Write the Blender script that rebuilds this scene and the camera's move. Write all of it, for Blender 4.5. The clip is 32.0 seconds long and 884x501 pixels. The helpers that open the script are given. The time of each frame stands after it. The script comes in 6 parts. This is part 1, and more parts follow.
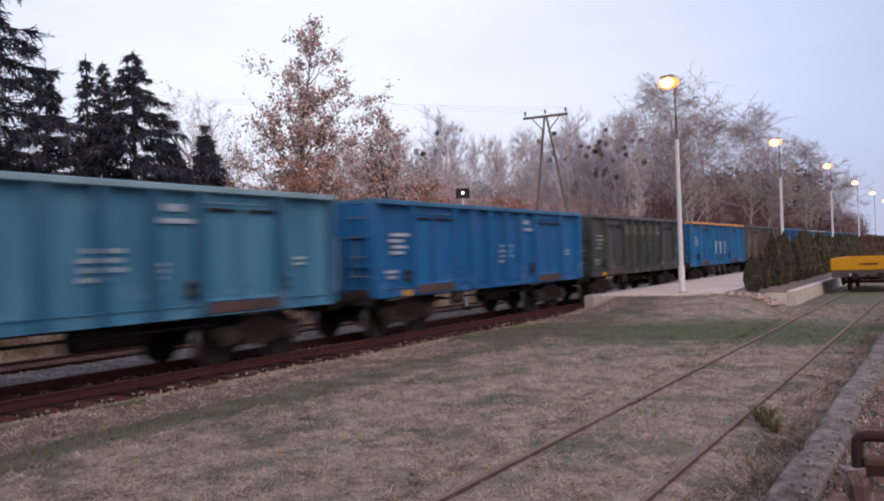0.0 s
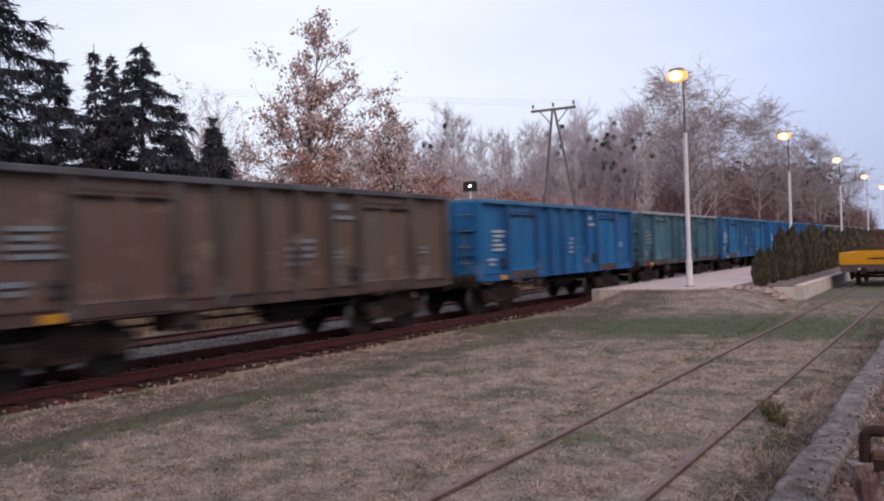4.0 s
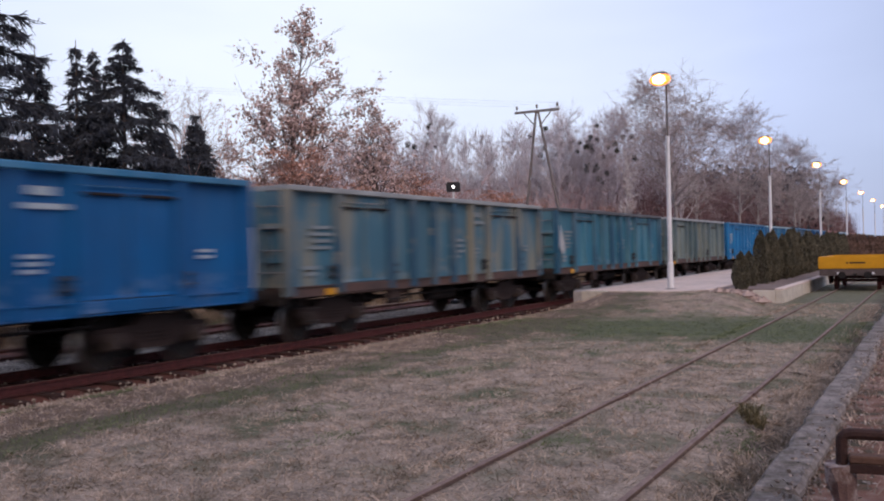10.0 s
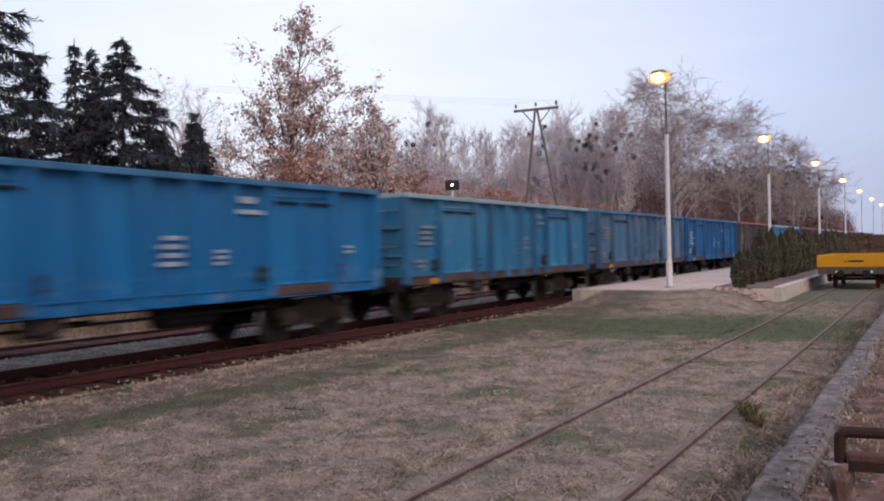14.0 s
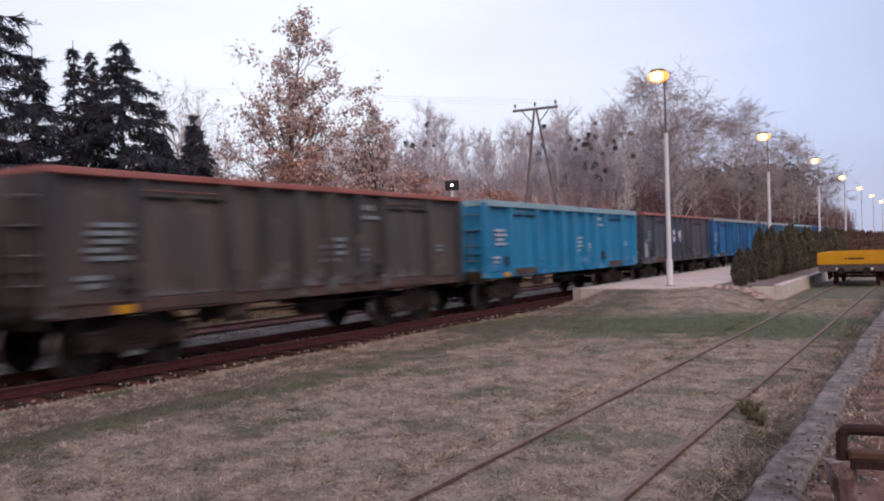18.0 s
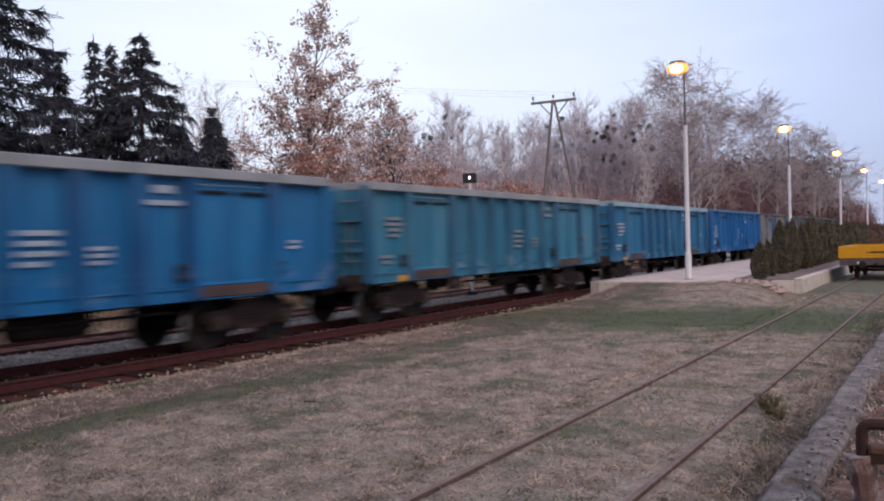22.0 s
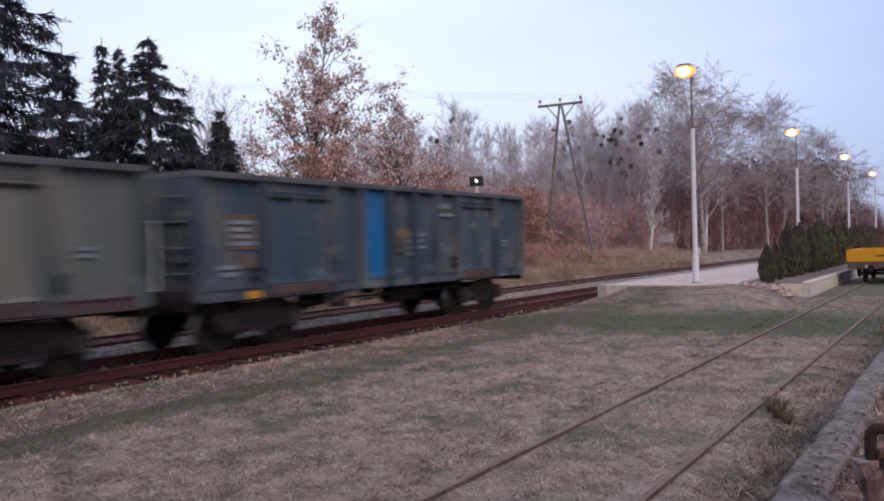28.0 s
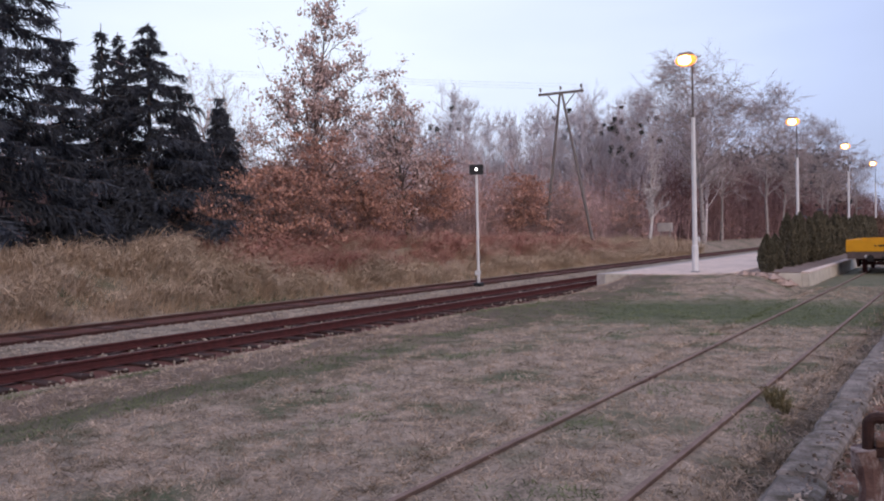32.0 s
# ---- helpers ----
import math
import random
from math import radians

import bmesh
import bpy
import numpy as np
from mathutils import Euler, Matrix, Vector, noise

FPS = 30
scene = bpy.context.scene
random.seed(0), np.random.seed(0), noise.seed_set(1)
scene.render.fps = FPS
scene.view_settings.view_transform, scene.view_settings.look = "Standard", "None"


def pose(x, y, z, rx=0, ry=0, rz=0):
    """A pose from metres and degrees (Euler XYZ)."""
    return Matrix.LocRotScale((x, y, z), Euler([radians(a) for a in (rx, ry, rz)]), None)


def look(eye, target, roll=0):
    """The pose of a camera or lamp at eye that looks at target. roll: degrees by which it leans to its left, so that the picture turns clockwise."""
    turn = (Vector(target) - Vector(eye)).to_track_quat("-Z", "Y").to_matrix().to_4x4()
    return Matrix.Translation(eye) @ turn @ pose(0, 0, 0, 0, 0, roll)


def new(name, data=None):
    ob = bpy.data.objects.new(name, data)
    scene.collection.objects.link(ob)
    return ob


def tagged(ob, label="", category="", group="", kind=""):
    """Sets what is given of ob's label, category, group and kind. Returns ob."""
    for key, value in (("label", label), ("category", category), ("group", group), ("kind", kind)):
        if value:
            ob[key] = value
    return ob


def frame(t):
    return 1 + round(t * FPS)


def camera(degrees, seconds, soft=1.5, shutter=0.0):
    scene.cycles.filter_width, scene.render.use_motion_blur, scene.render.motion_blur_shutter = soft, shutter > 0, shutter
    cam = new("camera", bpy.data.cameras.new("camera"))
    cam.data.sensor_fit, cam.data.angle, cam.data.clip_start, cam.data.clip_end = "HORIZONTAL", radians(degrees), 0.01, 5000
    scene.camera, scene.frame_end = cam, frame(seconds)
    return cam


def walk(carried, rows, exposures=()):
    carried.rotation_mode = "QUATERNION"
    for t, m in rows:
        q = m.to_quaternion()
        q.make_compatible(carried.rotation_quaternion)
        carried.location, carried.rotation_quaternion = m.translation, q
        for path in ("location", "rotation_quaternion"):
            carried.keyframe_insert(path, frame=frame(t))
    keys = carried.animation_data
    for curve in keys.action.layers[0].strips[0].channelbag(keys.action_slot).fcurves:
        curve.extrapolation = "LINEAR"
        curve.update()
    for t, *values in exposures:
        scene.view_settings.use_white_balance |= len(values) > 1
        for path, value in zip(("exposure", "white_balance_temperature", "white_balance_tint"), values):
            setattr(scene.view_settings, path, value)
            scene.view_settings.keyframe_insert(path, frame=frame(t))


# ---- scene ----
# ---- the camera: held in the hand beside the siding ----
EYE = (0.0, 0.0, 1.868)
cam = camera(54.64, 32.0, soft=2.0, shutter=0.9)
TURNS = [
    (0.0, 90.501, 1.982, 30.747),
    (0.5, 90.489, 2.011, 30.659),
    (1.0, 90.348, 2.001, 30.604),
    (1.5, 90.318, 1.865, 30.665),
    (2.0, 90.367, 1.892, 30.853),
    (2.5, 90.385, 1.922, 31.191),
    (3.0, 90.191, 1.847, 31.375),
    (3.5, 90.006, 1.801, 31.247),
    (5.5, 90.296, 1.767, 31.149),
    (6.0, 90.192, 1.833, 30.840),
    (6.5, 90.301, 1.961, 30.615),
    (7.0, 90.426, 1.859, 30.502),
    (7.5, 90.359, 1.941, 30.389),
    (8.0, 90.207, 1.838, 30.238),
    (8.5, 90.214, 1.606, 30.008),
    (9.0, 90.191, 1.506, 29.896),
    (9.5, 90.169, 1.500, 29.946),
    (10.0, 90.047, 1.248, 30.064),
    (10.5, 90.023, 1.137, 30.127),
    (11.0, 90.009, 1.122, 30.195),
    (11.5, 90.048, 1.190, 30.191),
    (12.0, 89.909, 1.190, 30.116),
    (12.5, 89.853, 1.178, 29.986),
    (13.0, 89.896, 1.177, 29.988),
    (13.5, 89.961, 1.152, 29.995),
    (14.0, 89.925, 1.205, 29.990),
    (14.5, 89.940, 1.357, 30.052),
    (16.5, 90.050, 1.796, 30.232),
    (17.0, 89.871, 1.679, 30.214),
    (17.5, 89.838, 1.685, 30.116),
    (18.0, 89.945, 1.631, 30.004),
    (18.5, 89.970, 1.600, 30.006),
    (19.0, 89.962, 1.627, 30.073),
    (19.5, 89.871, 1.637, 30.163),
    (20.0, 89.893, 1.626, 30.429),
    (20.5, 89.828, 1.602, 30.774),
    (21.0, 89.597, 1.583, 30.965),
    (21.5, 89.467, 1.540, 31.056),
    (22.0, 89.487, 1.501, 31.177),
    (22.5, 89.493, 1.493, 31.306),
    (23.0, 89.466, 1.521, 31.305),
    (23.5, 89.491, 1.389, 31.311),
    (24.0, 89.560, 1.372, 31.284),
    (24.5, 89.649, 1.528, 31.220),
    (25.0, 89.747, 1.616, 31.277),
    (25.5, 89.719, 1.514, 31.250),
    (27.5, 89.731, 1.469, 31.442),
    (28.0, 89.709, 1.463, 31.627),
    (28.5, 89.737, 1.456, 31.700),
    (29.0, 89.620, 1.381, 31.566),
    (29.5, 89.514, 1.331, 31.538),
    (30.0, 89.538, 1.284, 31.723),
    (30.5, 89.718, 1.289, 31.876),
    (31.0, 89.784, 1.425, 31.978),
    (31.5, 89.496, 1.350, 31.828),
    (32.0, 88.923, 1.246, 31.605),
]
# the phone warms its picture at first and cools it once the train has gone
EXPOSURES = [(0.0, 0.13, 6900, 17), (1.0, 0.11, 6700, 15), (2.0, 0.13, 6950, 17), (3.5, 0.1, 6850, 16), (8.0, 0.11, 6900, 18), (10.0, 0.09, 6650, 15), (12.0, 0.07, 6350, 12), (13.0, 0.12, 7100, 16), (16.0, 0.08, 6400, 12), (17.0, 0.07, 6350, 12), (18.0, 0.15, 6950, 17), (19.0, 0.09, 6600, 14), (20.0, 0.06, 6250, 11), (21.5, 0.11, 6500, 13), (23.0, 0.18, 6900, 16), (24.0, 0.18, 6800, 16), (25.0, 0.1, 6300, 13), (25.5, 0.1, 6300, 13), (28.0, 0.1, 6450, 15), (30.0, 0.1, 6050, 12), (31.0, 0.1, 6150, 12), (32.0, 0.12, 6500, 15)]
walk(cam, [(t, pose(*EYE, rx, ry, rz)) for t, rx, ry, rz in TURNS],
     exposures=EXPOSURES)

# ---- dusk under a thin, bright overcast ----
world = bpy.data.worlds.new("dusk_sky")
scene.world = world
world.use_nodes = True
wn, wl = world.node_tree.nodes, world.node_tree.links
wn.clear()
w_out = wn.new("ShaderNodeOutputWorld")
w_mix = wn.new("ShaderNodeMixShader")
w_sky = wn.new("ShaderNodeTexSky")
w_sky.sky_type, w_sky.sun_disc = "NISHITA", False
SUN_ELEV, SUN_AZ = radians(9), radians(250)
w_sky.sun_elevation, w_sky.sun_rotation = SUN_ELEV, SUN_AZ
w_bg1 = wn.new("ShaderNodeBackground")
w_bg1.inputs["Strength"].default_value = 0.12
wl.new(w_sky.outputs[0], w_bg1.inputs["Color"])
# the cloud sheet: bright towards the afterglow, lilac-blue away from it, with soft streaks
w_tc = wn.new("ShaderNodeTexCoord")
w_map = wn.new("ShaderNodeMapping")
w_map.inputs["Scale"].default_value = (1.1, 1.1, 4.0)
w_noise = wn.new("ShaderNodeTexNoise")
w_noise.inputs["Scale"].default_value, w_noise.inputs["Detail"].default_value = 1.5, 4.0
w_dot = wn.new("ShaderNodeVectorMath")
w_dot.operation = "DOT_PRODUCT"
w_dot.inputs[1].default_value = (-1.48, 1.80, 0.70)
w_sum = wn.new("ShaderNodeMath")
w_sum.operation = "MULTIPLY_ADD"
w_sum.inputs[1].default_value = 0.40
w_ramp = wn.new("ShaderNodeValToRGB")
w_ramp.color_ramp.elements[0].position, w_ramp.color_ramp.elements[0].color = 0.42, (0.35, 0.43, 0.645, 1)
w_ramp.color_ramp.elements[1].position, w_ramp.color_ramp.elements[1].color = 1.0, (0.75, 0.85, 1.0, 1)
w_mid = w_ramp.color_ramp.elements.new(0.74)
w_mid.color = (0.51, 0.615, 0.88, 1)
wl.new(w_tc.outputs["Generated"], w_map.inputs["Vector"])
wl.new(w_tc.outputs["Generated"], w_dot.inputs[0])
wl.new(w_map.outputs[0], w_noise.inputs["Vector"])
wl.new(w_noise.outputs["Fac"], w_sum.inputs[0])
wl.new(w_dot.outputs["Value"], w_sum.inputs[2])
w_off = wn.new("ShaderNodeMath")
w_off.operation = "SUBTRACT"
w_off.inputs[1].default_value = 1.65
wl.new(w_sum.outputs[0], w_off.inputs[0])
wl.new(w_off.outputs[0], w_ramp.inputs[0])
w_bg2 = wn.new("ShaderNodeBackground")
w_bg2.inputs["Strength"].default_value = 1.21
wl.new(w_ramp.outputs[0], w_bg2.inputs["Color"])
w_mix.inputs[0].default_value = 0.85
wl.new(w_bg1.outputs[0], w_mix.inputs[1])
wl.new(w_bg2.outputs[0], w_mix.inputs[2])
wl.new(w_mix.outputs[0], w_out.inputs[0])

sun_data = bpy.data.lights.new("sun", "SUN")
sun_data.energy, sun_data.angle, sun_data.color = 1.62, radians(50), (1.0, 0.80, 0.64)
sun = new("sun", sun_data)
sun.matrix_world = look((60, -40, 60), (-12, 25, 0))

# ---- materials ----
def mat(name, a, b=None, rough=0.8, metal=0.0, scale=6.0, fine=60.0, bump=0.25, stain=None, stain_amt=0.0,
        stain_scale=1.2, stretch=(1, 1, 1), per_object=0.0, spec=0.3, island=0.0, glow=0.0, lo=0.5, hi=1.0):
    """Two tones mixed by a coarse and a fine noise, with optional stains, bump and change from piece to piece."""
    m = bpy.data.materials.new(name)
    m.use_nodes = True
    nt = m.node_tree
    n, l = nt.nodes, nt.links
    bs = n["Principled BSDF"]
    b = b or tuple(c * 0.7 for c in a)
    tc, mp = n.new("ShaderNodeTexCoord"), n.new("ShaderNodeMapping")
    mp.inputs["Scale"].default_value = stretch
    l.new(tc.outputs["Object"], mp.inputs["Vector"])
    n1, n2 = n.new("ShaderNodeTexNoise"), n.new("ShaderNodeTexNoise")
    n1.inputs["Scale"].default_value, n1.inputs["Detail"].default_value = scale, 5.0
    n2.inputs["Scale"].default_value, n2.inputs["Detail"].default_value = fine, 3.0
    for x in (n1, n2):
        l.new(mp.outputs[0], x.inputs["Vector"])
    add = n.new("ShaderNodeMath")
    add.operation = "MULTIPLY_ADD"
    l.new(n2.outputs["Fac"], add.inputs[0])
    add.inputs[1].default_value = 0.5
    l.new(n1.outputs["Fac"], add.inputs[2])
    rmp = n.new("ShaderNodeMapRange")
    rmp.inputs["From Min"].default_value, rmp.inputs["From Max"].default_value = lo, hi
    l.new(add.outputs[0], rmp.inputs["Value"])
    mix = n.new("ShaderNodeMix")
    mix.data_type = "RGBA"
    mix.inputs[6].default_value, mix.inputs[7].default_value = (*a, 1), (*b, 1)
    l.new(rmp.outputs[0], mix.inputs[0])
    col = mix.outputs[2]
    if stain:
        n3 = n.new("ShaderNodeTexNoise")
        n3.inputs["Scale"].default_value, n3.inputs["Detail"].default_value = stain_scale, 7.0
        n3.inputs["Roughness"].default_value = 0.65
        l.new(mp.outputs[0], n3.inputs["Vector"])
        r3 = n.new("ShaderNodeMapRange")
        r3.inputs["From Min"].default_value = 0.66 - 0.25 * stain_amt
        r3.inputs["From Max"].default_value = 0.78 - 0.2 * stain_amt
        l.new(n3.outputs["Fac"], r3.inputs["Value"])
        mx = n.new("ShaderNodeMix")
        mx.data_type = "RGBA"
        mx.inputs[7].default_value = (*stain, 1)
        l.new(r3.outputs[0], mx.inputs[0])
        l.new(col, mx.inputs[6])
        col = mx.outputs[2]
    if per_object or island:
        src = n.new("ShaderNodeObjectInfo").outputs["Random"] if per_object else n.new("ShaderNodeNewGeometry").outputs["Random Per Island"]
        hv = n.new("ShaderNodeHueSaturation")
        vr = n.new("ShaderNodeMapRange")
        amt = per_object or island
        vr.inputs["To Min"].default_value, vr.inputs["To Max"].default_value = 1 - amt, 1 + amt
        l.new(src, vr.inputs["Value"])
        l.new(vr.outputs[0], hv.inputs["Value"])
        l.new(col, hv.inputs["Color"])
        col = hv.outputs[0]
    l.new(col, bs.inputs["Base Color"])
    bs.inputs["Roughness"].default_value, bs.inputs["Metallic"].default_value = rough, metal
    bs.inputs["Specular IOR Level"].default_value = spec
    if bump:
        bp = n.new("ShaderNodeBump")
        bp.inputs["Strength"].default_value, bp.inputs["Distance"].default_value = bump, 0.02
        l.new(add.outputs[0], bp.inputs["Height"])
        l.new(bp.outputs[0], bs.inputs["Normal"])
    if glow:
        bs.inputs["Emission Color"].default_value = (*a, 1)
        bs.inputs["Emission Strength"].default_value = glow
    return m


M_RAIL = mat("rusty_rail", (0.12, 0.034, 0.032), (0.068, 0.023, 0.022), 0.75, 0.2, 8, 80)
M_RAILTOP = mat("worn_railhead", (0.20, 0.11, 0.09), (0.13, 0.07, 0.06), 0.6, 0.3, 8, 90, 0.1)
M_SLEEPER = mat("sleeper_timber", (0.065, 0.032, 0.027), (0.04, 0.022, 0.02), 0.9, 0, 5, 50, 0.5, stretch=(1, 6, 6), per_object=0.3)
M_CONC = mat("weathered_concrete", (0.46, 0.42, 0.40), (0.33, 0.30, 0.29), 0.9, 0, 3, 40, 0.4, stain=(0.17, 0.15, 0.14), stain_amt=0.5)
M_PAVE = mat("platform_paving", (0.72, 0.58, 0.51), (0.58, 0.46, 0.41), 0.9, 0, 2, 30, 0.3, stain=(0.33, 0.28, 0.26), stain_amt=0.4, per_object=0.08)
M_WHITE = mat("white_paint", (0.72, 0.71, 0.72), (0.60, 0.59, 0.60), 0.5, 0, 3, 30, 0.1, stain=(0.4, 0.36, 0.32), stain_amt=0.3)
M_GREYMETAL = mat("galvanised_steel", (0.30, 0.30, 0.31), (0.22, 0.22, 0.23), 0.5, 0.6, 6, 60, 0.1)
M_BLACK = mat("black_enamel", (0.012, 0.012, 0.014), (0.02, 0.02, 0.022), 0.45, 0, 6, 60, 0.1)
# sodium lamps: orange shell tone stands for the halo, bulb tone for the core
M_LAMP = mat("sodium_glow", (1.0, 0.33, 0.06), (1.0, 0.33, 0.06), glow=1.7, bump=0)
M_BULB = mat("sodium_bulb_glow", (1.0, 0.60, 0.20), (1.0, 0.60, 0.20), glow=14, bump=0)
M_LED = mat("white_signal_glow", (1.0, 0.95, 0.95), (1.0, 0.95, 0.95), glow=6, bump=0)
M_YELLOW = mat("yellow_paint", (0.68, 0.32, 0.012), (0.56, 0.26, 0.01), 0.5, 0, 3, 40, 0.1, stain=(0.25, 0.13, 0.04), stain_amt=0.3)
M_UNDER = mat("oily_underframe", (0.024, 0.019, 0.018), (0.012, 0.010, 0.010), 0.75, 0.1, 4, 40, 0.3, stain=(0.065, 0.043, 0.037), stain_amt=0.5)
M_LATCH = mat("sooty_latch_iron", (0.05, 0.055, 0.065), (0.028, 0.03, 0.036), 0.8, 0.1, 6, 50, 0.3)
M_WHEEL = mat("wheel_steel", (0.03, 0.024, 0.022), (0.018, 0.015, 0.014), 0.75, 0.1, 6, 60, 0.2)
M_TREAD = mat("polished_tread", (0.35, 0.33, 0.32), (0.25, 0.23, 0.22), 0.35, 0.9, 6, 60, 0.05)
M_MARK = mat("white_lettering", (0.46, 0.53, 0.58), (0.24, 0.31, 0.38), 0.6, 0, 6, 40, 0.05)
M_POLEWOOD = mat("tarred_pole_wood", (0.20, 0.175, 0.165), (0.13, 0.11, 0.105), 0.9, 0, 4, 40, 0.5, stretch=(4, 4, 0.5))

# ---- mesh helpers ----
def part(name, bm, material, parent, label=""):
    me = bpy.data.meshes.new(name)
    bm.to_mesh(me)
    bm.free()
    for mm in (material if isinstance(material, (list, tuple)) else (material,)):
        me.materials.append(mm)
    ob = new(name, me)
    if parent is not None:
        ob.parent = parent
    if label:
        tagged(ob, label)
    return ob


def share(name, mesh, parent, loc=(0, 0, 0), rz=0.0):
    """One more piece on a mesh that exists already."""
    ob = new(name, mesh)
    ob.parent = parent
    ob.matrix_basis = pose(*loc, 0, 0, rz)
    return ob


def box(bm, x0, x1, y0, y1, z0, z1, mi=0):
    v = [bm.verts.new(p) for p in ((x0, y0, z0), (x1, y0, z0), (x1, y1, z0), (x0, y1, z0),
                                   (x0, y0, z1), (x1, y0, z1), (x1, y1, z1), (x0, y1, z1))]
    for i in ((0, 3, 2, 1), (4, 5, 6, 7), (0, 1, 5, 4), (1, 2, 6, 5), (2, 3, 7, 6), (3, 0, 4, 7)):
        bm.faces.new([v[k] for k in i]).material_index = mi
    return v


def bbox(x0, x1, y0, y1, z0, z1, bevel=0.01):
    bm = bmesh.new()
    box(bm, x0, x1, y0, y1, z0, z1)
    if bevel:
        bmesh.ops.bevel(bm, geom=bm.edges[:], offset=bevel, segments=1, affect="EDGES")
    return bm


def prism(bm, profile, y0, y1, axis="y", mi=0):
    """A closed profile pushed along an axis: (x, z) along y, or (y, z) along x."""
    def at(p, s):
        return (p[0], s, p[1]) if axis == "y" else ((s, p[0], p[1]) if axis == "x" else (p[0], p[1], s))
    a = [bm.verts.new(at(p, y0)) for p in profile]
    b = [bm.verts.new(at(p, y1)) for p in profile]
    k = len(profile)
    for i in range(k):
        bm.faces.new((a[i], a[(i + 1) % k], b[(i + 1) % k], b[i])).material_index = mi
    bm.faces.new(a[::-1]).material_index = mi
    bm.faces.new(b).material_index = mi
    return a, b


def tube(bm, pts, radii, n=8, cap=True, mi=0):
    """A round bar along points."""
    rings = []
    for i, p in enumerate(pts):
        p = Vector(p)
        d = (Vector(pts[min(i + 1, len(pts) - 1)]) - Vector(pts[max(i - 1, 0)])).normalized()
        u = d.orthogonal().normalized()
        w = d.cross(u)
        r = radii[i] if isinstance(radii, (list, tuple)) else radii
        rings.append([bm.verts.new(p + r * (math.cos(2 * math.pi * k / n) * u + math.sin(2 * math.pi * k / n) * w)) for k in range(n)])
    # keep neighbouring rings in step
    for a, b in zip(rings, rings[1:]):
        s = min(range(n), key=lambda q: (b[q].co - a[0].co).length)
        o = 1 if (b[(s + 1) % n].co - a[1].co).length <= (b[(s - 1) % n].co - a[1].co).length else -1
        bb = [b[(s + o * k) % n] for k in range(n)]
        b[:] = bb
        for k in range(n):
            bm.faces.new((a[k], a[(k + 1) % n], b[(k + 1) % n], b[k])).material_index = mi
    if cap:
        bm.faces.new(rings[0][::-1]).material_index = mi
        bm.faces.new(rings[-1]).material_index = mi
    return rings


def pydata(name, verts, faces, material, parent=None, smooth=False):
    me = bpy.data.meshes.new(name)
    me.from_pydata(verts, [], faces)
    for mm in (material if isinstance(material, (list, tuple)) else (material,)):
        me.materials.append(mm)
    if smooth:
        me.shade_smooth()
    ob = new(name, me)
    if parent is not None:
        ob.parent = parent
    return ob


def empty(name, m=None):
    ob = new(name)
    ob.empty_display_size = 0.3
    if m is not None:
        ob.matrix_basis = m
    return ob


def lerp(x, xs, ys):
    return float(np.interp(x, xs, ys))


# ---- the plan: tracks run along y; the railheads of the main track lie at z = 0 ----
GAUGE = 1.435
MAIN_X = -12.025 - GAUGE / 2      # track the train runs on
LOOP_X = -17.10 - GAUGE / 2       # second track
SIDING_X = -3.495 + GAUGE / 2     # overgrown siding of light old rail
SIDING_HALF = 0.72
PLAT_X0, PLAT_X1, PLAT_Y0, PLAT_Z = -11.1, -4.5, 28.3, 0.375
BANK_Y = (-60, 5, 14, 21, 24, 31, 50, 60, 75, 94, 140)
BANK_Z = (1.25, 1.25, 1.2, 1.35, 1.1, 1.3, 1.2, 0.65, 0.5, 0.4, 0.3)


def ground_z(x, y):
    n = noise.noise((x * 0.35, y * 0.35, 0)) * 0.05 + noise.noise((x * 1.3, y * 1.3, 3)) * 0.025
    if x > -1.15:
        return 0.16 + n * 0.6
    if x > -11.3:
        z = -0.10 + n
        z -= 0.14 * lerp(x, (-11.3, -10.3), (1, 0))
        m = lerp(y, (22.5, 25.5, 28.0, 29.5, 31), (0, 0.45, 1, 1, 0)) * lerp(x, (-10.7, -9.9, -5.6, -4.75), (0, 1, 1, 0))
        z += 0.45 * m * (0.96 + 0.1 * noise.noise((x * 0.8, y * 0.8, 7)))
        if y > (29.2 if x < -5.75 else 30.7) and -11.3 < x < -4.6:
            z = -0.2
        s = abs(x - SIDING_X)
        if s < 1.3:
            z = -0.042 + n * 0.25
        return z
    if x > -19.4:
        return -0.42
    top = lerp(y, BANK_Y, BANK_Z)
    k = lerp(x, (-22.6, -21.2, -19.4), (1, 0.62, 0))
    return -0.25 + (top + 0.25) * k + n * 2.2 * (0.3 + k) + 0.02 * max(0, -22.6 - x) * 0.4


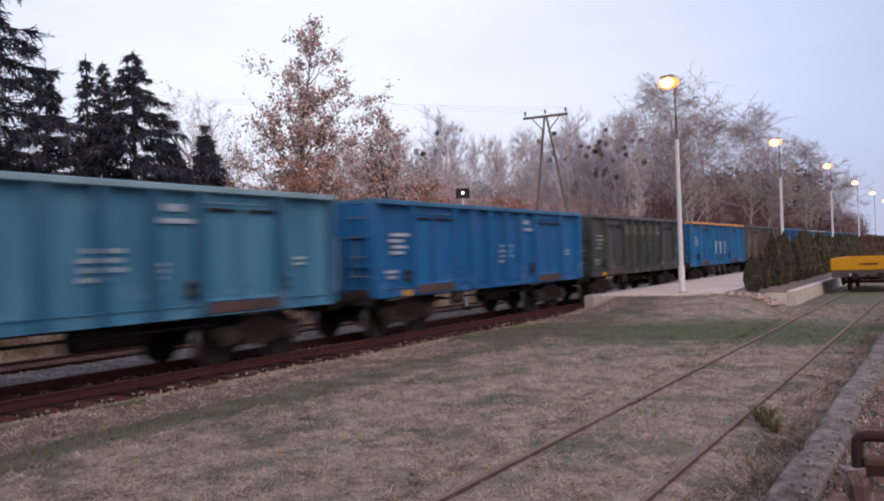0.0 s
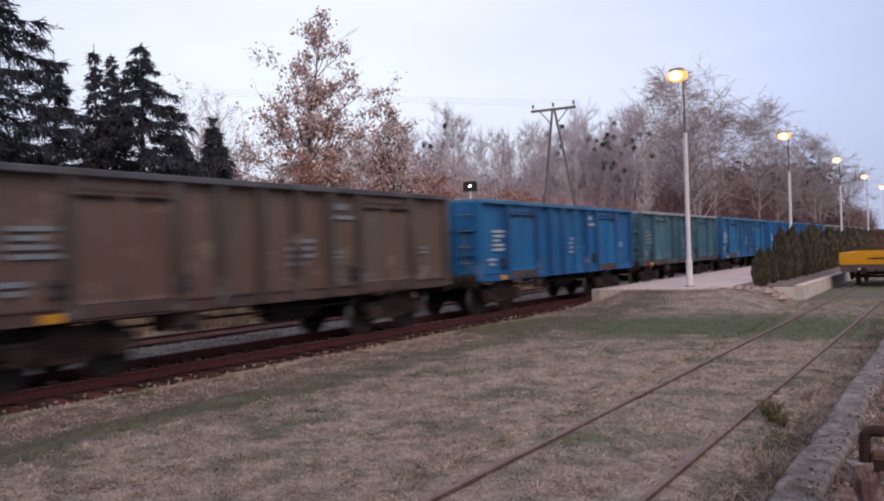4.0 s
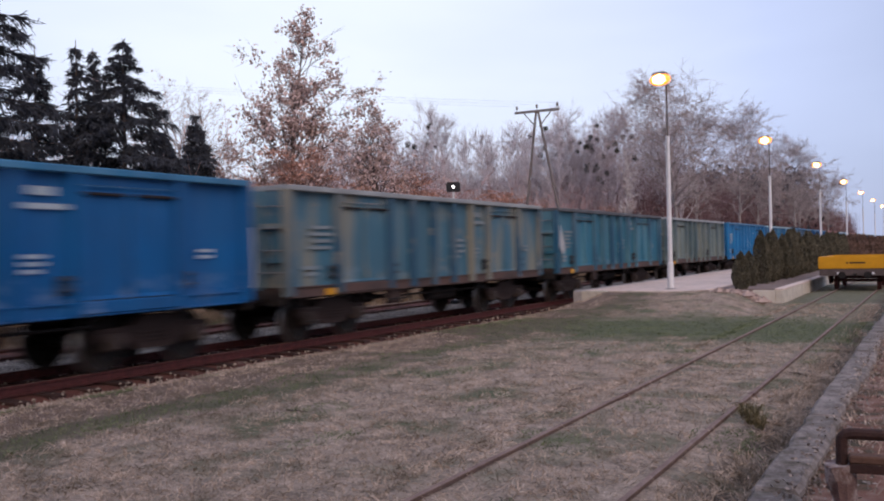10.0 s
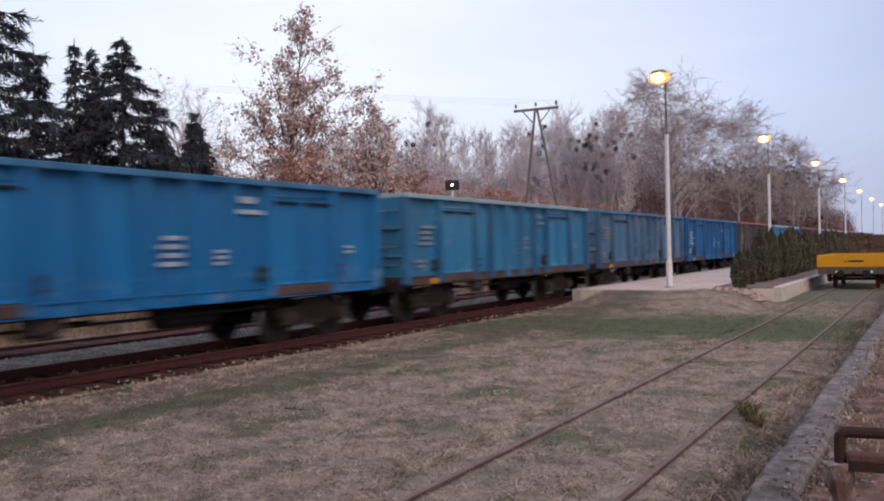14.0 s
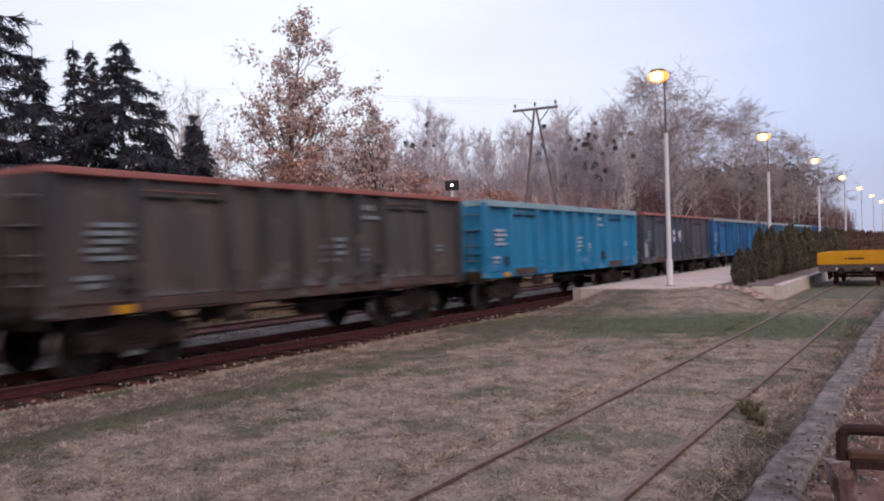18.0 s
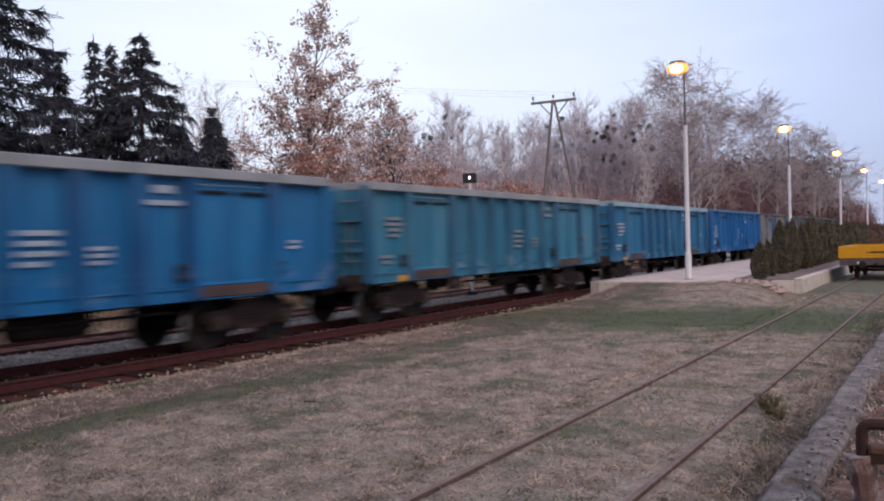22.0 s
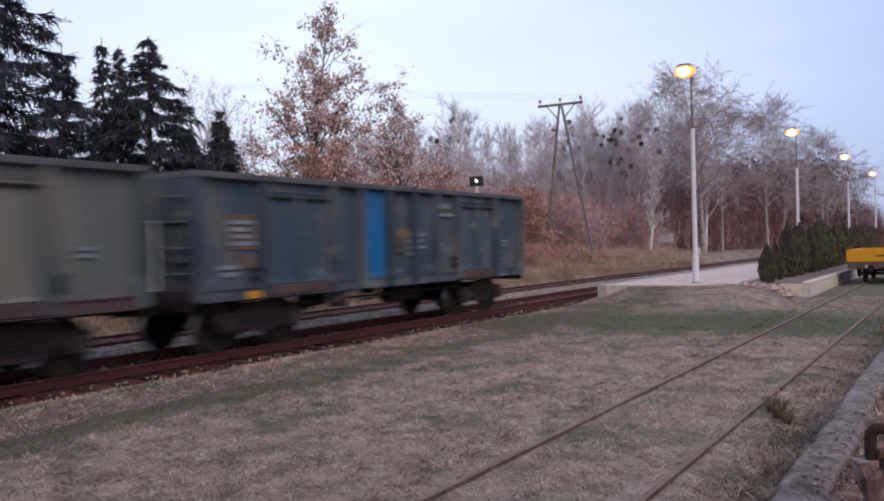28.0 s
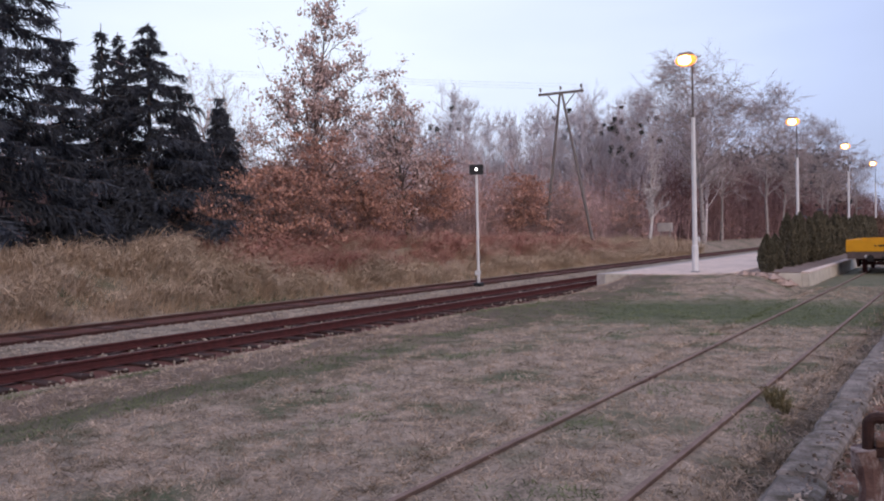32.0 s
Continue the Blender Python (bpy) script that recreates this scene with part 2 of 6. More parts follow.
def ground_mat():
    m = mat("dry_meadow", (0.475, 0.365, 0.288), (0.122, 0.094, 0.072), 0.95, 0, 3.6, 30, 1.0, lo=0.6, hi=0.93,
            stain=(0.50, 0.41, 0.335), stain_amt=0.42, stain_scale=0.8)
    nt = m.node_tree
    n, l = nt.nodes, nt.links
    bs = n["Principled BSDF"]
    for q in n:   # rougher, clumpier noise than the other materials have
        if q.type == "TEX_NOISE" and q.inputs["Scale"].default_value < 10:
            q.inputs["Detail"].default_value, q.inputs["Roughness"].default_value = 9.0, 0.78
    src = bs.inputs["Base Color"].links[0].from_socket
    tc = n.new("ShaderNodeTexCoord")
    sep = n.new("ShaderNodeSeparateXYZ")
    l.new(tc.outputs["Object"], sep.inputs[0])
    # green belt beside the track bed and before the platform, its edge broken by noise
    nz = n.new("ShaderNodeTexNoise")
    nz.inputs["Scale"].default_value, nz.inputs["Detail"].default_value = 0.55, 6.0
    l.new(tc.outputs["Object"], nz.inputs["Vector"])
    wob = n.new("ShaderNodeMath")
    wob.operation = "MULTIPLY_ADD"
    l.new(nz.outputs["Fac"], wob.inputs[0])
    wob.inputs[1].default_value = 3.0
    l.new(sep.outputs["X"], wob.inputs[2])
    def band(sock, c, w):
        a = n.new("ShaderNodeMath"); a.operation = "SUBTRACT"
        l.new(sock, a.inputs[0]); a.inputs[1].default_value = c
        b = n.new("ShaderNodeMath"); b.operation = "ABSOLUTE"
        l.new(a.outputs[0], b.inputs[0])
        r = n.new("ShaderNodeMapRange")
        r.inputs["From Min"].default_value, r.inputs["From Max"].default_value = w * 0.3, w
        r.inputs["To Min"].default_value, r.inputs["To Max"].default_value = 1, 0
        l.new(b.outputs[0], r.inputs["Value"])
        return r.outputs[0]
    belt = band(wob.outputs[0], -7.0, 1.25)
    wy = n.new("ShaderNodeMath"); wy.operation = "MULTIPLY_ADD"
    l.new(nz.outputs["Fac"], wy.inputs[0]); wy.inputs[1].default_value = 5.0
    l.new(sep.outputs["Y"], wy.inputs[2])
    front = band(wy.outputs[0], 22.9, 5.0)
    n8 = n.new("ShaderNodeTexNoise")
    n8.inputs["Scale"].default_value, n8.inputs["Detail"].default_value = 1.3, 5.0
    l.new(tc.outputs["Object"], n8.inputs["Vector"])
    r8 = n.new("ShaderNodeMapRange")
    r8.inputs["From Min"].default_value, r8.inputs["From Max"].default_value = 0.38, 0.56
    l.new(n8.outputs["Fac"], r8.inputs["Value"])
    bb = n.new("ShaderNodeMath"); bb.operation = "MULTIPLY"
    l.new(belt, bb.inputs[0]); l.new(r8.outputs[0], bb.inputs[1])
    belt = bb.outputs[0]
    mx0 = n.new("ShaderNodeMath"); mx0.operation = "MAXIMUM"
    l.new(belt, mx0.inputs[0]); l.new(front, mx0.inputs[1])
    # the siding is mossy too where the trolley stands
    east = n.new("ShaderNodeMapRange")
    east.inputs["From Min"].default_value, east.inputs["From Max"].default_value, east.inputs["To Max"].default_value = -4.9, -4.2, 0.8
    l.new(sep.outputs["X"], east.inputs["Value"])
    moss = n.new("ShaderNodeMath"); moss.operation = "MULTIPLY"
    l.new(band(wy.outputs[0], 35.0, 15.0), moss.inputs[0]); l.new(east.outputs[0], moss.inputs[1])
    mx = n.new("ShaderNodeMath"); mx.operation = "MAXIMUM"
    l.new(mx0.outputs[0], mx.inputs[0]); l.new(moss.outputs[0], mx.inputs[1])
    # and loose green patches
    n5 = n.new("ShaderNodeTexNoise")
    n5.inputs["Scale"].default_value, n5.inputs["Detail"].default_value = 0.8, 8.0
    l.new(tc.outputs["Object"], n5.inputs["Vector"])
    r5 = n.new("ShaderNodeMapRange")
    r5.inputs["From Min"].default_value, r5.inputs["From Max"].default_value = 0.495, 0.66
    l.new(n5.outputs["Fac"], r5.inputs["Value"])
    mx2 = n.new("ShaderNodeMath"); mx2.operation = "MAXIMUM"
    l.new(mx.outputs[0], mx2.inputs[0]); l.new(r5.outputs[0], mx2.inputs[1])
    sc = n.new("ShaderNodeMath"); sc.operation = "MULTIPLY"
    l.new(mx2.outputs[0], sc.inputs[0]); sc.inputs[1].default_value = 0.88
    mix = n.new("ShaderNodeMix"); mix.data_type = "RGBA"
    l.new(sc.outputs[0], mix.inputs[0]); l.new(src, mix.inputs[6])
    mix.inputs[7].default_value = (0.068, 0.088, 0.040, 1)
    # darker brown band of soil beside the track bed
    soil_band = band(wob.outputs[0], -8.9, 3.2)
    dm = n.new("ShaderNodeMath"); dm.operation = "MULTIPLY"
    l.new(soil_band, dm.inputs[0]); dm.inputs[1].default_value = 0.75
    mix3 = n.new("ShaderNodeMix"); mix3.data_type = "RGBA"
    l.new(dm.outputs[0], mix3.inputs[0]); l.new(mix.outputs[2], mix3.inputs[6])
    mix3.inputs[7].default_value = (0.135, 0.088, 0.07, 1)
    # dark grass and brown shadow beside the loading bank edge, painted into the ground
    kerb_shade = band(sep.outputs["X"], -1.35, 0.6)
    dk = n.new("ShaderNodeMath"); dk.operation = "MULTIPLY"
    l.new(kerb_shade, dk.inputs[0]); l.new(r8.outputs[0], dk.inputs[1])
    mix5 = n.new("ShaderNodeMix"); mix5.data_type = "RGBA"
    l.new(dk.outputs[0], mix5.inputs[0]); l.new(mix3.outputs[2], mix5.inputs[6])
    mix5.inputs[7].default_value = (0.085, 0.062, 0.045, 1)
    # reddish earth and moss on the loading bank
    earth = n.new("ShaderNodeMapRange")
    earth.inputs["From Min"].default_value, earth.inputs["From Max"].default_value = -0.95, -0.75
    l.new(sep.outputs["X"], earth.inputs["Value"])
    n9 = n.new("ShaderNodeTexNoise")
    n9.inputs["Scale"].default_value, n9.inputs["Detail"].default_value = 3.5, 9.0
    l.new(tc.outputs["Object"], n9.inputs["Vector"])
    r9 = n.new("ShaderNodeValToRGB")
    r9.color_ramp.elements[0].position, r9.color_ramp.elements[0].color = 0.38, (0.075, 0.06, 0.036, 1)
    r9.color_ramp.elements[1].position, r9.color_ramp.elements[1].color = 0.66, (0.30, 0.21, 0.17, 1)
    r9.color_ramp.elements.new(0.5).color = (0.19, 0.085, 0.058, 1)
    l.new(n9.outputs["Fac"], r9.inputs[0])
    mix4 = n.new("ShaderNodeMix"); mix4.data_type = "RGBA"
    l.new(earth.outputs[0], mix4.inputs[0]); l.new(mix5.outputs[2], mix4.inputs[6]); l.new(r9.outputs[0], mix4.inputs[7])
    l.new(mix4.outputs[2], bs.inputs["Base Color"])
    return m


M_GROUND = ground_mat()


def make_ground():
    xs = sorted({*np.round(np.arange(-26, 4.01, 0.3), 2), -2500, -900, -300, -120, -60, -45, -35, -30, 8, 15, 40, 150, 600, 2500,
                 -1.16, -1.14, -11.29, -11.31, -19.39, -19.41})
    ys = sorted({*np.round(np.arange(0, 46.01, 0.4), 2), *np.arange(48, 150, 3.0), -2500, -600, -150, -60, -30, -15, -8, -4, -2,
                 170, 200, 260, 400, 800, 1500, 2800})
    verts = [(x, y, ground_z(x, y) if -70 < x < 60 and -100 < y < 500 else ground_z(-60 if x < 0 else 5, 100) if x < -70 else 0.0) for y in ys for x in xs]
    w = len(xs)
    faces = [(j * w + i, j * w + i + 1, (j + 1) * w + i + 1, (j + 1) * w + i) for j in range(len(ys) - 1) for i in range(w - 1)]
    return tagged(pydata("ground", verts, faces, M_GROUND, smooth=True), "dry brown winter grass with mossy green patches", "ground", kind="structure")


make_ground()

# ballast bed under both main tracks
M_BALLAST = mat("ballast_stone", (0.33, 0.27, 0.215), (0.13, 0.102, 0.08), 0.95, 0, 3, 14, 1.0, lo=0.6, hi=0.92, stain=(0.12, 0.075, 0.065), stain_amt=0.5, stain_scale=0.7)
M_DIRTBALLAST = mat("rust_stained_ballast", (0.15, 0.055, 0.042), (0.085, 0.036, 0.03), 0.95, 0, 3, 22, 1.0, stain=(0.17, 0.12, 0.11), stain_amt=0.4, stain_scale=0.9)


def make_bed():
    prof = [(-19.6, -0.3), (-19.3, -0.22), (-18.9, -0.25), (-16.7, -0.26), (-16.3, -0.17), (-14.2, -0.17), (-13.8, -0.20),
            (-11.7, -0.20), (-11.3, -0.23), (-10.95, -0.36)]
    ys = [-40 + 0.5 * k for k in range(300)] + [112 + 8 * k for k in range(60)]
    verts = [(x + 0.05 * noise.noise((y, x, 1)), y, z + 0.03 * noise.noise((x * 2, y * 2, 5)) + 0.02 * noise.noise((x * 9, y * 9, 2))) for y in ys for x, z in prof]
    w = len(prof)
    faces = [(j * w + i, j * w + i + 1, (j + 1) * w + i + 1, (j + 1) * w + i) for j in range(len(ys) - 1) for i in range(w - 1)]
    ob = pydata("track_bed", verts, faces, [M_BALLAST, M_DIRTBALLAST])
    for p in ob.data.polygons:
        x = p.center.x
        p.material_index = 1 if (-13.85 < x < -11.33 or -18.8 < x < -16.75) else 0
    return tagged(ob, "pale crushed stone ballast, rust brown between rails", "track bed", kind="structure")


make_bed()
RAIL_PROF = [(-0.07, -0.16), (0.07, -0.16), (0.07, -0.148), (0.012, -0.13), (0.012, -0.045), (0.036, -0.035), (0.036, -0.004), (0.03, 0.0),
             (-0.03, 0.0), (-0.036, -0.004), (-0.036, -0.035), (-0.012, -0.045), (-0.012, -0.13), (-0.07, -0.148)]


def make_track(name, cx, z, label, y0=-40, y1=600, half=GAUGE / 2 + 0.036, thin=1.0):
    t = tagged(empty(name, pose(cx, 0, z)), label, "railway track", kind="structure")
    for sx in (-1, 1):
        bm = bmesh.new()
        prism(bm, [(sx * half + px * thin, pz) for px, pz in RAIL_PROF], y0, y1)
        for f in bm.faces:
            f.material_index = 1 if f.calc_center_median().z > -0.003 else 0
        part("rail", bm, [M_RAIL, M_RAILTOP], t)
    return t


TRACK1 = make_track("track_1", MAIN_X, 0.0, "rusty rails on dark timber sleepers, main line")
TRACK2 = make_track("track_2", LOOP_X, -0.17, "rusty rails of the second line beside the bank")
TRACK3 = make_track("track_3", SIDING_X, 0.0, "thin rusty rails of an overgrown siding in grass", y0=-20, y1=75, half=SIDING_HALF, thin=0.75)
M_LOOPRAIL = mat("dull_brown_rail", (0.115, 0.05, 0.042), (0.065, 0.032, 0.028), 0.8, 0.1, 6, 60, 0.3)
for o in TRACK2.children:
    o.data.materials[0] = o.data.materials[1] = M_LOOPRAIL
# one rust in two tones: shade painted on the sides, light on top
M_OLDWEB = mat("shaded_rusted_web", (0.17, 0.11, 0.09), (0.10, 0.065, 0.055), 0.85, 0.1, 5, 60, 0.3)
M_OLDRAIL = mat("lit_rusted_railhead", (0.31, 0.21, 0.175), (0.18, 0.115, 0.095), 0.8, 0.1, 5, 60, 0.3)
for o in TRACK3.children:
    o.data.materials[0], o.data.materials[1] = M_OLDWEB, M_OLDRAIL


# platform: slabs on a retaining edge
M_CREAM = mat("cream_concrete", (0.62, 0.56, 0.48), (0.46, 0.41, 0.35), 0.9, 0, 3, 40, 0.4, stain=(0.26, 0.22, 0.18), stain_amt=0.4)
def make_platform():
    t = tagged(empty("platform"), "low pale concrete station platform with paved top", "platform", kind="structure")
    part("platform_core", bbox(PLAT_X0 + 0.08, -5.6, PLAT_Y0 + 0.1, 180, -0.3, PLAT_Z - 0.07, 0), M_CONC, t)
    part("platform_core", bbox(-5.598, PLAT_X1 - 0.15, PLAT_Y0 + 2.25, 180, -0.3, PLAT_Z - 0.10, 0), M_CONC, t)
    for k in range(30):
        y = PLAT_Y0 + 5 * k
        part("edge_block", bbox(PLAT_X0, PLAT_X0 + 0.3, y + 0.008, y + 4.992, -0.25, PLAT_Z, 0.015), M_CONC, t)
        if k < 10:
            part("wall_block", bbox(PLAT_X1 - 0.22, PLAT_X1, y + 2.1 + 0.008, y + 2.1 + 4.992, -0.25, PLAT_Z - 0.06, 0.015), M_CREAM, t)
            part("coping", bbox(PLAT_X1 - 0.25, PLAT_X1 + 0.02, y + 2.1 + 0.01, y + 2.1 + 4.99, PLAT_Z - 0.056, PLAT_Z + 0.0, 0.01), M_PAVE, t)
    part("end_block", bbox(PLAT_X0 + 0.305, -9.9, PLAT_Y0, PLAT_Y0 + 0.25, -0.25, PLAT_Z, 0.015), M_CREAM, t)
    part("end_block", bbox(-5.45, PLAT_X1 - 0.225, PLAT_Y0 + 2.1, PLAT_Y0 + 2.3, -0.25, PLAT_Z - 0.065, 0.015), M_CREAM, t)
    return t


PLATFORM = make_platform()

# loading bank kerb beside the camera
M_KERB = mat("old_mossy_concrete", (0.31, 0.26, 0.235), (0.135, 0.11, 0.098), 0.95, 0, 6, 40, 1.0, lo=0.58, hi=0.92, stain=(0.085, 0.070, 0.050), stain_amt=0.62, stain_scale=3.2)
def make_kerb():
    t = tagged(empty("loading_bank_edge"), "cracked mossy concrete edge of an old loading bank", "kerb", kind="structure")
    y = -3.0
    r = random.Random(5)
    while y < 60:
        ln = 2.4 + r.random() * 0.8
        bm = bbox(-1.10 + r.uniform(-0.02, 0.02), -0.81 + r.uniform(-0.03, 0.03), y, y + ln - 0.015, -0.3, 0.245 + r.uniform(-0.012, 0.012), 0.03)
        bmesh.ops.subdivide_edges(bm, edges=[e for e in bm.edges if e.calc_length() > 1.0], cuts=14)
        for v in bm.verts:   # broken arrises
            k = noise.noise(v.co * 3.1) * 0.035 + noise.noise(v.co * 9.0) * 0.02
            v.co += Vector((k, 0, -abs(k) * 0.9))
        part("kerb_slab", bm, M_KERB, t)
        y += ln
    return t



make_kerb()
# unseen plain wall, added behind the camera to keep light off the near left
tagged(part("wall_south", bbox(-11.0, 18.0, -6.6, -6.2, -0.4, 8.0, 0.02), M_CONC, None), "unseen plain wall added to shade the near ground", "wall", kind="structure")

# ---- the freight train: open four-axle wagons ----
SPEED = 12.8206
WAGON_TOP, FLOOR_Z, SIDE_X = 3.28, 1.18, 1.37
WHEEL_R, PIVOT, AXLE = 0.46, 4.35, 0.9


def paint_mat(name, base, patch, patch_amt, rust_amt=0.35):
    """Faded wagon paint: bleached and repainted areas, paler runs near the rim, vertical streaks, rust scabs, dusty
    lower edge.
    """
    m = mat(name, base, tuple(min(1, c * 0.72 + 0.01) for c in base), 0.55, 0, 0.8, 14, 0.12, stain=patch, stain_amt=patch_amt, stain_scale=0.45, spec=0.2)
    nt = m.node_tree
    n, l = nt.nodes, nt.links
    bs = n["Principled BSDF"]
    src = bs.inputs["Base Color"].links[0].from_socket
    tc = n.new("ShaderNodeTexCoord")
    # streaks running down the sides
    mp = n.new("ShaderNodeMapping")
    mp.inputs["Scale"].default_value = (2.0, 5.0, 0.35)
    l.new(tc.outputs["Object"], mp.inputs["Vector"])
    oi = n.new("ShaderNodeObjectInfo")
    ad = n.new("ShaderNodeVectorMath")
    ad.operation = "ADD"
    l.new(mp.outputs[0], ad.inputs[0])
    cm = n.new("ShaderNodeCombineXYZ")
    ml = n.new("ShaderNodeMath"); ml.operation = "MULTIPLY"
    l.new(oi.outputs["Random"], ml.inputs[0]); ml.inputs[1].default_value = 40.0
    l.new(ml.outputs[0], cm.inputs["Y"])
    l.new(cm.outputs[0], ad.inputs[1])
    st = n.new("ShaderNodeTexNoise")
    st.inputs["Scale"].default_value, st.inputs["Detail"].default_value = 1.0, 6.0
    l.new(ad.outputs[0], st.inputs["Vector"])
    r1 = n.new("ShaderNodeMapRange")
    r1.inputs["From Min"].default_value, r1.inputs["From Max"].default_value = 0.42, 0.75
    r1.inputs["To Max"].default_value = 0.55
    l.new(st.outputs["Fac"], r1.inputs["Value"])
    mx = n.new("ShaderNodeMix"); mx.data_type = "RGBA"
    l.new(r1.outputs[0], mx.inputs[0]); l.new(src, mx.inputs[6])
    w = 0.12 + 0.9 * rust_amt
    grime = tuple((1 - w) * 0.7 * c + w * g for c, g in zip(base, (0.13, 0.11, 0.10)))
    mx.inputs[7].default_value = (*grime, 1)
    # rust scabs
    n6 = n.new("ShaderNodeTexNoise")
    n6.inputs["Scale"].default_value, n6.inputs["Detail"].default_value, n6.inputs["Roughness"].default_value = 2.6, 8.0, 0.7
    l.new(ad.outputs[0], n6.inputs["Vector"])
    r6 = n.new("ShaderNodeMapRange")
    r6.inputs["From Min"].default_value, r6.inputs["From Max"].default_value = 0.72 - 0.15 * rust_amt, 0.80 - 0.12 * rust_amt
    l.new(n6.outputs["Fac"], r6.inputs["Value"])
    m6 = n.new("ShaderNodeMix"); m6.data_type = "RGBA"
    l.new(r6.outputs[0], m6.inputs[0]); l.new(mx.outputs[2], m6.inputs[6])
    m6.inputs[7].default_value = (0.13, 0.065, 0.045, 1)
    # paler runs broken by noise, stronger towards the rim
    sp = n.new("ShaderNodeSeparateXYZ")
    l.new(tc.outputs["Object"], sp.inputs[0])
    rz = n.new("ShaderNodeMapRange")
    rz.inputs["From Min"].default_value, rz.inputs["From Max"].default_value = 1.9, 3.1
    l.new(sp.outputs["Z"], rz.inputs["Value"])
    n7 = n.new("ShaderNodeTexNoise")
    n7.inputs["Scale"].default_value, n7.inputs["Detail"].default_value = 0.8, 4.0
    l.new(ad.outputs[0], n7.inputs["Vector"])
    r7 = n.new("ShaderNodeMapRange")
    r7.inputs["From Min"].default_value, r7.inputs["From Max"].default_value, r7.inputs["To Max"].default_value = 0.42, 0.68, min(0.5, 0.12 + rust_amt)
    l.new(n7.outputs["Fac"], r7.inputs["Value"])
    mu = n.new("ShaderNodeMath"); mu.operation = "MULTIPLY"
    l.new(rz.outputs[0], mu.inputs[0]); l.new(r7.outputs[0], mu.inputs[1])
    m7 = n.new("ShaderNodeMix"); m7.data_type = "RGBA"
    l.new(mu.outputs[0], m7.inputs[0]); l.new(m6.outputs[2], m7.inputs[6])
    m7.inputs[7].default_value = (*[0.55 * c + 0.45 * g for c, g in zip(base, (0.30, 0.33, 0.36))], 1)
    # single bays faded or sooted apart from their neighbours, in upright fields
    mp8 = n.new("ShaderNodeMapping")
    mp8.inputs["Scale"].default_value = (0.6, 1.15, 0.22)
    l.new(tc.outputs["Object"], mp8.inputs["Vector"])
    ad8 = n.new("ShaderNodeVectorMath"); ad8.operation = "ADD"
    l.new(mp8.outputs[0], ad8.inputs[0]); l.new(cm.outputs[0], ad8.inputs[1])
    n8 = n.new("ShaderNodeTexNoise")
    n8.inputs["Scale"].default_value, n8.inputs["Detail"].default_value = 1.0, 3.0
    l.new(ad8.outputs[0], n8.inputs["Vector"])
    r8 = n.new("ShaderNodeMapRange")
    r8.inputs["From Min"].default_value, r8.inputs["From Max"].default_value = 0.50, 0.64
    r8.inputs["To Max"].default_value = min(0.8, 0.2 + 1.2 * rust_amt)
    l.new(n8.outputs["Fac"], r8.inputs["Value"])
    m8 = n.new("ShaderNodeMix"); m8.data_type = "RGBA"
    l.new(r8.outputs[0], m8.inputs[0]); l.new(m7.outputs[2], m8.inputs[6])
    m8.inputs[7].default_value = (*patch, 1)
    r9 = n.new("ShaderNodeMapRange")
    r9.inputs["From Min"].default_value, r9.inputs["From Max"].default_value = 0.51, 0.39
    r9.inputs["To Max"].default_value = min(0.75, 0.25 + 0.9 * rust_amt)
    l.new(n8.outputs["Fac"], r9.inputs["Value"])
    m9 = n.new("ShaderNodeMix"); m9.data_type = "RGBA"
    l.new(r9.outputs[0], m9.inputs[0]); l.new(m8.outputs[2], m9.inputs[6])
    m9.inputs[7].default_value = (*[0.62 * c + 0.06 * rust_amt for c in base], 1)
    # cream and tan blotches of scuffed primer on the worn wagons
    n10 = n.new("ShaderNodeTexNoise")
    n10.inputs["Scale"].default_value, n10.inputs["Detail"].default_value, n10.inputs["Roughness"].default_value = 1.5, 6.0, 0.6
    mp10 = n.new("ShaderNodeMapping")
    mp10.inputs["Scale"].default_value = (0.8, 0.8, 1.1)
    l.new(tc.outputs["Object"], mp10.inputs["Vector"])
    ad10 = n.new("ShaderNodeVectorMath"); ad10.operation = "ADD"
    l.new(mp10.outputs[0], ad10.inputs[0]); l.new(cm.outputs[0], ad10.inputs[1])
    l.new(ad10.outputs[0], n10.inputs["Vector"])
    r10 = n.new("ShaderNodeMapRange")
    r10.inputs["From Min"].default_value, r10.inputs["From Max"].default_value = 0.70 - 0.18 * rust_amt, 0.78 - 0.18 * rust_amt
    r10.inputs["To Max"].default_value = min(0.7, 1.3 * rust_amt)
    l.new(n10.outputs["Fac"], r10.inputs["Value"])
    m10 = n.new("ShaderNodeMix"); m10.data_type = "RGBA"
    l.new(r10.outputs[0], m10.inputs[0]); l.new(m9.outputs[2], m10.inputs[6])
    m10.inputs[7].default_value = (*[0.3 * c + 0.7 * g for c, g in zip(patch, (0.27, 0.22, 0.17))], 1)
    # pale scrapes along the bottom of the sheets
    n11 = n.new("ShaderNodeTexNoise")
    n11.inputs["Scale"].default_value, n11.inputs["Detail"].default_value, n11.inputs["Roughness"].default_value = 2.2, 5.0, 0.6
    l.new(ad10.outputs[0], n11.inputs["Vector"])
    r11 = n.new("ShaderNodeMapRange")
    r11.inputs["From Min"].default_value, r11.inputs["From Max"].default_value, r11.inputs["To Max"].default_value = 0.54, 0.64, 0.6
    l.new(n11.outputs["Fac"], r11.inputs["Value"])
    low = n.new("ShaderNodeMapRange")
    low.inputs["From Min"].default_value, low.inputs["From Max"].default_value = 1.62, 1.32
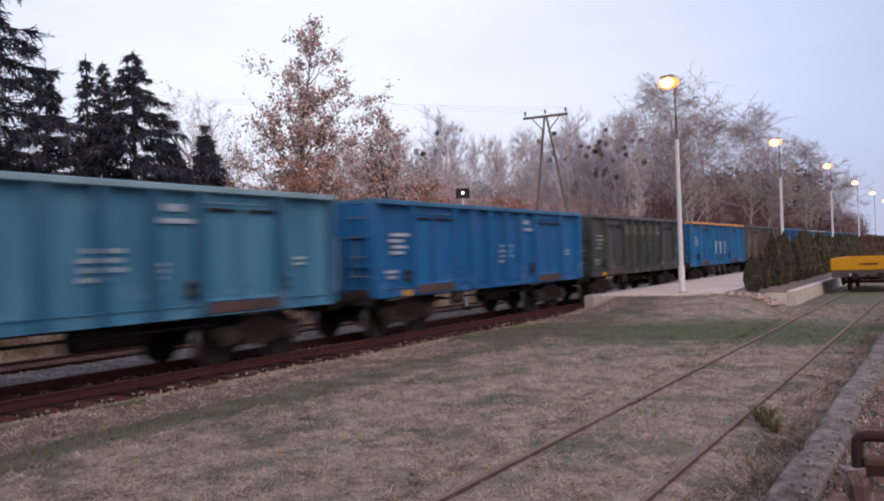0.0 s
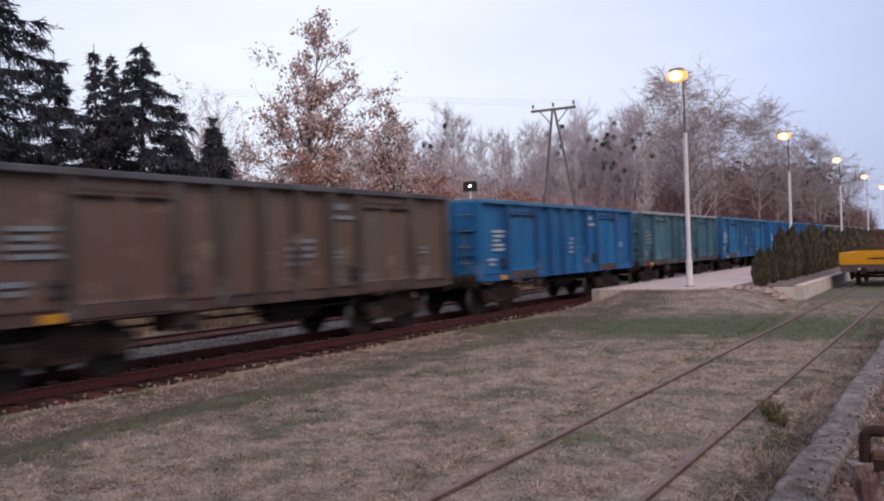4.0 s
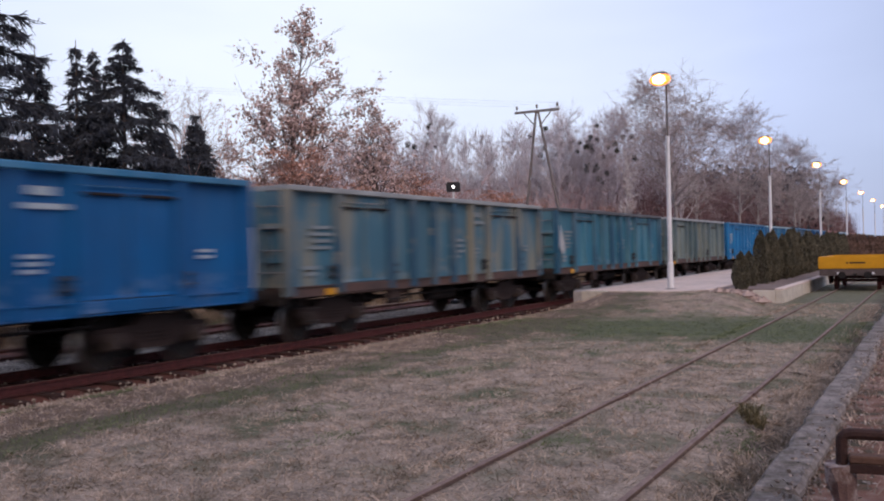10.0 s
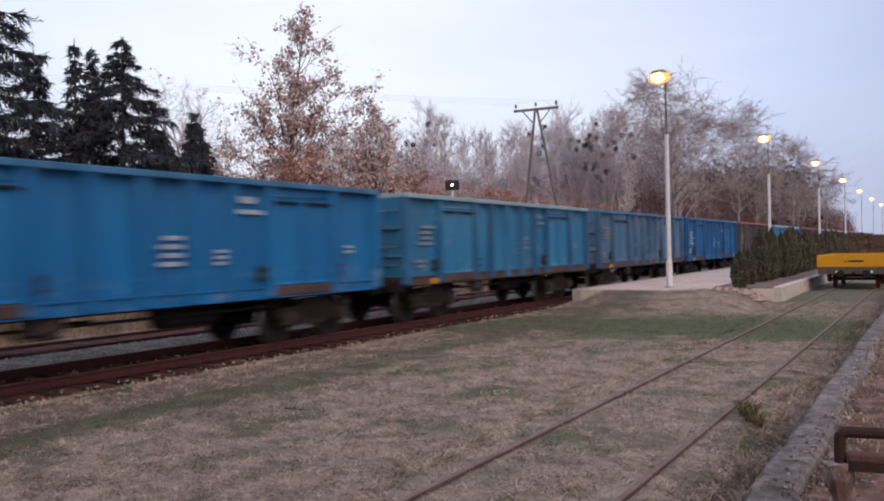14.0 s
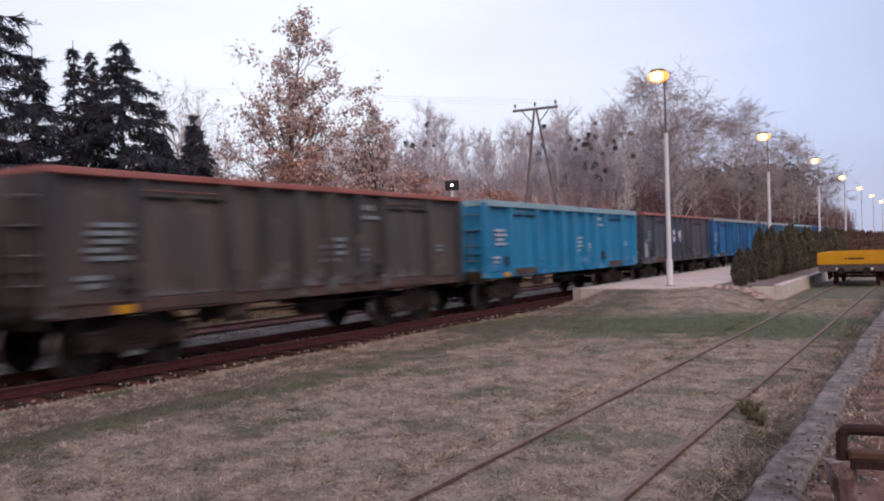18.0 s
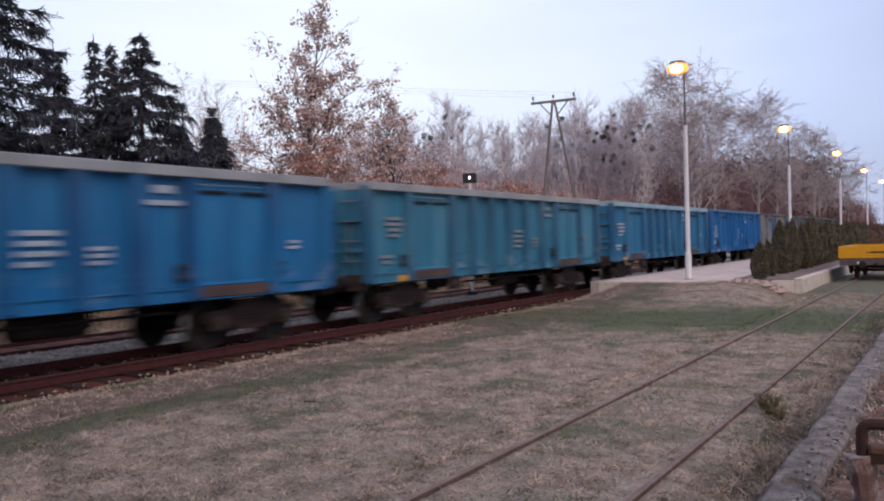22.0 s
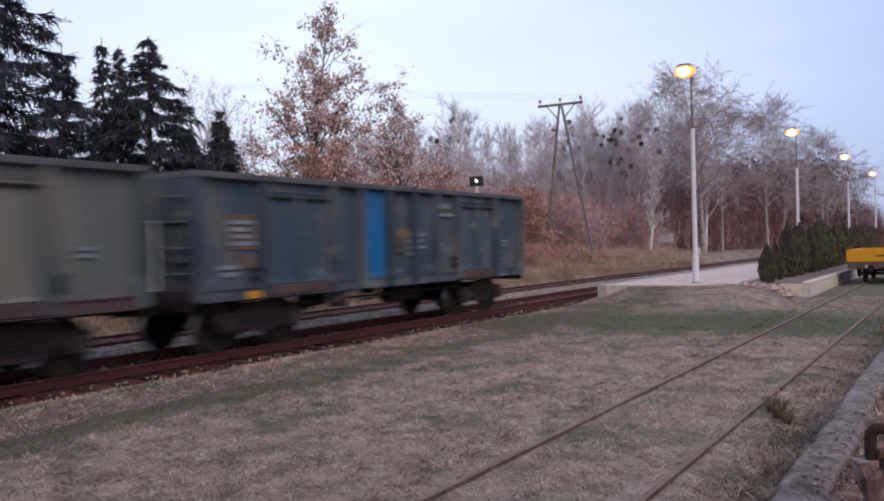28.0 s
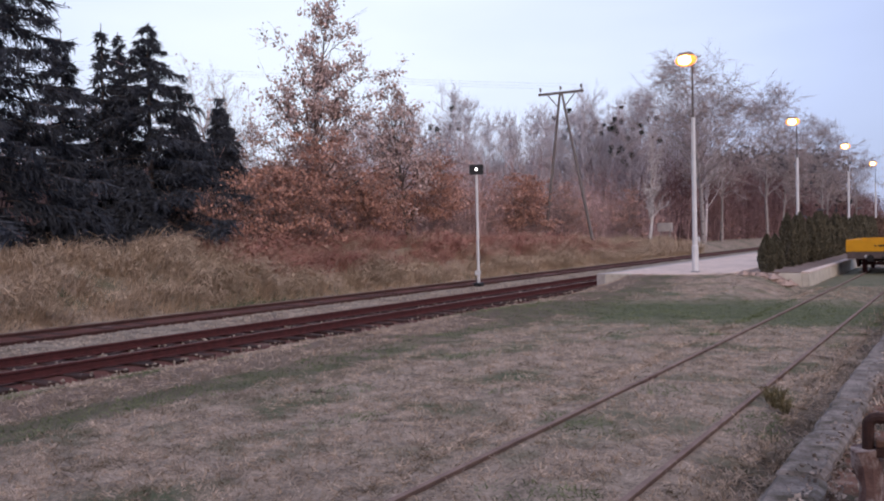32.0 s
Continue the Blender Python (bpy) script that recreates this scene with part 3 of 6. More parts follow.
    l.new(sp.outputs["Z"], low.inputs["Value"])
    sc = n.new("ShaderNodeMath"); sc.operation = "MULTIPLY"
    l.new(r11.outputs[0], sc.inputs[0]); l.new(low.outputs[0], sc.inputs[1])
    m11 = n.new("ShaderNodeMix"); m11.data_type = "RGBA"
    l.new(sc.outputs[0], m11.inputs[0]); l.new(m10.outputs[2], m11.inputs[6])
    m11.inputs[7].default_value = (*[0.6 * c + 0.4 * g for c, g in zip(base, (0.38, 0.42, 0.46))], 1)
    l.new(m11.outputs[2], bs.inputs["Base Color"])
    return m


def wheel_mesh():
    """A wheelset: two flanged discs with dished webs on an axle, along x."""
    bm = bmesh.new()
    prof = [(0.0, 0.10), (0.12, 0.10), (0.13, 0.14), (0.05, 0.20), (0.045, 0.36), (0.0, 0.40), (0.0, 0.49), (0.03, 0.49), (0.045, WHEEL_R + 0.005), (0.135, WHEEL_R - 0.005),
            (0.135, 0.40), (0.085, 0.36), (0.085, 0.2), (0.17, 0.14), (0.17, 0.09)]
    n = 28
    for sx in (-1, 1):
        rings = []
        for k in range(n):
            a = 2 * math.pi * k / n
            rings.append([bm.verts.new((sx * (0.68 + px), r * math.cos(a), r * math.sin(a))) for px, r in prof])
        for k in range(n):
            a, b = rings[k], rings[(k + 1) % n]
            for i in range(len(prof) - 1):
                f = bm.faces.new((a[i], a[i + 1], b[i + 1], b[i]) if sx > 0 else (b[i], b[i + 1], a[i + 1], a[i]))
                f.material_index = 1 if 6 <= i <= 8 else 0
        # lightening marks so that the turn can be seen
        for k in range(3):
            a = 2 * math.pi * k / 3
            y, z = 0.28 * math.cos(a), 0.28 * math.sin(a)
            box(bm, sx * 0.766 - 0.012, sx * 0.766 + 0.012, y - 0.05, y + 0.05, z - 0.05, z + 0.05)
    tube(bm, [(-1.0, 0, 0), (1.0, 0, 0)], 0.08, 12)
    me = bpy.data.meshes.new("wheelset")
    bm.to_mesh(me)
    bm.free()
    me.materials.append(M_WHEEL)
    me.materials.append(M_TREAD)
    return me


def make_shared():
    """Running gear meshes that every wagon shares."""
    d = {"wheelset": wheel_mesh()}

    def keep(name, bm, m):
        me = bpy.data.meshes.new(name)
        bm.to_mesh(me)
        bm.free()
        me.materials.append(m)
        d[name] = me
    for sx in (-1, 1):
        bm = bmesh.new()
        x0, x1 = sorted((sx * 0.98, sx * 1.10))
        out = [(-1.25, 0.62), (-1.18, 0.50), (-0.62, 0.50), (-0.42, 0.34), (0.42, 0.34), (0.62, 0.50), (1.18, 0.50), (1.25, 0.62), (1.2, 0.72), (0.55, 0.74), (0.38, 0.90), (-0.38, 0.90), (-0.55, 0.74), (-1.2, 0.72)]
        prism(bm, out, x0, x1, "x")
        keep("side_frame" + ("_a" if sx > 0 else "_b"), bm, M_UNDER)
    bm = bmesh.new()
    box(bm, -0.13, 0.13, -0.15, 0.15, -0.14, 0.14)
    bmesh.ops.bevel(bm, geom=bm.edges[:], offset=0.03, segments=1, affect="EDGES")
    tube(bm, [(0.13, 0, 0), (0.17, 0, 0)], 0.10, 10)
    keep("axle_box", bm, M_UNDER)
    bm = bmesh.new()
    tube(bm, [(0.09 * math.sin(a), 0.09 * math.cos(a), 0.011 * a - 0.11) for a in np.arange(0, 20, 0.62)], 0.017, 5)
    keep("spring", bm, M_UNDER)
    bm = bmesh.new()
    box(bm, -1.05, 1.05, -0.16, 0.16, 0.62, 0.84)
    box(bm, -0.3, 0.3, -0.3, 0.3, 0.84, 0.95)
    keep("bolster", bm, M_UNDER)
    bm = bmesh.new()
    prism(bm, [(-0.06, 0.05), (0.03, 0.12), (0.06, 0.4), (0.0, 0.42), (-0.05, 0.2)], -0.05, 0.05, "x")
    keep("brake_shoe", bm, M_UNDER)
    # buffers point along +y
    bm = bmesh.new()
    tube(bm, [(0, 0, 0), (0, 0.30, 0)], [0.13, 0.11], 12)
    tube(bm, [(0, 0.30, 0), (0, 0.56, 0)], 0.075, 12)
    tube(bm, [(0, 0.55, 0), (0, 0.575, 0), (0, 0.60, 0)], [0.225, 0.225, 0.20], 16)
    keep("buffer", bm, M_UNDER)
    bm = bmesh.new()
    tube(bm, [(0, 0, 0), (0, 0.3, 0), (0, 0.42, 0.05), (0, 0.45, 0.13)], [0.05, 0.045, 0.04, 0.025], 8)
    tube(bm, [(-0.05, 0.2, -0.02), (-0.05, 0.35, -0.2), (0.05, 0.5, -0.24), (0.05, 0.6, -0.05)], 0.025, 6)
    keep("coupling", bm, M_UNDER)
    bm = bmesh.new()
    tube(bm, [(0.0, -0.75, 0), (0.0, -0.7, 0), (0.0, 0.7, 0), (0.0, 0.75, 0)], [0.12, 0.2, 0.2, 0.12], 12)
    keep("air_tank", bm, M_UNDER)
    bm = bmesh.new()
    tube(bm, [(0, -0.35, 0), (0, 0.25, 0)], 0.16, 12)
    tube(bm, [(0, 0.25, 0), (0, 0.9, 0)], 0.03, 6)
    box(bm, -0.2, 0.2, -0.45, -0.35, -0.2, 0.3)
    keep("brake_cylinder", bm, M_UNDER)
    bm = bmesh.new()
    for y in (-0.22, 0.22):
        tube(bm, [(0, y, 0.0), (0.06, y, -0.05), (0.06, y, -0.52)], 0.014, 5)
    for z in (-0.5, -0.25):
        box(bm, 0.02, 0.12, -0.23, 0.23, z - 0.012, z + 0.012)
    keep("step", bm, M_UNDER)
    bm = bmesh.new()
    tube(bm, [(0, 0, 0), (0.09, 0, 0.0), (0.09, 0, 0.82), (0, 0, 0.82)], 0.016, 5)
    keep("handrail", bm, M_GREYMETAL)
    bm = bmesh.new()   # upright frame beyond the body's end
    tube(bm, [(0, 0, 0), (0, 0.36, 0), (0, 0.36, 1.15), (0, 0, 1.15)], 0.02, 5)
    keep("end_frame", bm, M_WHITE)
    bm = bmesh.new()
    for y in (-0.28, 0.28):
        tube(bm, [(0, y, 0.0), (0.0, y, -0.52)], 0.022, 5)
    for z in (-0.5, -0.22):
        box(bm, -0.05, 0.05, -0.29, 0.29, z - 0.018, z + 0.018)
    keep("foot_ladder", bm, M_WHITE)
    bm = bmesh.new()
    box(bm, -0.1, 0.1, -0.24, 0.24, -0.34, 0.0)
    bmesh.ops.bevel(bm, geom=bm.edges[:], offset=0.025, segments=1, affect="EDGES")
    keep("control_box", bm, M_UNDER)
    bm = bmesh.new()
    tube(bm, [(0, -3.4, -0.05), (0, -3.2, 0), (0, 3.2, 0), (0, 3.4, -0.05)], 0.028, 6)
    keep("brake_rod", bm, M_UNDER)
    bm = bmesh.new()
    box(bm, -0.01, 0.05, -0.12, 0.12, 0.0, 0.3)
    for z in (0.05, 0.22):
        box(bm, 0.05, 0.11, -0.15, 0.15, z, z + 0.05)
    bmesh.ops.bevel(bm, geom=bm.edges[:], offset=0.008, segments=1, affect="EDGES")
    keep("door_latch", bm, M_LATCH)
    return d


GEAR = make_shared()


def layout(L):
    """Post places along one side, and the two doorways."""
    h = L / 2
    door0, door1 = h - 3.75, h - 1.72
    inner = np.linspace(-door0, door0, 6 if L < 13.5 else 7)
    return [-h + 0.07, -door1] + [float(v) for v in inner] + [door1, h - 0.07], (door0, door1)


def side_meshes(L):
    """Meshes of one wagon body of length L: built once, painted on each wagon."""
    h, out = L / 2, {}

    def keep(name, bm):
        me = bpy.data.meshes.new(name)
        bm.to_mesh(me)
        bm.free()
        me.materials.append(M_UNDER)
        out[name] = me
    posts, (d0, d1) = layout(L)
    zb, zt = FLOOR_Z + 0.02, WAGON_TOP - 0.105
    # sheets: centre, two corners; doors come apart
    for nm, a, b in (("side_panel_mid", -d0, d0), ("side_panel_end", d1, h)):
        bm = bmesh.new()
        cuts = [a] + [p for p in posts if a + 0.05 < p < b - 0.05] + [b]
        for q0, q1 in zip(cuts, cuts[1:]):
            k = 6
            for j in range(k):   # sheet slightly dished between the posts
                y0, y1 = q0 + (q1 - q0) * j / k, q0 + (q1 - q0) * (j + 1) / k
                e0, e1 = 0.035 * math.sin(math.pi * j / k), 0.035 * math.sin(math.pi * (j + 1) / k)
                for s0, s1 in ((zb, zt),):
                    v = [bm.verts.new(p) for p in ((SIDE_X - e0, y0, s0), (SIDE_X - e1, y1, s0), (SIDE_X - e1, y1, s1), (SIDE_X - e0, y0, s1),
                                                   (SIDE_X - e0 - 0.02, y0, s0), (SIDE_X - e1 - 0.02, y1, s0), (SIDE_X - e1 - 0.02, y1, s1), (SIDE_X - e0 - 0.02, y0, s1))]
                    bm.faces.new(v[:4])
                    bm.faces.new((v[7], v[6], v[5], v[4]))
        keep(nm, bm)
    bm = bmesh.new()   # door leaf, hinged, with a frame and a pressed field
    wd = (d1 - d0) / 2 - 0.02
    box(bm, SIDE_X - 0.015, SIDE_X + 0.06, 0, wd, zb + 0.03, zt - 0.18)
    f = [q for q in bm.faces if q.normal.x > 0.9 or q.calc_center_median().x > SIDE_X + 0.059]
    bmesh.ops.recalc_face_normals(bm, faces=bm.faces[:])
    bmesh.ops.inset_region(bm, faces=f, thickness=0.085, depth=-0.03)
    keep("door_leaf", bm)
    bm = bmesh.new()
    box(bm, SIDE_X - 0.015, SIDE_X + 0.035, d0, d1, zt - 0.16, zt)
    keep("door_lintel", bm)
    bm = bmesh.new()
    tube(bm, [(SIDE_X + 0.085, 0.12, zt - 0.30), (SIDE_X + 0.085, wd * 0.92, zt - 0.30)], 0.03, 6)
    keep("door_bar", bm)
    bm = bmesh.new()
    tube(bm, [(SIDE_X + 0.075, 0, zt - 0.3), (SIDE_X + 0.075, 0, zb + 0.35), (SIDE_X + 0.12, 0, zb + 0.3), (SIDE_X + 0.12, 0, zb + 0.1)], [0.018, 0.018, 0.03, 0.03], 6)
    keep("lock_rod", bm)
    bm = bmesh.new()
    box(bm, SIDE_X + 0.0, SIDE_X + 0.10, d0 + 0.02, d1 - 0.02, FLOOR_Z - 0.17, FLOOR_Z + 0.03)
    bmesh.ops.bevel(bm, geom=bm.edges[:], offset=0.015, segments=1, affect="EDGES")
    keep("door_sill", bm)
    bm = bmesh.new()   # hat-shaped post
    w = 0.08 if L < 13.5 else 0.12
    prism(bm, [(SIDE_X, -w - 0.03), (SIDE_X + 0.012, -w - 0.025), (SIDE_X + 0.155, -w + 0.015), (SIDE_X + 0.155, w - 0.015), (SIDE_X + 0.012, w + 0.025), (SIDE_X, w + 0.03)], FLOOR_Z - 0.16, zt + 0.02, "z")
    keep("post", bm)
    bm = bmesh.new()   # rim
    for (x0, x1, y0, y1) in ((SIDE_X - 0.05, SIDE_X + 0.17, -h, h), (-SIDE_X - 0.17, -SIDE_X + 0.05, -h, h),
                             (-SIDE_X + 0.052, SIDE_X - 0.052, -h, -h + 0.13), (-SIDE_X + 0.052, SIDE_X - 0.052, h - 0.13, h)):
        box(bm, x0, x1, y0, y1, WAGON_TOP - (0.115 if L < 13.5 else 0.18), WAGON_TOP)
    bmesh.ops.bevel(bm, geom=bm.edges[:], offset=0.015, segments=1, affect="EDGES")
    keep("top_rim", bm)
    bm = bmesh.new()   # end wall with two braces and shelves, at +y
    box(bm, -SIDE_X, SIDE_X, h - 0.05, h - 0.02, zb, zt)
    keep("end_wall", bm)
    bm = bmesh.new()
    prism(bm, [(-0.07, h - 0.02), (0.07, h - 0.02), (0.05, h + 0.10), (-0.05, h + 0.10)], FLOOR_Z - 0.1, zt, "z")
    keep("end_brace", bm)
    bm = bmesh.new()
    box(bm, -SIDE_X, SIDE_X, h - 0.02, h + 0.06, -0.05, 0.05)
    keep("end_rail", bm)
    bm = bmesh.new()
    box(bm, -SIDE_X + 0.03, SIDE_X - 0.03, -h + 0.05, h - 0.05, FLOOR_Z - 0.05, FLOOR_Z + 0.02)
    keep("floor_plate", bm)
    bm = bmesh.new()
    box(bm, SIDE_X - 0.02, SIDE_X + 0.05, -h + 0.02, h - 0.02, FLOOR_Z - 0.19, FLOOR_Z + 0.02)
    box(bm, SIDE_X - 0.02, SIDE_X + 0.085, -h + 0.02, h - 0.02, FLOOR_Z - 0.20, FLOOR_Z - 0.18)
    box(bm, SIDE_X - 0.02, SIDE_X + 0.085, -h + 0.02, h - 0.02, FLOOR_Z + 0.0, FLOOR_Z + 0.022)
    keep("side_sill", bm)
    bm = bmesh.new()
    box(bm, -0.35, -0.2, -h, h, 0.86, 1.12)
    box(bm, 0.2, 0.35, -h, h, 0.86, 1.12)
    for y in np.linspace(-h + 0.4, h - 0.4, 9):
        prism(bm, [(-SIDE_X, 1.12), (SIDE_X, 1.12), (SIDE_X - 0.2, 1.0), (0.4, 0.92), (-0.4, 0.92), (-SIDE_X + 0.2, 1.0)], y - 0.06, y + 0.06)
    keep("centre_sill", bm)
    bm = bmesh.new()
    box(bm, -SIDE_X, SIDE_X, h - 0.03, h + 0.06, 0.84, FLOOR_Z + 0.02)
    keep("head_beam", bm)
    return out


BODY = {"short": (12.66, side_meshes(12.66)), "long": (14.2, side_meshes(14.2))}


def bars(y, z, widths, hgt, gap, x=SIDE_X + 0.03):
    bm = bmesh.new()
    for k, (a, b) in enumerate(widths):
        box(bm, x - 0.012, x, y + a, y + b, z - k * (hgt + gap) - hgt, z - k * (hgt + gap))
    return bm


def rung_mesh():
    bm = bmesh.new()
    tube(bm, [(-0.22, 0.02, 0), (-0.22, -0.07, 0), (0.22, -0.07, 0), (0.22, 0.02, 0)], 0.016, 6)
    me = bpy.data.meshes.new("ladder_rung")
    bm.to_mesh(me)
    bm.free()
    me.materials.append(M_GREYMETAL)
    return me


RUNG = rung_mesh()
M_BOGIE = mat("rusty_bogie", (0.036, 0.022, 0.02), (0.016, 0.011, 0.011), 0.85, 0.1, 3, 30, 0.3, stain=(0.075, 0.047, 0.042), stain_amt=0.45, stain_scale=1.4)
M_CHUTE = mat("dusty_chute", (0.17, 0.16, 0.165), (0.08, 0.075, 0.08), 0.85, 0.1, 3, 30, 0.3, stain=(0.15, 0.09, 0.07), stain_amt=0.5)
M_AXLEBOX = mat("dusty_axle_box", (0.07, 0.052, 0.048), (0.034, 0.026, 0.024), 0.8, 0.1, 4, 30, 0.3)


def make_wagon(spec):
    """One wagon; its origin is on the railhead below the body's middle, +y is its rear in this train."""
    kind, label, paint, rim, sill, panels, marks, clean, hopper = spec
    L, mesh = BODY[kind]
    h = L / 2
    t = tagged(empty("open_freight_wagon"), label, "freight wagon", "wagons of the goods train")

    def put(nm, me, m, parent, loc=(0, 0, 0), rz=0.0, lab=""):
        ob = new(nm, me)
        ob.parent = parent
        ob.matrix_basis = pose(*loc, 0, 0, rz)
        if m is not None:
            ob.material_slots[0].link = "OBJECT"
            ob.material_slots[0].material = m
        if lab:
            tagged(ob, lab)
        return ob
    posts, (d0, d1) = layout(L)
    for rz in (0, 180):
        put("side_panel", mesh["side_panel_mid"], panels[0], t, rz=rz)
        put("side_sill", mesh["side_sill"], sill, t, rz=rz)
        put("end_wall", mesh["end_wall"], panels[1], t, rz=rz)
        for x in (-0.75, 0.75):
            put("end_brace", mesh["end_brace"], panels[1], t).matrix_basis = pose(0, 0, 0, 0, 0, rz) @ pose(x, 0, 0)
        for z in (1.75, 2.45):
            put("end_rail", mesh["end_rail"], panels[1], t, (0, 0, z), rz)
        put("head_beam", mesh["head_beam"], None, t, rz=rz)
        for p in posts:
            put("post", mesh["post"], panels[2], t, (0, 0, 0), rz).matrix_basis = pose(0, p, 0, 0, 0, rz)
        for s in (-1, 1):
            bx = s * GEAR_BUFFER
            b = put("buffer", GEAR["buffer"], None, t)
            b.matrix_basis = pose(0, 0, 0, 0, 0, rz) @ pose(bx, h + 0.03, 1.03)
        c = put("coupling", GEAR["coupling"], None, t)
        c.matrix_basis = pose(0, 0, 0, 0, 0, rz) @ pose(0, h + 0.05, 1.0)
    # sheets that come in mirror pairs along the body
    for sx in (1, -1):
        for sy in (1, -1):
            a = put("side_panel", mesh["side_panel_end"], panels[1 if sy < 0 else 3], t)
            a.matrix_basis = pose(0, 0, 0, 0, 0, 0 if sx > 0 else 180) @ (pose(0, 0, 0) if sx * sy > 0 else pose(0, -(d1 + h), 0))
            q = put("door_lintel", mesh["door_lintel"], panels[1], t)
            q.matrix_basis = pose(0, 0, 0, 0, 0, 0 if sx > 0 else 180) @ (pose(0, 0, 0) if sx * sy > 0 else pose(0, -(d0 + d1), 0))
            wd = (d1 - d0) / 2
            for k in (0, 1):
                y = (d0 if sx * sy > 0 else -d1) + k * wd + 0.01
                g = put("door", mesh["door_leaf"], panels[4 + k], t)
                g.matrix_basis = pose(0, 0, 0, 0, 0, 0 if sx > 0 else 180) @ pose(0, y, 0)
            y = d0 if sx * sy > 0 else -d1
            face = pose(0, 0, 0, 0, 0, 0 if sx > 0 else 180)
            for k in (0, 1):
                put("door_bar", mesh["door_bar"], None, t).matrix_basis = face @ pose(0, y + 0.01 + k * wd, 0)
            put("lock_rod", mesh["lock_rod"], panels[1], t).matrix_basis = face @ pose(0, y + wd, 0)
            put("door_sill", mesh["door_sill"], paint if clean else RUSTSILL, t, lab="painted door sill" if clean else "rusty brown door sill").matrix_basis = face @ (pose(0, 0, 0) if sx * sy > 0 else pose(0, -(d0 + d1), 0))
            for ly in (y - 0.16, y + 2 * wd + 0.16):   # sooty latch brackets beside each doorway
                put("door_latch", GEAR["door_latch"], None, t).matrix_basis = face @ pose(SIDE_X, ly, FLOOR_Z + 0.14)
    put("top_rim", mesh["top_rim"], rim, t)
    put("floor_plate", mesh["floor_plate"], None, t)
    put("centre_sill", mesh["centre_sill"], None, t)
    # under the floor
    put("air_tank", GEAR["air_tank"], None, t, (0.55, 1.2, 0.72))
    put("brake_cylinder", GEAR["brake_cylinder"], None, t, (-0.5, -0.9, 0.7))
    for sx, y in ((1, -h + 0.75), (-1, h - 0.75)):
        put("step", GEAR["step"], None, t, (sx * (SIDE_X + 0.02), y, 0.98), 0 if sx > 0 else 180)
        put("handrail", GEAR["handrail"], None, t, (sx * (SIDE_X - 0.35), (-h - 0.0) * sx, 1.5), -90 * sx)
    for sx in (-1, 1):
        put("foot_ladder", GEAR["foot_ladder"], M_WHITE if clean else M_UNDER, t, (sx * (SIDE_X + 0.02), -sx * (h - 3.9), FLOOR_Z - 0.2))
        put("end_frame", GEAR["end_frame"], None, t, (sx * (SIDE_X - 0.12), sx * (h - 0.02), 1.25), 0 if sx > 0 else 180, "white-edged end handrail frame")
    for z in (1.5, 1.95, 2.4, 2.85):
        put("ladder_rung", RUNG, None, t, (SIDE_X - 0.33, -h - 0.01, z), lab="thin grey steel ladder rung" if z == 1.5 else "")
    for sy in (-1, 1):
        g = put("bogie", GEAR["bolster"], None, t, (0, sy * (h - 1.95), 0))
        put("side_frame", GEAR["side_frame_a"], M_BOGIE, g, lab="rusty brown cast side frame")
        put("side_frame", GEAR["side_frame_b"], M_BOGIE, g)
        for ax in (-AXLE, AXLE):
            ws = put("wheelset", GEAR["wheelset"], None, g, (0, ax, WHEEL_R))
            WHEELS[ax > 0].append(ws)
            for sx in (-1, 1):
                put("axle_box", GEAR["axle_box"], M_AXLEBOX, g, (sx * 1.06, ax, WHEEL_R + 0.04), 0 if sx > 0 else 180)
                put("brake_shoe", GEAR["brake_shoe"], None, g, (sx * 0.76, ax - math.copysign(0.56, ax), 0.22), 0 if ax > 0 else 180)
        for sx in (-1, 1):
            for y in (-0.25, 0, 0.25):
                put("spring", GEAR["spring"], M_BOGIE, g, (sx * 1.04, y, 0.56))
    if not clean:   # rusty control box and a long brake rod below the sill
        for sx in (-1, 1):
            put("control_box", GEAR["control_box"], RUSTSILL, t, (sx * (SIDE_X - 0.12), -sx * (h - 4.15), FLOOR_Z - 0.2), lab="rusty brake control box")
    put("brake_rod", GEAR["brake_rod"], None, t, (0.95, 0, 0.78))
    if hopper:   # slanting discharge chutes between the bogies
        for sx in (-1, 1):
            for y in (-2.1, -0.75, 0.6, 1.95):
                bm = bmesh.new()
                prism(bm, [(y - 0.62, FLOOR_Z - 0.19), (y + 0.45, FLOOR_Z - 0.19), (y + 0.40, 0.62), (y + 0.1, 0.48), (y - 0.02, 0.52)], *sorted((sx * 0.55, sx * 1.22)), "x")
                chute = part("discharge_chute", bm, M_CHUTE, t, "dusty pale discharge chute")
                bm = bmesh.new()
                tube(bm, [(sx * 1.24, y + 0.05, 0.95), (sx * 1.30, y + 0.18, 0.45)], 0.025, 6)
                part("chute_lever", bm, M_UNDER, chute)
    for nm, bm, m, lab in marks(h, d0, d1):
        part(nm, bm, m, t, lab)
    return t


GEAR_BUFFER = 0.875
WHEELS = {False: [], True: []}


def srgb(r, g, b, k=1.0):
    """Paint tone from an everyday colour value, opened up by k."""
    return tuple(min(0.85, k * ((c / 255 + 0.055) / 1.055) ** 2.4) for c in (r, g, b))


KP = 1.03
RUSTSILL = mat("rusty_sill", srgb(98, 76, 70, KP), srgb(70, 60, 59, KP), 0.85, 0.1, 1.5, 30, 0.3, stain=srgb(70, 60, 60), stain_amt=0.5)


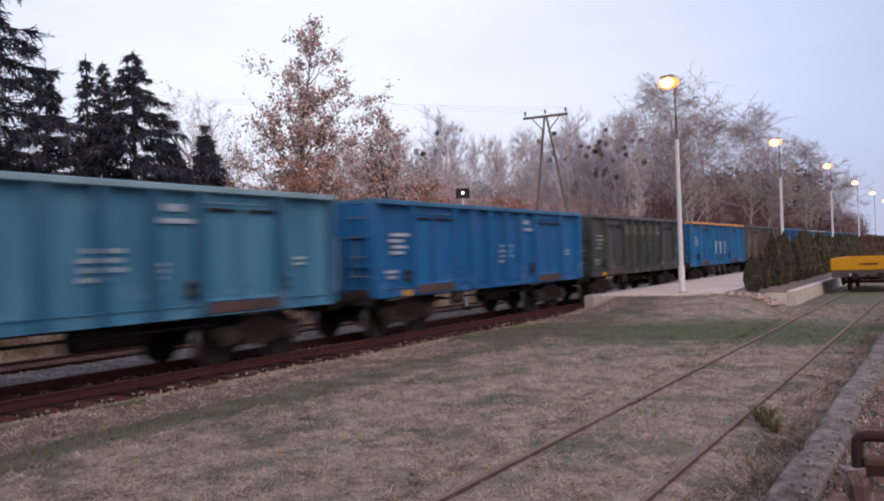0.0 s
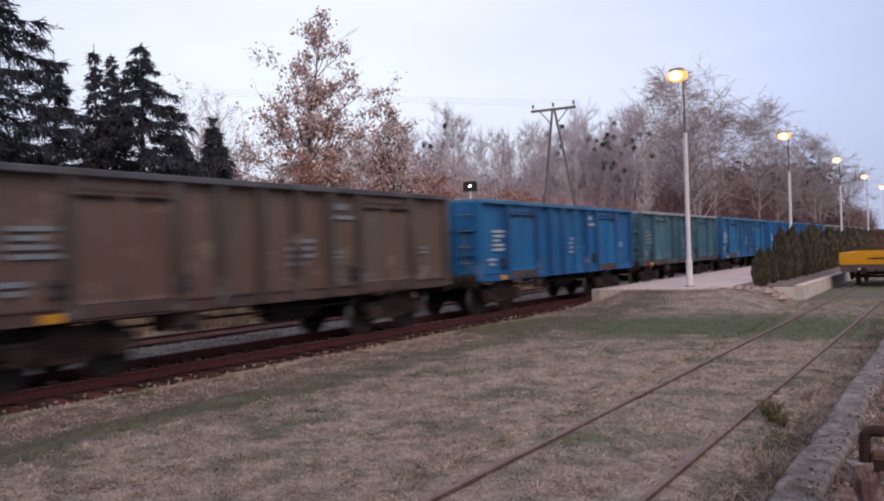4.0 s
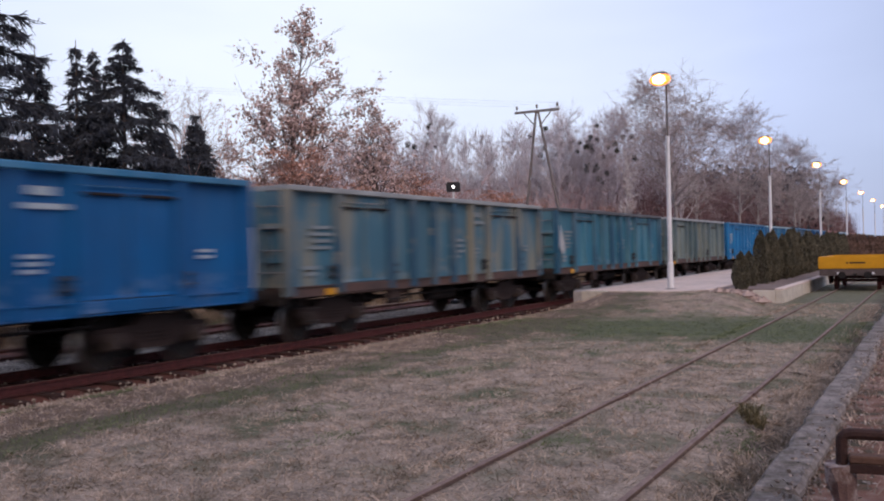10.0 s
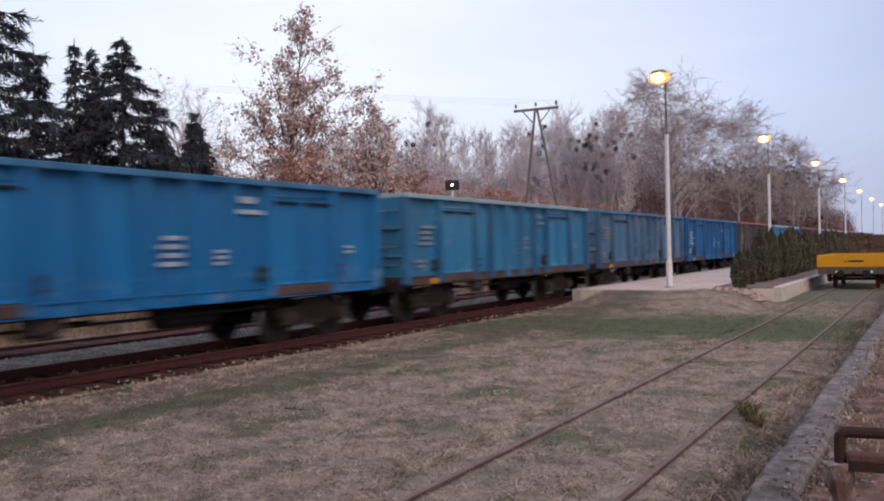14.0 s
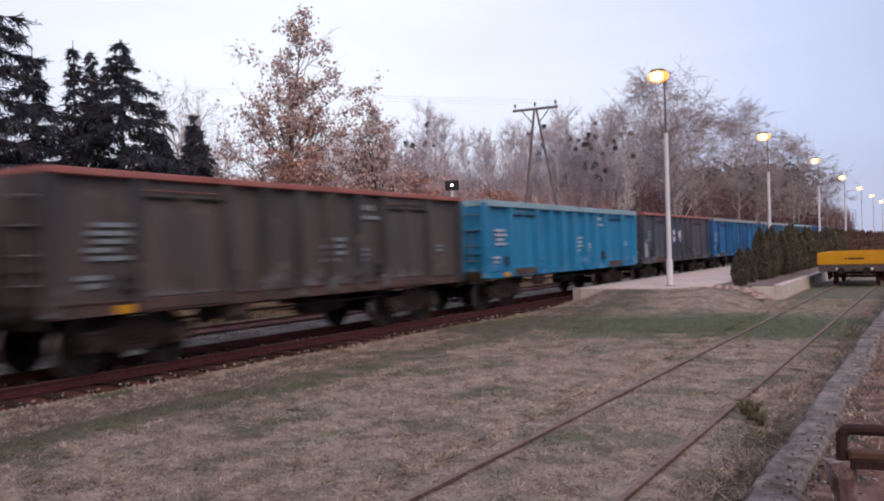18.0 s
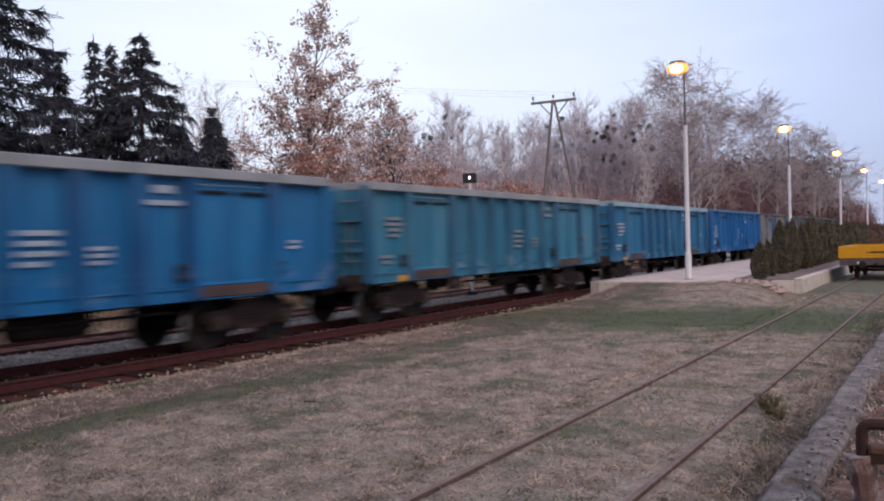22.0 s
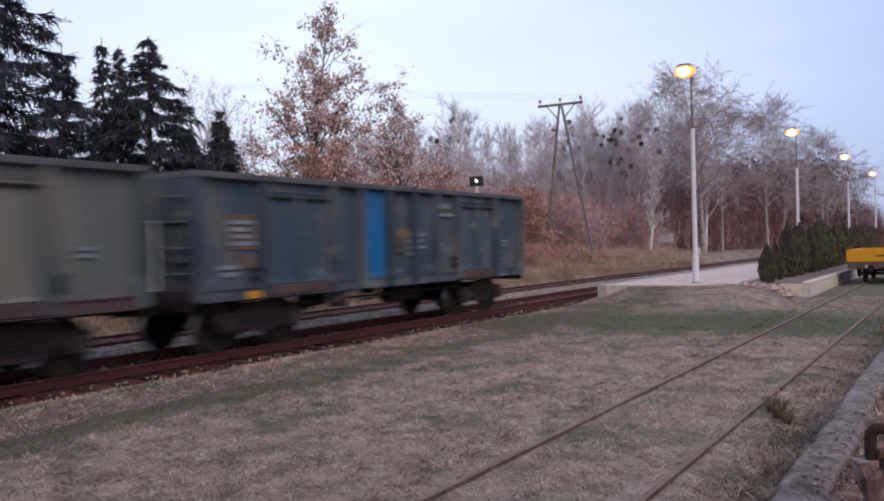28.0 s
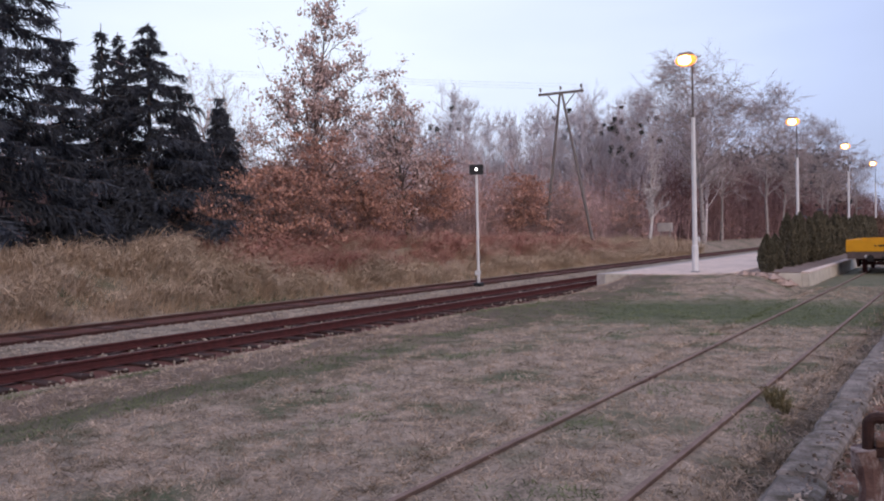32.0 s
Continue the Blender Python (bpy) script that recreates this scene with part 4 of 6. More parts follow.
def tone(name, rgb, patch=None, amt=0.3, rust=0.35):
    def fit(c):
        v = srgb(*c, KP)
        k = min(1.0, max(0.0, (c[2] - c[1] - 25) / 60))
        return (v[0] * (1 - 0.88 * k), v[1] * (1 + 0.20 * k), v[2] * (1 - 0.10 * k))
    p = fit(patch or [min(255, c * 0.8 + 40) for c in rgb])
    return paint_mat(name, fit(rgb), p, amt, rust)


def marks_std(seed):
    """White stencilled blocks: number stack, emblem with a bar, load table, yellow tags."""
    def f(h, d0, d1):
        r = random.Random(seed)
        mk_mat = M_MARK if TRAIN[seed][6] < 0.22 else M_FADEDMARK
        out = []
        y = -h + 0.75
        lines = [(r.uniform(0, 0.2), r.uniform(0.55, 0.95)) for k in range(r.randint(4, 5))]
        z, hg, gp = r.uniform(2.4, 2.6), r.uniform(0.065, 0.085), r.uniform(0.05, 0.075)
        for k, ab in enumerate(lines):
            out.append(("number_stencil", bars(y, z - k * (hg + gp), [ab], hg, gp), mk_mat, "faded white stencilled line" if k == 0 else ""))
        y = d0 - 0.95
        for ab, ez, eh in (((0.2, 0.62), 2.95, 0.13), ((0.0, 0.85), 2.70, 0.085)):
            out.append(("emblem_stencil", bars(y, ez, [ab], eh, 0.04), mk_mat, "faded white emblem mark"))
        y = 0.1 + r.uniform(-0.3, 0.3)
        for k, ab in enumerate(((0.1, 0.8), (0, 0.75), (0.05, 0.8), (0.0, 0.55))):
            out.append(("load_table_stencil", bars(y, 2.2 - k * 0.15, [ab], 0.08, 0.085), mk_mat, "faded white load table line" if k == 0 else ""))
        out.append(("small_stencil", bars(y + 1.3, 1.95, [(0, 0.38), (0, 0.38), (0, 0.3)], 0.065, 0.045), mk_mat, ""))
        out.append(("lower_stencil", bars(-h + 0.6, 1.62, [(0, 0.5), (0.1, 0.4)], 0.08, 0.05), mk_mat, ""))
        out.append(("tag_plate", bars(-h + 1.25, FLOOR_Z - 0.05, [(0, 0.32)], 0.14, 0, SIDE_X + 0.1), M_YELLOW, "small orange-yellow tag plate"))
        out.append(("door_number_stencil", bars(d1 + 0.5, 2.0, [(0, 0.3), (0, 0.3)], 0.06, 0.05), mk_mat, ""))
        return out
    return f


def scrawl(y, z, s):
    """A painted swoosh on the side sheet."""
    bm = bmesh.new()
    x = SIDE_X + 0.012
    prev = None
    for k in range(13):
        u = k / 12
        c = (y + s * (0.5 - 0.5 * math.cos(3.4 * u)), z - s * 1.5 * u + 0.15 * math.sin(6 * u))
        w = s * (0.10 + 0.22 * math.sin(math.pi * u))
        cur = [bm.verts.new((x, c[0] - w, c[1])), bm.verts.new((x, c[0] + w, c[1] + 0.1)), bm.verts.new((x - 0.01, c[0] - w, c[1])), bm.verts.new((x - 0.01, c[0] + w, c[1] + 0.1))]
        if prev:
            bm.faces.new((prev[0], prev[1], cur[1], cur[0]))
            bm.faces.new((prev[2], cur[2], cur[3], prev[3]))
            bm.faces.new((prev[0], cur[0], cur[2], prev[2]))
            bm.faces.new((prev[1], prev[3], cur[3], cur[1]))
        prev = cur
    return bm


def marks_extra(seed, mk):
    def f(h, d0, d1):
        out = marks_logo(seed, True)(h, d0, d1) if mk == 4 else marks_std(seed)(h, d0, d1)
        if mk in (2, 4):
            out.append(("painted_scrawl", scrawl(-h + 0.15, 2.75 if mk == 2 else 2.3, 0.7), M_SCRAWL, "pale painted scrawl"))
        if mk == 6:
            bm = bmesh.new()
            box(bm, SIDE_X - 0.03, SIDE_X + 0.008, -1.46, -0.62, FLOOR_Z + 0.03, WAGON_TOP - 0.15)
            out.append(("repainted_panel", bm, M_REPAINT, "fresh blue repainted panel"))
            for a, b, z0, z1 in ((-h + 0.9, -h + 1.75, 1.9, 2.55), (-h + 1.0, -h + 1.5, 1.55, 1.82), (-0.1, 0.55, 1.75, 2.3), (2.0, 2.5, 2.7, 2.86)):
                bm = bmesh.new()
                box(bm, SIDE_X - 0.035, SIDE_X + 0.007, a, b, z0, z1)
                out.append(("tan_patch", bm, M_TANPATCH, "worn tan paint patch"))
        if mk == 7:
            for k in range(5):
                bm = bmesh.new()
                y = -2.3 + k * 1.03
                box(bm, SIDE_X - 0.005, SIDE_X + 0.006, y + 0.02, y + 0.72, 2.55, 2.95)
                out.append(("pale_patch", bm, M_PALEPATCH, "worn pale rectangle"))
        return out
    return f


def marks_logo(seed, band):
    def f(h, d0, d1):
        out = [m for m in marks_std(seed)(h, d0, d1) if m[0] == "number_stencil"]
        y0, step, z0, k0 = (-2.65, 1.2, 1.94, 0.9) if band else (-1.0, 1.18, 1.70, 0.92)
        x = SIDE_X + 0.03
        for k in range(3):
            bm = bmesh.new()
            for (p, q, s, u) in (((0, 0.2, 0, 0.58), (0.2, 0.8, 0.44, 0.58), (0.2, 0.72, 0.2, 0.33), (0.6, 0.82, 0.24, 0.54), (0.5, 0.84, 0, 0.2)),
                                 ((0, 0.2, 0, 0.58), (0.2, 0.45, 0.2, 0.38), (0.42, 0.8, 0.34, 0.58), (0.42, 0.8, 0.0, 0.24)),
                                 ((0, 0.2, 0, 0.58), (0.62, 0.84, 0, 0.58), (0.2, 0.42, 0.22, 0.52), (0.42, 0.62, 0.22, 0.52)))[k]:
                y = y0 + k * step
                box(bm, x - 0.012, x, y + p * k0, y + q * k0, z0 + s, z0 + u)
            out.append(("logo_block", bm, M_WHITE, "white company logo shape"))
        bm = bmesh.new()
        if band:
            box(bm, x - 0.022, x - 0.014, y0 - 0.1, y0 + 3.4, 1.86, 2.62)
            out.append(("logo_band", bm, M_BAND, "blue band behind the logo"))
        else:
            box(bm, x - 0.012, x, y0 + 0.2, y0 + 3.1, 1.58, 1.66)
            out.append(("logo_band", bm, M_WHITE, "white bar under the logo"))
        return out
    return f


M_FADEDMARK = mat("faded_lettering", (0.25, 0.29, 0.31), (0.13, 0.165, 0.19), 0.7, 0, 5, 30, 0.05)
M_SCRAWL = mat("scrawl_paint", (0.50, 0.50, 0.50), (0.36, 0.36, 0.37), 0.7, 0, 4, 30, 0.05)
M_TANPATCH = mat("worn_tan_paint", (0.20, 0.14, 0.085), (0.09, 0.07, 0.055), 0.8, 0, 3, 20, 0.1, stain=(0.05, 0.055, 0.065), stain_amt=0.75, stain_scale=3)
M_PALEPATCH = mat("pale_worn_patch", (0.16, 0.14, 0.125), (0.10, 0.09, 0.083), 0.8, 0, 3, 30, 0.1)
M_REPAINT = tone("fresh_blue", (28, 96, 165), None, 0.2, 0.05)
M_BAND = mat("blue_band", srgb(35, 95, 160, KP), None, 0.6, 0, 3, 30, 0.05)
RIM = {"blue": tone("rim_blue", (48, 108, 158)), "pale": tone("rim_pale", (152, 156, 158), None, 0.2, 0.2), "paleblue": tone("rim_pale_blue", (140, 174, 186), None, 0.2, 0.15),
       "orange": tone("rim_orange", (225, 160, 75), None, 0.1, 0.1), "pink": tone("rim_red_oxide", (165, 95, 85), None, 0.2, 0.3), "dark": tone("rim_dark", (70, 72, 75), None, 0.2, 0.4)}
# place of the rear end at the start, kind, label, paint, patch, patch amount, rust, rim, sill, marks
TRAIN = [
    (14.49, "short", "faded light blue open steel freight wagon", (62, 124, 158), (96, 148, 172), 0.4, 0.2, "paleblue", 1, 0),
    (28.56, "short", "blue open steel freight wagon with white stencils", (12, 90, 160), (30, 104, 166), 0.3, 0.12, "blue", 0, 0),
    (42.22, "short", "sooty dark grey open freight wagon", (62, 66, 62), (76, 78, 71), 0.4, 0.3, "dark", 0, 7),
    (56.38, "short", "blue open wagon with orange rim and white logo", (26, 98, 158), (30, 105, 165), 0.2, 0.1, "orange", 0, 1),
    (70.19, "short", "weathered brown and grey open freight wagon", (106, 80, 68), (92, 86, 78), 0.4, 0.6, "dark", 1, 0),
    (84.55, "short", "blue open steel freight wagon, slightly faded", (18, 94, 160), (40, 110, 166), 0.3, 0.2, "blue", 0, 0),
    (98.40, "short", "grey-green faded open wagon with pale rim", (54, 104, 118), (86, 122, 128), 0.5, 0.35, "pale", 1, 0),
    (112.40, "short", "faded blue open steel wagon, rusty doors", (32, 104, 160), (54, 120, 162), 0.4, 0.2, "blue", 1, 0),
    (126.30, "short", "clean blue open wagon with white stencils", (4, 86, 160), (16, 98, 168), 0.3, 0.08, "blue", 0, 0),
    (140.42, "short", "deep blue open wagon with yellow tag plate", (0, 83, 154), (10, 94, 162), 0.3, 0.06, "blue", 0, 0),
    (154.16, "short", "patchy blue-grey open wagon, paint peeling", (58, 108, 130), (136, 130, 112), 0.5, 0.5, "pale", 1, 0),
    (168.20, "short", "faded blue-grey open wagon with pale scrawls", (40, 108, 132), (84, 124, 134), 0.5, 0.4, "dark", 1, 2),
    (181.95, "short", "pale grey-green open freight wagon, rusty sill", (108, 124, 122), (128, 132, 122), 0.5, 0.35, "pale", 1, 0),
    (196.06, "short", "blue open wagon with lighter blue rim", (22, 104, 174), (40, 118, 182), 0.3, 0.14, "blue", 0, 0),
    (209.87, "short", "medium blue open wagon, rusty lower doors", (40, 116, 168), (64, 128, 164), 0.4, 0.35, "paleblue", 1, 0),
    # next wagon: distance haze is mixed into its blue
    (223.80, "short", "blue open wagon in haze-paled paint, rust patches", (76, 114, 150), (108, 126, 142), 0.4, 0.4, "blue", 1, 0),
    (237.48, "short", "blue open steel freight wagon, brown doors", (24, 96, 162), (38, 108, 166), 0.3, 0.2, "blue", 1, 0),
    (251.35, "short", "dark brown-grey open wagon with red rim", (76, 70, 69), (92, 80, 76), 0.3, 0.45, "pink", 1, 3),
    (267.02, "long", "bright light blue wagon with pale rim", (24, 120, 176), (42, 132, 182), 0.3, 0.1, "paleblue", 1, 0),
    (280.86, "short", "dark grey wagon, red rim, white logo", (74, 80, 94), (88, 82, 84), 0.4, 0.35, "pink", 0, 4),
    (296.16, "long", "blue long wagon with pale rim", (28, 100, 164), (50, 116, 170), 0.3, 0.2, "pale", 0, 0),
    (311.68, "long", "teal long wagon with pale rim, rusty sill", (44, 116, 148), (76, 130, 150), 0.4, 0.3, "pale", 1, 0),
    (327.41, "long", "faded blue long wagon with pale blue rim", (40, 106, 152), (62, 120, 156), 0.3, 0.2, "paleblue", 1, 0),
    (341.15, "short", "vivid blue open wagon with white stencils", (0, 86, 162), (10, 96, 168), 0.3, 0.05, "blue", 0, 0),
    (354.80, "short", "patchy blue and tan open wagon", (72, 108, 142), (140, 130, 112), 0.4, 0.4, "dark", 1, 5),
    (368.22, "short", "pale grey-green worn open freight wagon", (98, 106, 102), (124, 118, 104), 0.5, 0.4, "dark", 1, 0),
    (381.88, "short", "dark patchy wagon with one blue panel", (50, 72, 88), (104, 102, 98), 0.5, 0.5, "dark", 0, 6),
]
WAGONS = []
for i, (rear, kind, label, rgb, patch, amt, rust, rim, rusty, mk) in enumerate(TRAIN):
    base = tone("wagon_paint", rgb, patch, amt, rust)
    # ribs take a darkened body colour: the shading of the posts painted in
    ribs = tone("rib_shade_paint", tuple(c * k for c, k in zip(rgb, (0.66, 0.76, 0.84))), patch, amt * 0.6, rust) if rust > 0.15 else base
    panels = [base, base, ribs, base, base, base]
    if mk == 5:
        tan = tone("tan_repaint", (142, 126, 106), (105, 112, 118), 0.5, 0.4)
        panels = [base, tan, ribs, base, base, base]
    marks = marks_logo(i, False) if mk == 1 else marks_extra(i, mk)
    spec = (kind, label, base, RIM[rim], RUSTSILL if rusty and rust > 0.3 else base, panels, marks, rust < 0.09, mk == 1)
    w = make_wagon(spec)
    WAGONS.append((w, rear - BODY[kind][0] / 2))

# ---- things on and around the platform ----
def make_lamp(y, up=0.0):
    t = tagged(empty("platform_lamp", pose(-8.12, y, PLAT_Z - 0.01 + up)), "white platform lamp post with glowing sodium lamp", "street lamp", "row of platform lamps")
    bm = bmesh.new()
    tube(bm, [(0, 0, -up), (0, 0, 0.9), (0, 0, 0.95), (0, 0, 5.37)], [0.11, 0.11, 0.085, 0.07], 12)
    part("post", bm, M_WHITE, t)
    bm = bmesh.new()
    tube(bm, [(0, 0, 5.35), (0, 0, 7.15), (-0.02, 0, 7.32), (-0.04, -0.02, 7.40)], [0.03, 0.024, 0.022, 0.022], 8)
    part("mast_arm", bm, M_POLEWOOD, t, "thin dull upper mast and arm")
    bm = bmesh.new()
    prism(bm, [(-0.48, 7.54), (0.08, 7.53), (0.06, 7.58), (-0.05, 7.63), (-0.38, 7.62)], -0.2, 0.08)
    part("housing", bm, M_GREYMETAL, t, "grey lamp housing")
    # bowl and bulb modelled oversized to imitate the glow around the lamp
    bm = bmesh.new()
    bmesh.ops.create_icosphere(bm, subdivisions=2, radius=1.0)
    for v in bm.verts:
        v.co = Vector((-0.20 + v.co.x * 0.38, -0.06 + v.co.y * 0.24, 7.37 + v.co.z * 0.22))
    part("lamp_bowl", bm, M_LAMP, t, "enlarged orange lamp bowl imitating the halo")
    bm = bmesh.new()
    bmesh.ops.create_icosphere(bm, subdivisions=2, radius=1.0)
    for v in bm.verts:
        v.co = Vector((-0.20 + v.co.x * 0.30, -0.06 + v.co.y * 0.31, 7.36 + v.co.z * 0.19))
    part("bulb", bm, M_BULB, t, "enlarged yellow-orange bulb imitating the bright core")
    bm = bmesh.new()
    box(bm, -0.13, 0.13, -0.13, 0.13, -up, 0.03 - up)
    part("base_plate", bm, M_GREYMETAL, t)
    bm = bmesh.new()
    box(bm, -0.035, 0.035, -0.112, -0.105, 0.45, 0.72)
    part("hatch", bm, M_WHITE, t)
    return t


LAMP_Y = (30.0, 51.2, 75.2, 98.4, 121.5, 145.5, 171.0, 195.0, 219.0)
for k, y in enumerate(LAMP_Y):
    make_lamp(y, 0.45 if k > 1 else 0.0)   # the line climbs a little beyond the second lamp


def make_signal():
    t = tagged(empty("signal_post", pose(-16.05, 28.7, -0.17)), "thin white shunting signal with lit black head", "railway signal")
    bm = bmesh.new()
    box(bm, -0.16, 0.16, -0.16, 0.16, 0, 0.16)
    bmesh.ops.bevel(bm, geom=bm.edges[:], offset=0.03, segments=1, affect="EDGES")
    part("foot", bm, M_BLACK, t)
    bm = bmesh.new()
    tube(bm, [(0, 0, 0.1), (0, 0, 4.35)], [0.055, 0.05], 10)
    part("pole", bm, M_WHITE, t)
    bm = bmesh.new()
    box(bm, -0.27, 0.27, -0.1, 0.05, 4.3, 4.68)
    bmesh.ops.bevel(bm, geom=bm.edges[:], offset=0.03, segments=2, affect="EDGES")
    bmesh.ops.rotate(bm, verts=bm.verts[:], cent=(0, 0, 0), matrix=Matrix.Rotation(radians(28), 3, "Z"))
    part("head", bm, M_BLACK, t, "black signal head")
    bm = bmesh.new()
    tube(bm, [(0, -0.1, 4.5), (0, -0.14, 4.5)], 0.042, 12)
    bmesh.ops.rotate(bm, verts=bm.verts[:], cent=(0, 0, 0), matrix=Matrix.Rotation(radians(28), 3, "Z"))
    part("lens", bm, M_LED, t, "lit white lens")
    bm = bmesh.new()
    box(bm, -0.12, 0.12, -0.055, -0.05, 0.45, 0.62)
    part("number_plate", bm, M_WHITE, t)
    return t


make_signal()


def make_utility_pole(x, y, z, s=1.0):
    t = tagged(empty("utility_pole", pose(x, y, z, 0, 0, 2)), "weathered wooden A-frame power pole with crossarm", "utility pole")
    H = 10.3 * s
    for sx in (-1.0, 1.6):
        bm = bmesh.new()
        tube(bm, [(sx * 1.37, 0, -0.3), (sx * 0.05, 0, H)], [0.12, 0.08], 10)
        part("leg", bm, M_POLEWOOD, t)
    bm = bmesh.new()
    box(bm, -1.65, 1.65, -0.07, 0.07, H - 0.1, H + 0.06)
    part("crossarm", bm, M_POLEWOOD, t)
    for sx in (-1, 1):
        bm = bmesh.new()
        tube(bm, [(sx * 1.0, 0.09, H - 0.1), (sx * 0.12, 0.09, H - 1.1)], 0.04, 6)
        part("brace", bm, M_POLEWOOD, t)
    for px in (-1.5, 0.0, 1.5):
        bm = bmesh.new()
        tube(bm, [(px, 0, H + 0.05), (px, 0, H + 0.2), (px, 0, H + 0.22), (px, 0, H + 0.42), (px, 0, H + 0.46)], [0.02, 0.02, 0.085, 0.075, 0.03], 8)
        part("insulator", bm, M_POLEWOOD, t, "dark pin insulator")
    return t


POLE = (-23.96, 55.0, 1.2)
make_utility_pole(*POLE)
M_WIRE = mat("dull_wire", (0.12, 0.12, 0.13), None, 0.6, 0.5, 6, 40, 0)
for k, px in enumerate((-1.5, 0.0, 1.5)):
    bm = bmesh.new()
    c, s = math.cos(radians(2)), math.sin(radians(2))
    a = Vector((POLE[0] + px * c, POLE[1] + px * s, POLE[2] + 10.72))
    for end in (Vector((-68 + px, 33 + px * 0.5, 16.5)),):
        pts = [a.lerp(end, u) - Vector((0, 0, 1.6 * u * (1 - u))) for u in np.linspace(0, 1, 14)]
        tube(bm, pts, 0.005, 4)
    tagged(part("power_line", bm, M_WIRE, None), "thin sagging overhead power wire on pole insulators", "wire", "overhead power wires")

# yellow track trolley standing on the siding
M_DULLBEAM = mat("dull_beam_paint", (0.13, 0.095, 0.088), (0.07, 0.053, 0.05), 0.8, 0, 4, 40, 0.3)
M_REDGEAR = mat("dark_red_gear", (0.12, 0.036, 0.034), (0.06, 0.022, 0.022), 0.8, 0.1, 5, 40, 0.3)
def make_trolley():
    t = tagged(empty("track_trolley", pose(SIDING_X, 36.9, -0.02)), "yellow works trolley with drop sides on siding", "rail trolley")
    W, L = 1.33, 5.6
    part("end_board", bbox(-W, W, 0, 0.05, 0.86, 1.33, 0.012), M_YELLOW, t, "yellow end board")
    part("end_board", bbox(-W, W, L - 0.05, L, 0.86, 1.33, 0.012), M_YELLOW, t, "yellow end board")
    for sx in (-1, 1):
        for k in range(3):
            a = 0.06 + k * (L - 0.12) / 3
            part("side_board", bbox(min(sx * W, sx * (W - 0.05)), max(sx * W, sx * (W - 0.05)), a, a + (L - 0.12) / 3 - 0.02, 0.86, 1.33, 0.012), M_YELLOW, t, "yellow side board")
    part("deck", bbox(-W + 0.055, W - 0.055, 0.055, L - 0.055, 0.80, 0.88, 0), M_SLEEPER, t, "worn plank deck")
    part("head_beam", bbox(-1.29, 1.29, 0.02, 0.14, 0.58, 0.855, 0.01), M_DULLBEAM, t, "dull grey-brown head beam")
    part("head_beam", bbox(-1.29, 1.29, L - 0.14, L - 0.02, 0.58, 0.855, 0.01), M_DULLBEAM, t)
    for sx in (-1, 1):   # axle guards over the wheels
        for y in (1.1, L - 1.1):
            bm = bmesh.new()
            prism(bm, [(y - 0.75, 0.56), (y + 0.75, 0.56), (y + 0.3, 0.24), (y - 0.3, 0.24)], sx * 0.98 - 0.04, sx * 0.98 + 0.04, "x")
            part("axle_guard", bm, M_REDGEAR, t, "dark red axle guard")
    for sx in (-1, 1):
        part("side_sill", bbox(sx * 0.9 - 0.06, sx * 0.9 + 0.06, 0.15, L - 0.15, 0.562, 0.79, 0), M_REDGEAR, t)
        bm = bmesh.new()
        tube(bm, [(sx * 0.62, 0.03, 0.68), (sx * 0.62, -0.02, 0.68)], 0.05, 10)
        part("lamp", bm, M_WHITE, t, "small pale marker lamp")
        bm = bmesh.new()
        tube(bm, [(sx * 0.45, 0.02, 0.62), (sx * 0.45, -0.35, 0.62), (sx * 0.45, -0.37, 0.62)], [0.06, 0.06, 0.14], 10)
        part("buffer", bm, M_UNDER, t)
    for y in (1.1, L - 1.1):
        bm = bmesh.new()
        for sx in (-1, 1):
            tube(bm, [(sx * 0.70, y, 0.37), (sx * 0.74, y, 0.37), (sx * 0.745, y, 0.37), (sx * 0.84, y, 0.37)], [0.40, 0.40, 0.37, 0.36], 20)
        tube(bm, [(-0.9, y, 0.37), (0.9, y, 0.37)], 0.06, 8)
        part("wheelset", bm, M_REDGEAR, t)
    bm = bmesh.new()
    for k, (a, b) in enumerate(((-0.32, -0.26), (-0.2, 0.35))):
        box(bm, a, b, -0.012, 0.0, 1.06, 1.12)
    part("stencil", bm, M_BLACK, t, "small dark lettering bar")
    part("draw_bar", bbox(-0.05, 0.05, -0.4, 0.1, 0.58, 0.68, 0.01), M_UNDER, t)
    return t


make_trolley()

# rusty frame on a crumbling post at the loading bank
M_RUST = mat("flaking_rust", (0.085, 0.04, 0.032), (0.04, 0.025, 0.024), 0.85, 0.2, 6, 60, 0.6, stain=(0.2, 0.11, 0.08), stain_amt=0.4)
M_POST = mat("crumbling_red_post", (0.20, 0.12, 0.105), (0.10, 0.06, 0.055), 0.95, 0, 9, 40, 0.9, stain=(0.42, 0.35, 0.33), stain_amt=0.75, stain_scale=7)
M_RUSTLIT = mat("lit_brown_rust", (0.20, 0.11, 0.075), (0.10, 0.055, 0.042), 0.9, 0.1, 7, 60, 0.5)


